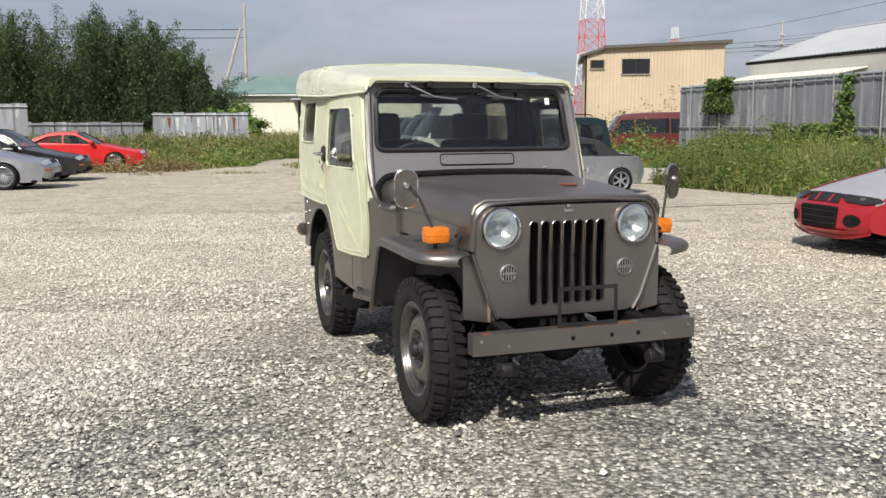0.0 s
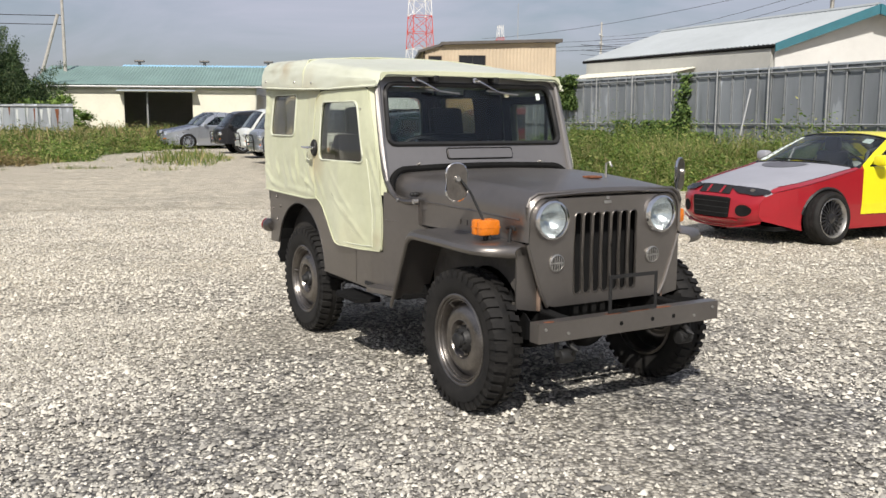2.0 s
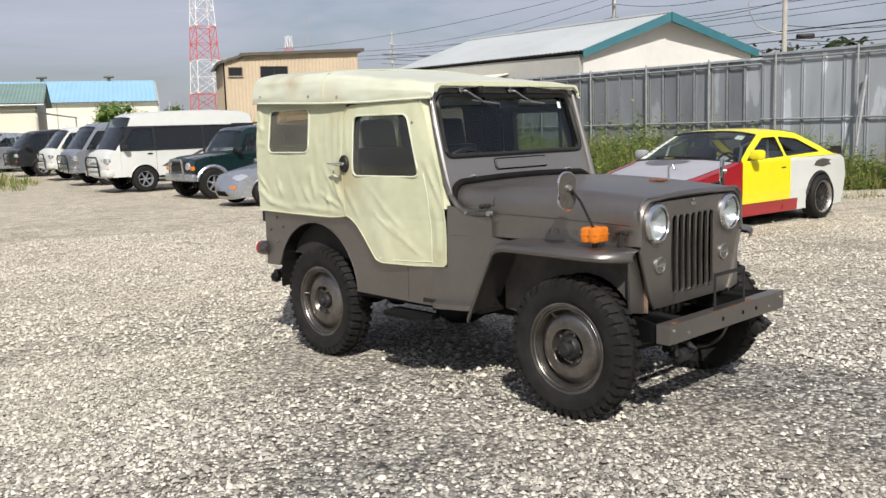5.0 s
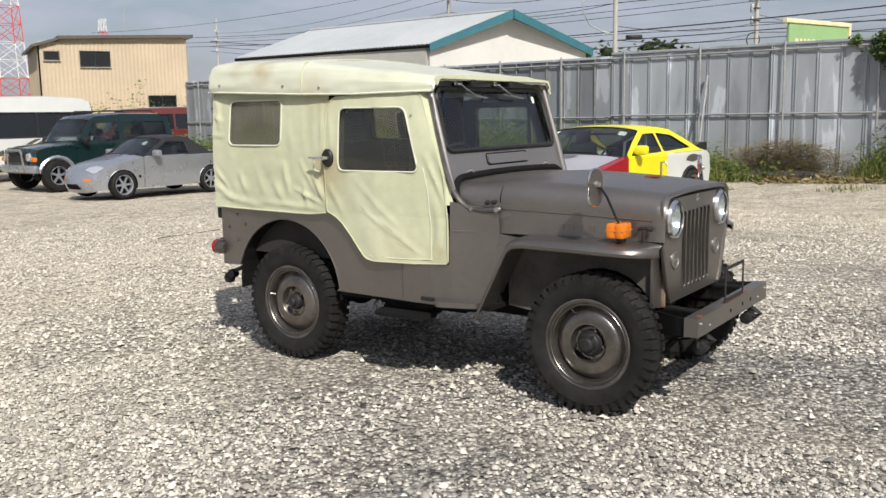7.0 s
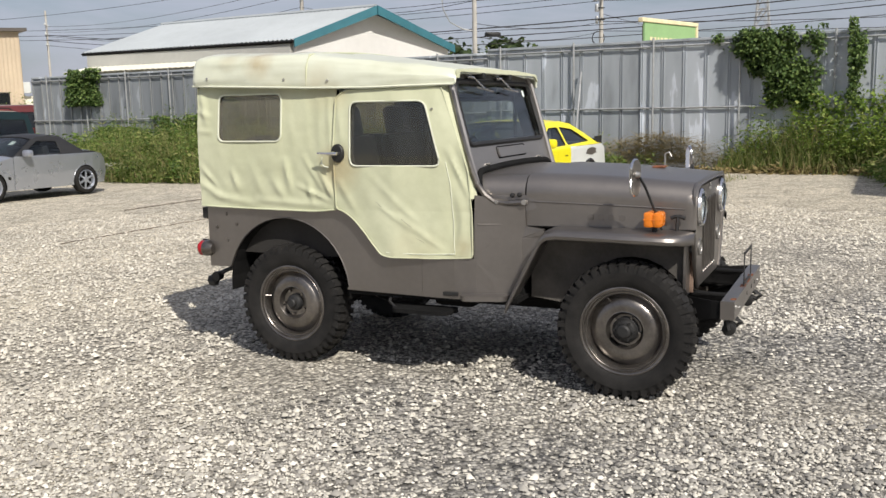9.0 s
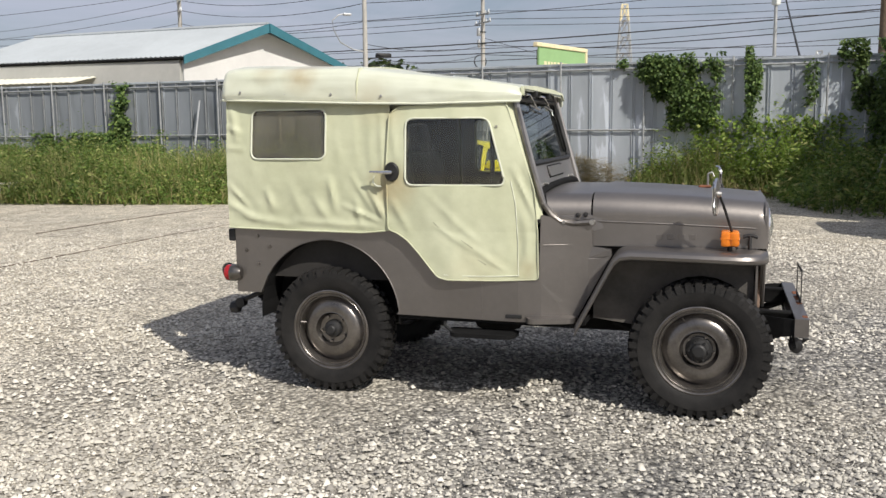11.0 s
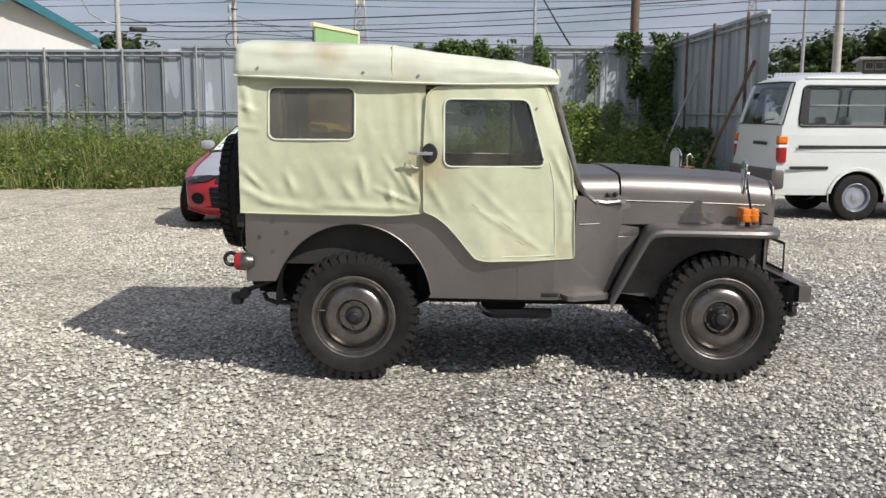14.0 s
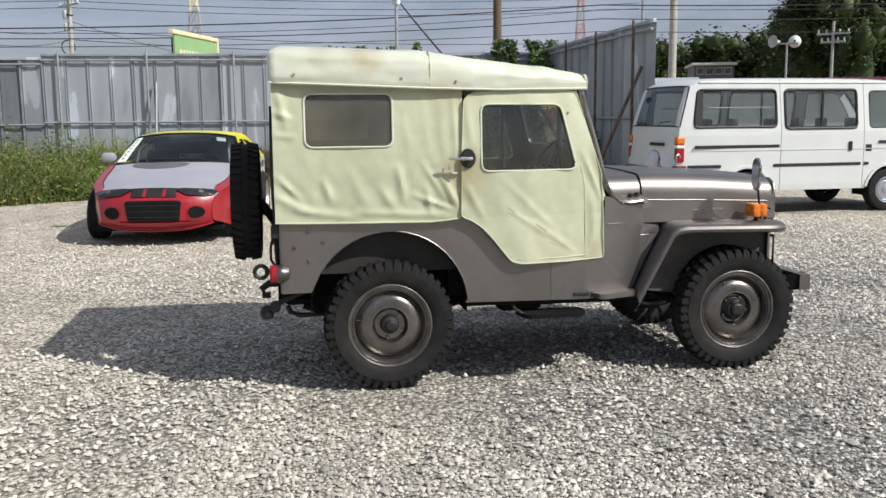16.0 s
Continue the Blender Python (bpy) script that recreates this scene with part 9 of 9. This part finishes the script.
def vine_patch(name, along, fence_a, fence_b, spans, label, n=2600, leaf=0.13, material="vine"):
    """Climbing leaves hung on the yard face of a fence: spans of (from, to, low, high, share)."""
    a, b = np.array(fence_a), np.array(fence_b)
    d = (b - a) / np.linalg.norm(b - a)
    nrm = np.array((d[1], -d[0]))
    if nrm @ (np.array((-5.0, 5.0)) - a) < 0:
        nrm = -nrm
    cs = []
    for s0, s1, z0, z1, share in spans:
        k = int(n * share)
        s = RNG.uniform(s0, s1, k)
        z = RNG.uniform(z0, z1, k)
        wob = np.array([noise.noise((u * 1.1, v * 1.1, 3.0)) for u, v in zip(s, z)])
        edge = np.minimum(np.minimum(s - s0, s1 - s), np.minimum(z - z0 + 0.3, z1 - z + 0.1)) / 0.4
        wob2 = np.array([noise.noise((u * 3.3, v * 2.6, 8.0)) for u, v in zip(s, z)])
        keep = wob + 0.7 * wob2 + RNG.normal(0, 0.10, len(wob)) > 0.10 - edge * 0.55
        s, z, wob = s[keep], z[keep], wob[keep]
        out = 0.06 + RNG.random(len(s)) ** 2 * (0.18 + 0.28 * np.clip(wob + 0.3, 0, 1))
        p = a + d * s[:, None] + nrm * out[:, None]
        cs.append(np.c_[p, z])
    c = np.concatenate(cs)
    aim = np.tile(np.r_[nrm * 0.5, -0.5], (len(c), 1))
    v, f = leaves(c, leaf, aim, aspect=1.3)
    single(name, cloud(name, v, f, material), None, label, "plants", kind="stuff")


f2 = lambda v: (v.x, v.y)
vine_patch("climbing_vine", 0, f2(STEP), f2(CORNER), [(5.75, 7.2, 2.5, 3.15, 0.8), (6.4, 8.2, 2.1, 3.2, 1.3), (6.75, 8.1, 1.4, 2.4, 1.0), (8.68, 9.02, 1.4, 3.3, 0.55), (9.9, 10.2, 1.0, 3.1, 0.3), (10.6, 12.3, 2.75, 3.35, 0.8), (10.9, 11.75, 0.2, 3.1, 1.5)], "dark green creeper climbing the sheet fence", 2900, 0.085, "ivy")
vine_patch("creeper", 0, f2(FAR), f2(STEP), [(1.9, 3.7, 1.9, 3.15, 0.7), (3.0, 11.0, 0.1, 1.15, 2.2), (9.2, 9.8, 0.3, 3.0, 0.55), (6.0, 9.3, 0.7, 1.5, 0.7)], "creeper hanging on the far sheet fence", 5600, 0.10, "ivy")
vine_patch("bright_creeper", 0, f2(STEP), f2(CORNER), [(7.4, 10.9, 0.5, 1.75, 1.0)], "light green creeper sprawling up from the weeds", 2200, 0.1, "bright_weed")
vine_patch("corner_creeper", 0, f2(CORNER), f2(END), [(0.0, 1.9, 0.1, 3.05, 1.8), (1.2, 5.2, 0.1, 1.2, 0.8)], "creeper filling the fence corner", 2400, 0.09, "ivy")
blades("corner_grass", [(17.0, 8.0), (15.0, 8.6), (14.4, 10.8), (14.3, 12.6), (15.6, 12.2)], 300, 1.0, "long yellow-green grass before the creeper", "meadow", 0.009, 0.9)


def twig_heap():
    c = np.array((14.45, 13.75, 0.0))
    n = 3600
    a, w = RNG.normal(0, 0.85, n), RNG.normal(0, 0.34, n)
    p = c + np.c_[a * 0.303 - w * 0.953, -a * 0.953 - w * 0.303, np.zeros(n)]
    p[:, 2] = np.clip(0.85 - 0.22 * a * a - 1.2 * w * w, 0.03, 0.85) * RNG.random(n) ** 0.5
    az = RNG.uniform(0, 2 * np.pi, n)
    d = np.c_[np.cos(az), np.sin(az), RNG.uniform(-0.25, 0.28, n)] * RNG.uniform(0.3, 1.0, n)[:, None]
    v1, f1 = stems(p, p + d, 0.011)
    v2, f2_ = leaves(p[:160] + (0, 0, 0.03), 0.14, aspect=5)
    v, f = merge([(v1, f1), (v2, f2_)])
    single("brush_heap", cloud("brush_heap", v, f, "dry"), None, "heap of dry cut brush at the foot of the fence", "brush", kind="stuff")


twig_heap()
weed_bed("house_weeds", [(8.5, 60.5), (8.0, 58.5), (16.5, 57.5), (17.0, 60.0)], 3.2, 2.9, "tall weeds and saplings before the tan building", leaf=0.20, per_plant=70, ramp=0.8, spread=0.5)
weed_bed("van_weeds", [(3.6, 33.0), (5.0, 31.6), (8.2, 34.4), (8.6, 36.6), (6.0, 36.4)], 16, 1.35, "tall weeds hiding the dark red van", leaf=0.13, per_plant=22, ramp=1.0, spread=0.25)


def bamboo_grove():
    """Close-set culms whose plumed tops arch over; leaves hang in sprays with dark gaps between."""
    cs, cores = [], []
    ball = bmesh.new()
    bmesh.ops.create_icosphere(ball, subdivisions=2, radius=1.0)
    ball.verts.index_update()
    bv, bf = np.array([q.co[:] for q in ball.verts]), np.array([[q.index for q in t.verts] for t in ball.faces])
    ball.free()
    for k in range(330):
        x = RNG.uniform(-43, -18.0)
        y = 60 + (x + 60) * 0.16 + RNG.uniform(0, 9)
        h = 8.9 + 2.2 * noise.noise((x * 0.3, y * 0.25, 1)) + RNG.uniform(-1.3, 0.9)
        h *= min(1, 0.36 + max(0, (-18.0 - x)) / 7.5)
        lean = RNG.normal(0, 1, 2) * 0.9
        m_leaf = 600
        gw = 0.1 + 0.9 * RNG.random(m_leaf) ** 0.85
        side = RNG.integers(0, 14, m_leaf)
        az = side * 2.4 + gw * 9.0 + RNG.normal(0, 0.35, m_leaf)
        reach = (0.16 + 1.25 * (1.0 - gw) ** 0.55) * RNG.random(m_leaf) ** 0.55
        c = np.c_[x + gw ** 3 * lean[0] + np.cos(az) * reach, y + gw ** 3 * lean[1] + np.sin(az) * reach, h * gw + 0.30 * reach - 0.50 * reach ** 2 + RNG.normal(0, 0.10, m_leaf)]
        c[:, 2] = np.maximum(c[:, 2], 0.1)
        cs.append(c)
        if y - 60 - (x + 60) * 0.16 > 4.5:
            cores.append((np.array((x, y + 2.0, h * 0.44)) + bv * RNG.uniform(0.5, 1.0, (len(bv), 1)) * np.array((1.0, 1.0, h * 0.42)), bf))
    v, f = merge([leaves(np.concatenate(cs), 0.205, None, 0.45, 3.0)] + cores)
    single("bamboo_grove", cloud("bamboo_grove", v, f, "bamboo"), None, "dense dark green bamboo grove", "trees", kind="stuff")


bamboo_grove()


def wood(name, label, n, place, leaf, material="wood_leaf", per=260):
    cs, cores = [], []
    ball = bmesh.new()
    bmesh.ops.create_icosphere(ball, subdivisions=2, radius=1.0)
    ball.verts.index_update()
    bv, bf = np.array([q.co[:] for q in ball.verts]), np.array([[q.index for q in t.verts] for t in ball.faces])
    ball.free()
    for k in range(n):
        x, y, h, r = place(k)
        blobs = 9
        ang = RNG.uniform(0, 2 * np.pi, blobs)
        bx = np.c_[np.cos(ang) * r * 0.55, np.sin(ang) * r * 0.55, h * RNG.uniform(0.35, 0.88, blobs)]
        bx[0] = (0, 0, h * 0.9)
        w = RNG.integers(0, blobs, per)
        q = RNG.normal(0, 1, (per, 3))
        q /= np.linalg.norm(q, axis=1, keepdims=True)
        q *= (RNG.random(per) ** 0.35)[:, None] * np.array((r * 0.55, r * 0.55, h * 0.16))
        cs.append(np.array((x, y, 0)) + bx[w] + q)
        for centre in bx:
            cores.append((np.array((x, y, 0)) + centre + bv * RNG.uniform(0.4, 1.0, (len(bv), 1)) * np.array((r * 0.33, r * 0.33, h * 0.09)), bf))
        cores.append((np.array((x, y, h * 0.34)) + bv * RNG.uniform(0.5, 1.0, (len(bv), 1)) * np.array((r * 0.5, r * 0.5, h * 0.33)), bf))
    c = np.concatenate(cs)
    c[:, 2] = np.maximum(c[:, 2], 0.1)
    v, f = merge([leaves(c, leaf, None, 0.1, 1.7)] + cores)
    single(name, cloud(name, v, f, material), None, label, "trees", kind="stuff")


def far_wood(k):
    u = RNG.random()
    y = 6.0 - 26 * u
    x = 80 + RNG.uniform(-4, 14)
    h = lerp(((-20, 13), (-13, 11.0), (-7, 8.7), (0, 8.2), (4, 7.4), (6, 6.8)), y) * RNG.uniform(0.85, 1.08)
    return x, y, h, RNG.uniform(1.8, 3.2)


def near_wood(k):
    y = RNG.uniform(-17, -5.3)
    return 53 + RNG.uniform(-2, 6), y, lerp(((-17, 14), (-8, 12.0), (-5, 9.5)), y) * RNG.uniform(0.85, 1.05), RNG.uniform(1.6, 2.8)


wood("hill_wood", "dark wooded hillside beyond the yard", 60, far_wood, 0.40, per=680)
wood("near_wood", "tall dark trees at the end of the yard", 20, near_wood, 0.24, per=2400)
wood("far_trees", "far trees behind the sheds", 26, lambda k: (RNG.uniform(36, 62), 62 + RNG.uniform(-6, 8), RNG.uniform(6.4, 8.4), RNG.uniform(1.8, 3.0)), 0.6, per=260)
wood("shed_trees", "green bushes beside the cream hall", 9, lambda k: ((2.5 + 0.9 * k) if k < 5 else (-1.0 + k * 0.4), 70 + RNG.uniform(-2, 3), RNG.uniform(2.6, 4.0), RNG.uniform(0.8, 1.5)), 0.18, "vine", per=900)
wood("pole_bush", "round bushes at the foot of the pole", 6, lambda k: (-17.0 + RNG.uniform(-3, 2.5), 66 + RNG.uniform(-3, 3), RNG.uniform(2.2, 3.6), RNG.uniform(0.9, 1.6)), 0.18, "vine", per=900)
wood("gable_trees", "trees behind the gable of the shed", 10, lambda k: (26.0 + RNG.uniform(-2.5, 6), 37 + RNG.uniform(-2, 6), RNG.uniform(4.8, 5.9), RNG.uniform(1.0, 2.0)), 0.15, "olive", per=2200)

for k, pot in enumerate(POTS):
    c = np.c_[RNG.normal(0, 0.16, (90, 2)), RNG.uniform(0.3, 1.0, 90)]
    v, f = leaves(c, 0.16, aspect=2.2)
    part("foliage", cloud("foliage", v, f, "vine"), None, pot)


# ---- loose stones ----


def stone_mat():
    m = bpy.data.materials.new("stones")
    m.use_nodes = True
    t = m.node_tree
    b = t.nodes["Principled BSDF"]
    b.inputs["Roughness"].default_value = 0.85
    b.inputs["Specular IOR Level"].default_value = 0.3
    geo = t.nodes.new("ShaderNodeNewGeometry")
    ramp = t.nodes.new("ShaderNodeValToRGB")
    e = ramp.color_ramp.elements
    e[0].position, e[0].color = 0.0, (0.085, 0.082, 0.078, 1)
    e[1].position, e[1].color = 1.0, (0.82, 0.78, 0.69, 1)
    for p, c in ((0.16, (0.18, 0.175, 0.165, 1)), (0.36, (0.31, 0.298, 0.27, 1)), (0.58, (0.45, 0.43, 0.375, 1)), (0.80, (0.60, 0.57, 0.495, 1))):
        e.new(p).color = c
    t.links.new(geo.outputs["Random Per Island"], ramp.inputs["Fac"])
    co = t.nodes.new("ShaderNodeTexCoord")
    nz = t.nodes.new("ShaderNodeTexNoise")
    nz.inputs["Scale"].default_value = 60
    t.links.new(co.outputs["Object"], nz.inputs["Vector"])
    mr = t.nodes.new("ShaderNodeMapRange")
    mr.inputs["To Min"].default_value, mr.inputs["To Max"].default_value = 0.75, 1.2
    t.links.new(nz.outputs["Fac"], mr.inputs["Value"])
    hs = t.nodes.new("ShaderNodeHueSaturation")
    t.links.new(mr.outputs["Result"], hs.inputs["Value"])
    t.links.new(ramp.outputs["Color"], hs.inputs["Color"])
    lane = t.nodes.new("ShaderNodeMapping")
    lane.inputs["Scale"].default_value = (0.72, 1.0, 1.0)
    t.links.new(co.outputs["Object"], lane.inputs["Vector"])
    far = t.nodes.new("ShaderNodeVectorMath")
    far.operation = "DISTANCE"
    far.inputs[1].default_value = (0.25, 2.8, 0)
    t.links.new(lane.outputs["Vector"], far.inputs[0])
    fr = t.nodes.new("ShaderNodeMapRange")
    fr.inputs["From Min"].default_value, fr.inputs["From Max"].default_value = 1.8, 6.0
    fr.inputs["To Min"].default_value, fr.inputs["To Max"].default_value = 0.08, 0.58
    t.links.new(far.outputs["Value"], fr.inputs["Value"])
    # darker damp patches, and a tone slightly lowered near one centre
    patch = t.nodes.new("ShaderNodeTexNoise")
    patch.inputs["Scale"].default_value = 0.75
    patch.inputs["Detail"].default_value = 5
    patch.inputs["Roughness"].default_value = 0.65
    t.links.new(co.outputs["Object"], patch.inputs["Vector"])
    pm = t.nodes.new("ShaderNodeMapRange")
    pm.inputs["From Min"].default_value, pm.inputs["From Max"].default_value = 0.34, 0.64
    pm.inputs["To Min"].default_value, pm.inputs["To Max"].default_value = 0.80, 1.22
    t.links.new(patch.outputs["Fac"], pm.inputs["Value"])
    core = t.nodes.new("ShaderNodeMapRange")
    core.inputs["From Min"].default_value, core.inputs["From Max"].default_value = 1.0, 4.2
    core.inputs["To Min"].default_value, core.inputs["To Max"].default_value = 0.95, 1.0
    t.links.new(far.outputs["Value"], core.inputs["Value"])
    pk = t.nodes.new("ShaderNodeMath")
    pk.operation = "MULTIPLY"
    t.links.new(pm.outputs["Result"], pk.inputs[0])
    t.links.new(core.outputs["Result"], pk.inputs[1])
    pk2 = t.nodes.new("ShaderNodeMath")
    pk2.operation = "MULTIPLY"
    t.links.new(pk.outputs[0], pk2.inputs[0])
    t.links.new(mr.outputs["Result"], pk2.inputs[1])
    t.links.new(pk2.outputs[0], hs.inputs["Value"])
    dusty = t.nodes.new("ShaderNodeMixRGB")
    dusty.inputs[2].default_value = (0.665, 0.615, 0.508, 1)
    t.links.new(fr.outputs["Result"], dusty.inputs[0])
    t.links.new(hs.outputs["Color"], dusty.inputs[1])
    t.links.new(dusty.outputs["Color"], b.inputs["Base Color"])
    return m


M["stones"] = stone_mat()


def build_stones():
    """Crushed stone, thickest and finest where the yard is seen from close by."""
    way = ((0.1, 0.1), (-0.6, 0.1), (-1.4, 0.3), (-2.2, 0.6), (-3.0, 1.1), (-3.6, 1.6), (-4.2, 2.3), (-4.7, 3.0), (-5.1, 3.7), (-5.4, 4.4), (-5.55, 5.1))
    sets = []
    for lo, hi, per in (((-7.0, 0.8), (2.6, 7.0), 5100), ((-9.0, 0.8), (8.5, 15.0), 820)):
        n = int((hi[0] - lo[0]) * (hi[1] - lo[1]) * per)
        q = RNG.uniform(lo, hi, (n, 2))
        away = np.full(n, 99.0)
        for cx, cy in way:
            away = np.minimum(away, np.hypot(q[:, 0] - cx, q[:, 1] - cy))
        # only the ground on the vehicle's side of the way round it
        near = (np.hypot(q[:, 0] - 0.6, q[:, 1] - 5.6) < 6.6) | (q[:, 0] > -0.52 * q[:, 1] - 0.3)
        share = np.clip(1.5 - (away - 1.7) * 0.36, 0.0, 1.0) if per > 1000 else np.clip((away - 2.2) * 0.5, 0, 1) * np.clip(1.5 - away * 0.1, 0, 1)
        keep = near & (away > 1.5) & (RNG.random(n) < share)
        sets.append(np.c_[q[keep], np.full(keep.sum(), 0.0068 if per > 1000 else 0.0110)])
    p = np.concatenate(sets)
    bare = np.array([noise.noise((x * 0.6, y * 0.6, 8.0)) for x, y in p[:, :2]])
    p = p[RNG.random(len(p)) < np.clip(0.92 + 1.9 * bare, 0.12, 1.0)]
    pts, n = p[:, :2], len(p)
    r = np.clip(RNG.lognormal(0, 0.38, n) * p[:, 2], 0.0042, 0.022)
    base = np.array(((1, 0.1, 0.15), (0.1, 1, -0.05), (-1, 0.15, 0.05), (-0.1, -1, 0.15), (0.25, 0.1, 1), (-0.35, 0.2, 0.9)))
    faces = np.array(((0, 1, 4), (1, 5, 4), (1, 2, 5), (2, 3, 5), (3, 4, 5), (3, 0, 4)))
    kinds = [base * RNG.uniform(0.72, 1.3, (len(base), 1)) + RNG.normal(0, 0.09, base.shape) for _ in range(24)]
    v = np.stack(kinds)[RNG.integers(0, 24, n)]
    v = v * np.stack([RNG.uniform(0.8, 1.3, n), RNG.uniform(0.7, 1.0, n), RNG.uniform(0.55, 0.95, n)], 1)[:, None]
    az = RNG.uniform(0, 2 * np.pi, n)
    c, s = np.cos(az)[:, None], np.sin(az)[:, None]
    v = np.stack([v[..., 0] * c - v[..., 1] * s, v[..., 0] * s + v[..., 1] * c, v[..., 2]], 2) * r[:, None, None]
    v = v + np.c_[pts, r * RNG.uniform(0.2, 0.75, n)][:, None]
    f = faces[None] + (np.arange(n) * len(base))[:, None, None]
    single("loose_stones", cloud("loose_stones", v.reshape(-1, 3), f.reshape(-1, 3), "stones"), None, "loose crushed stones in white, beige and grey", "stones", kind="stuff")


build_stones()
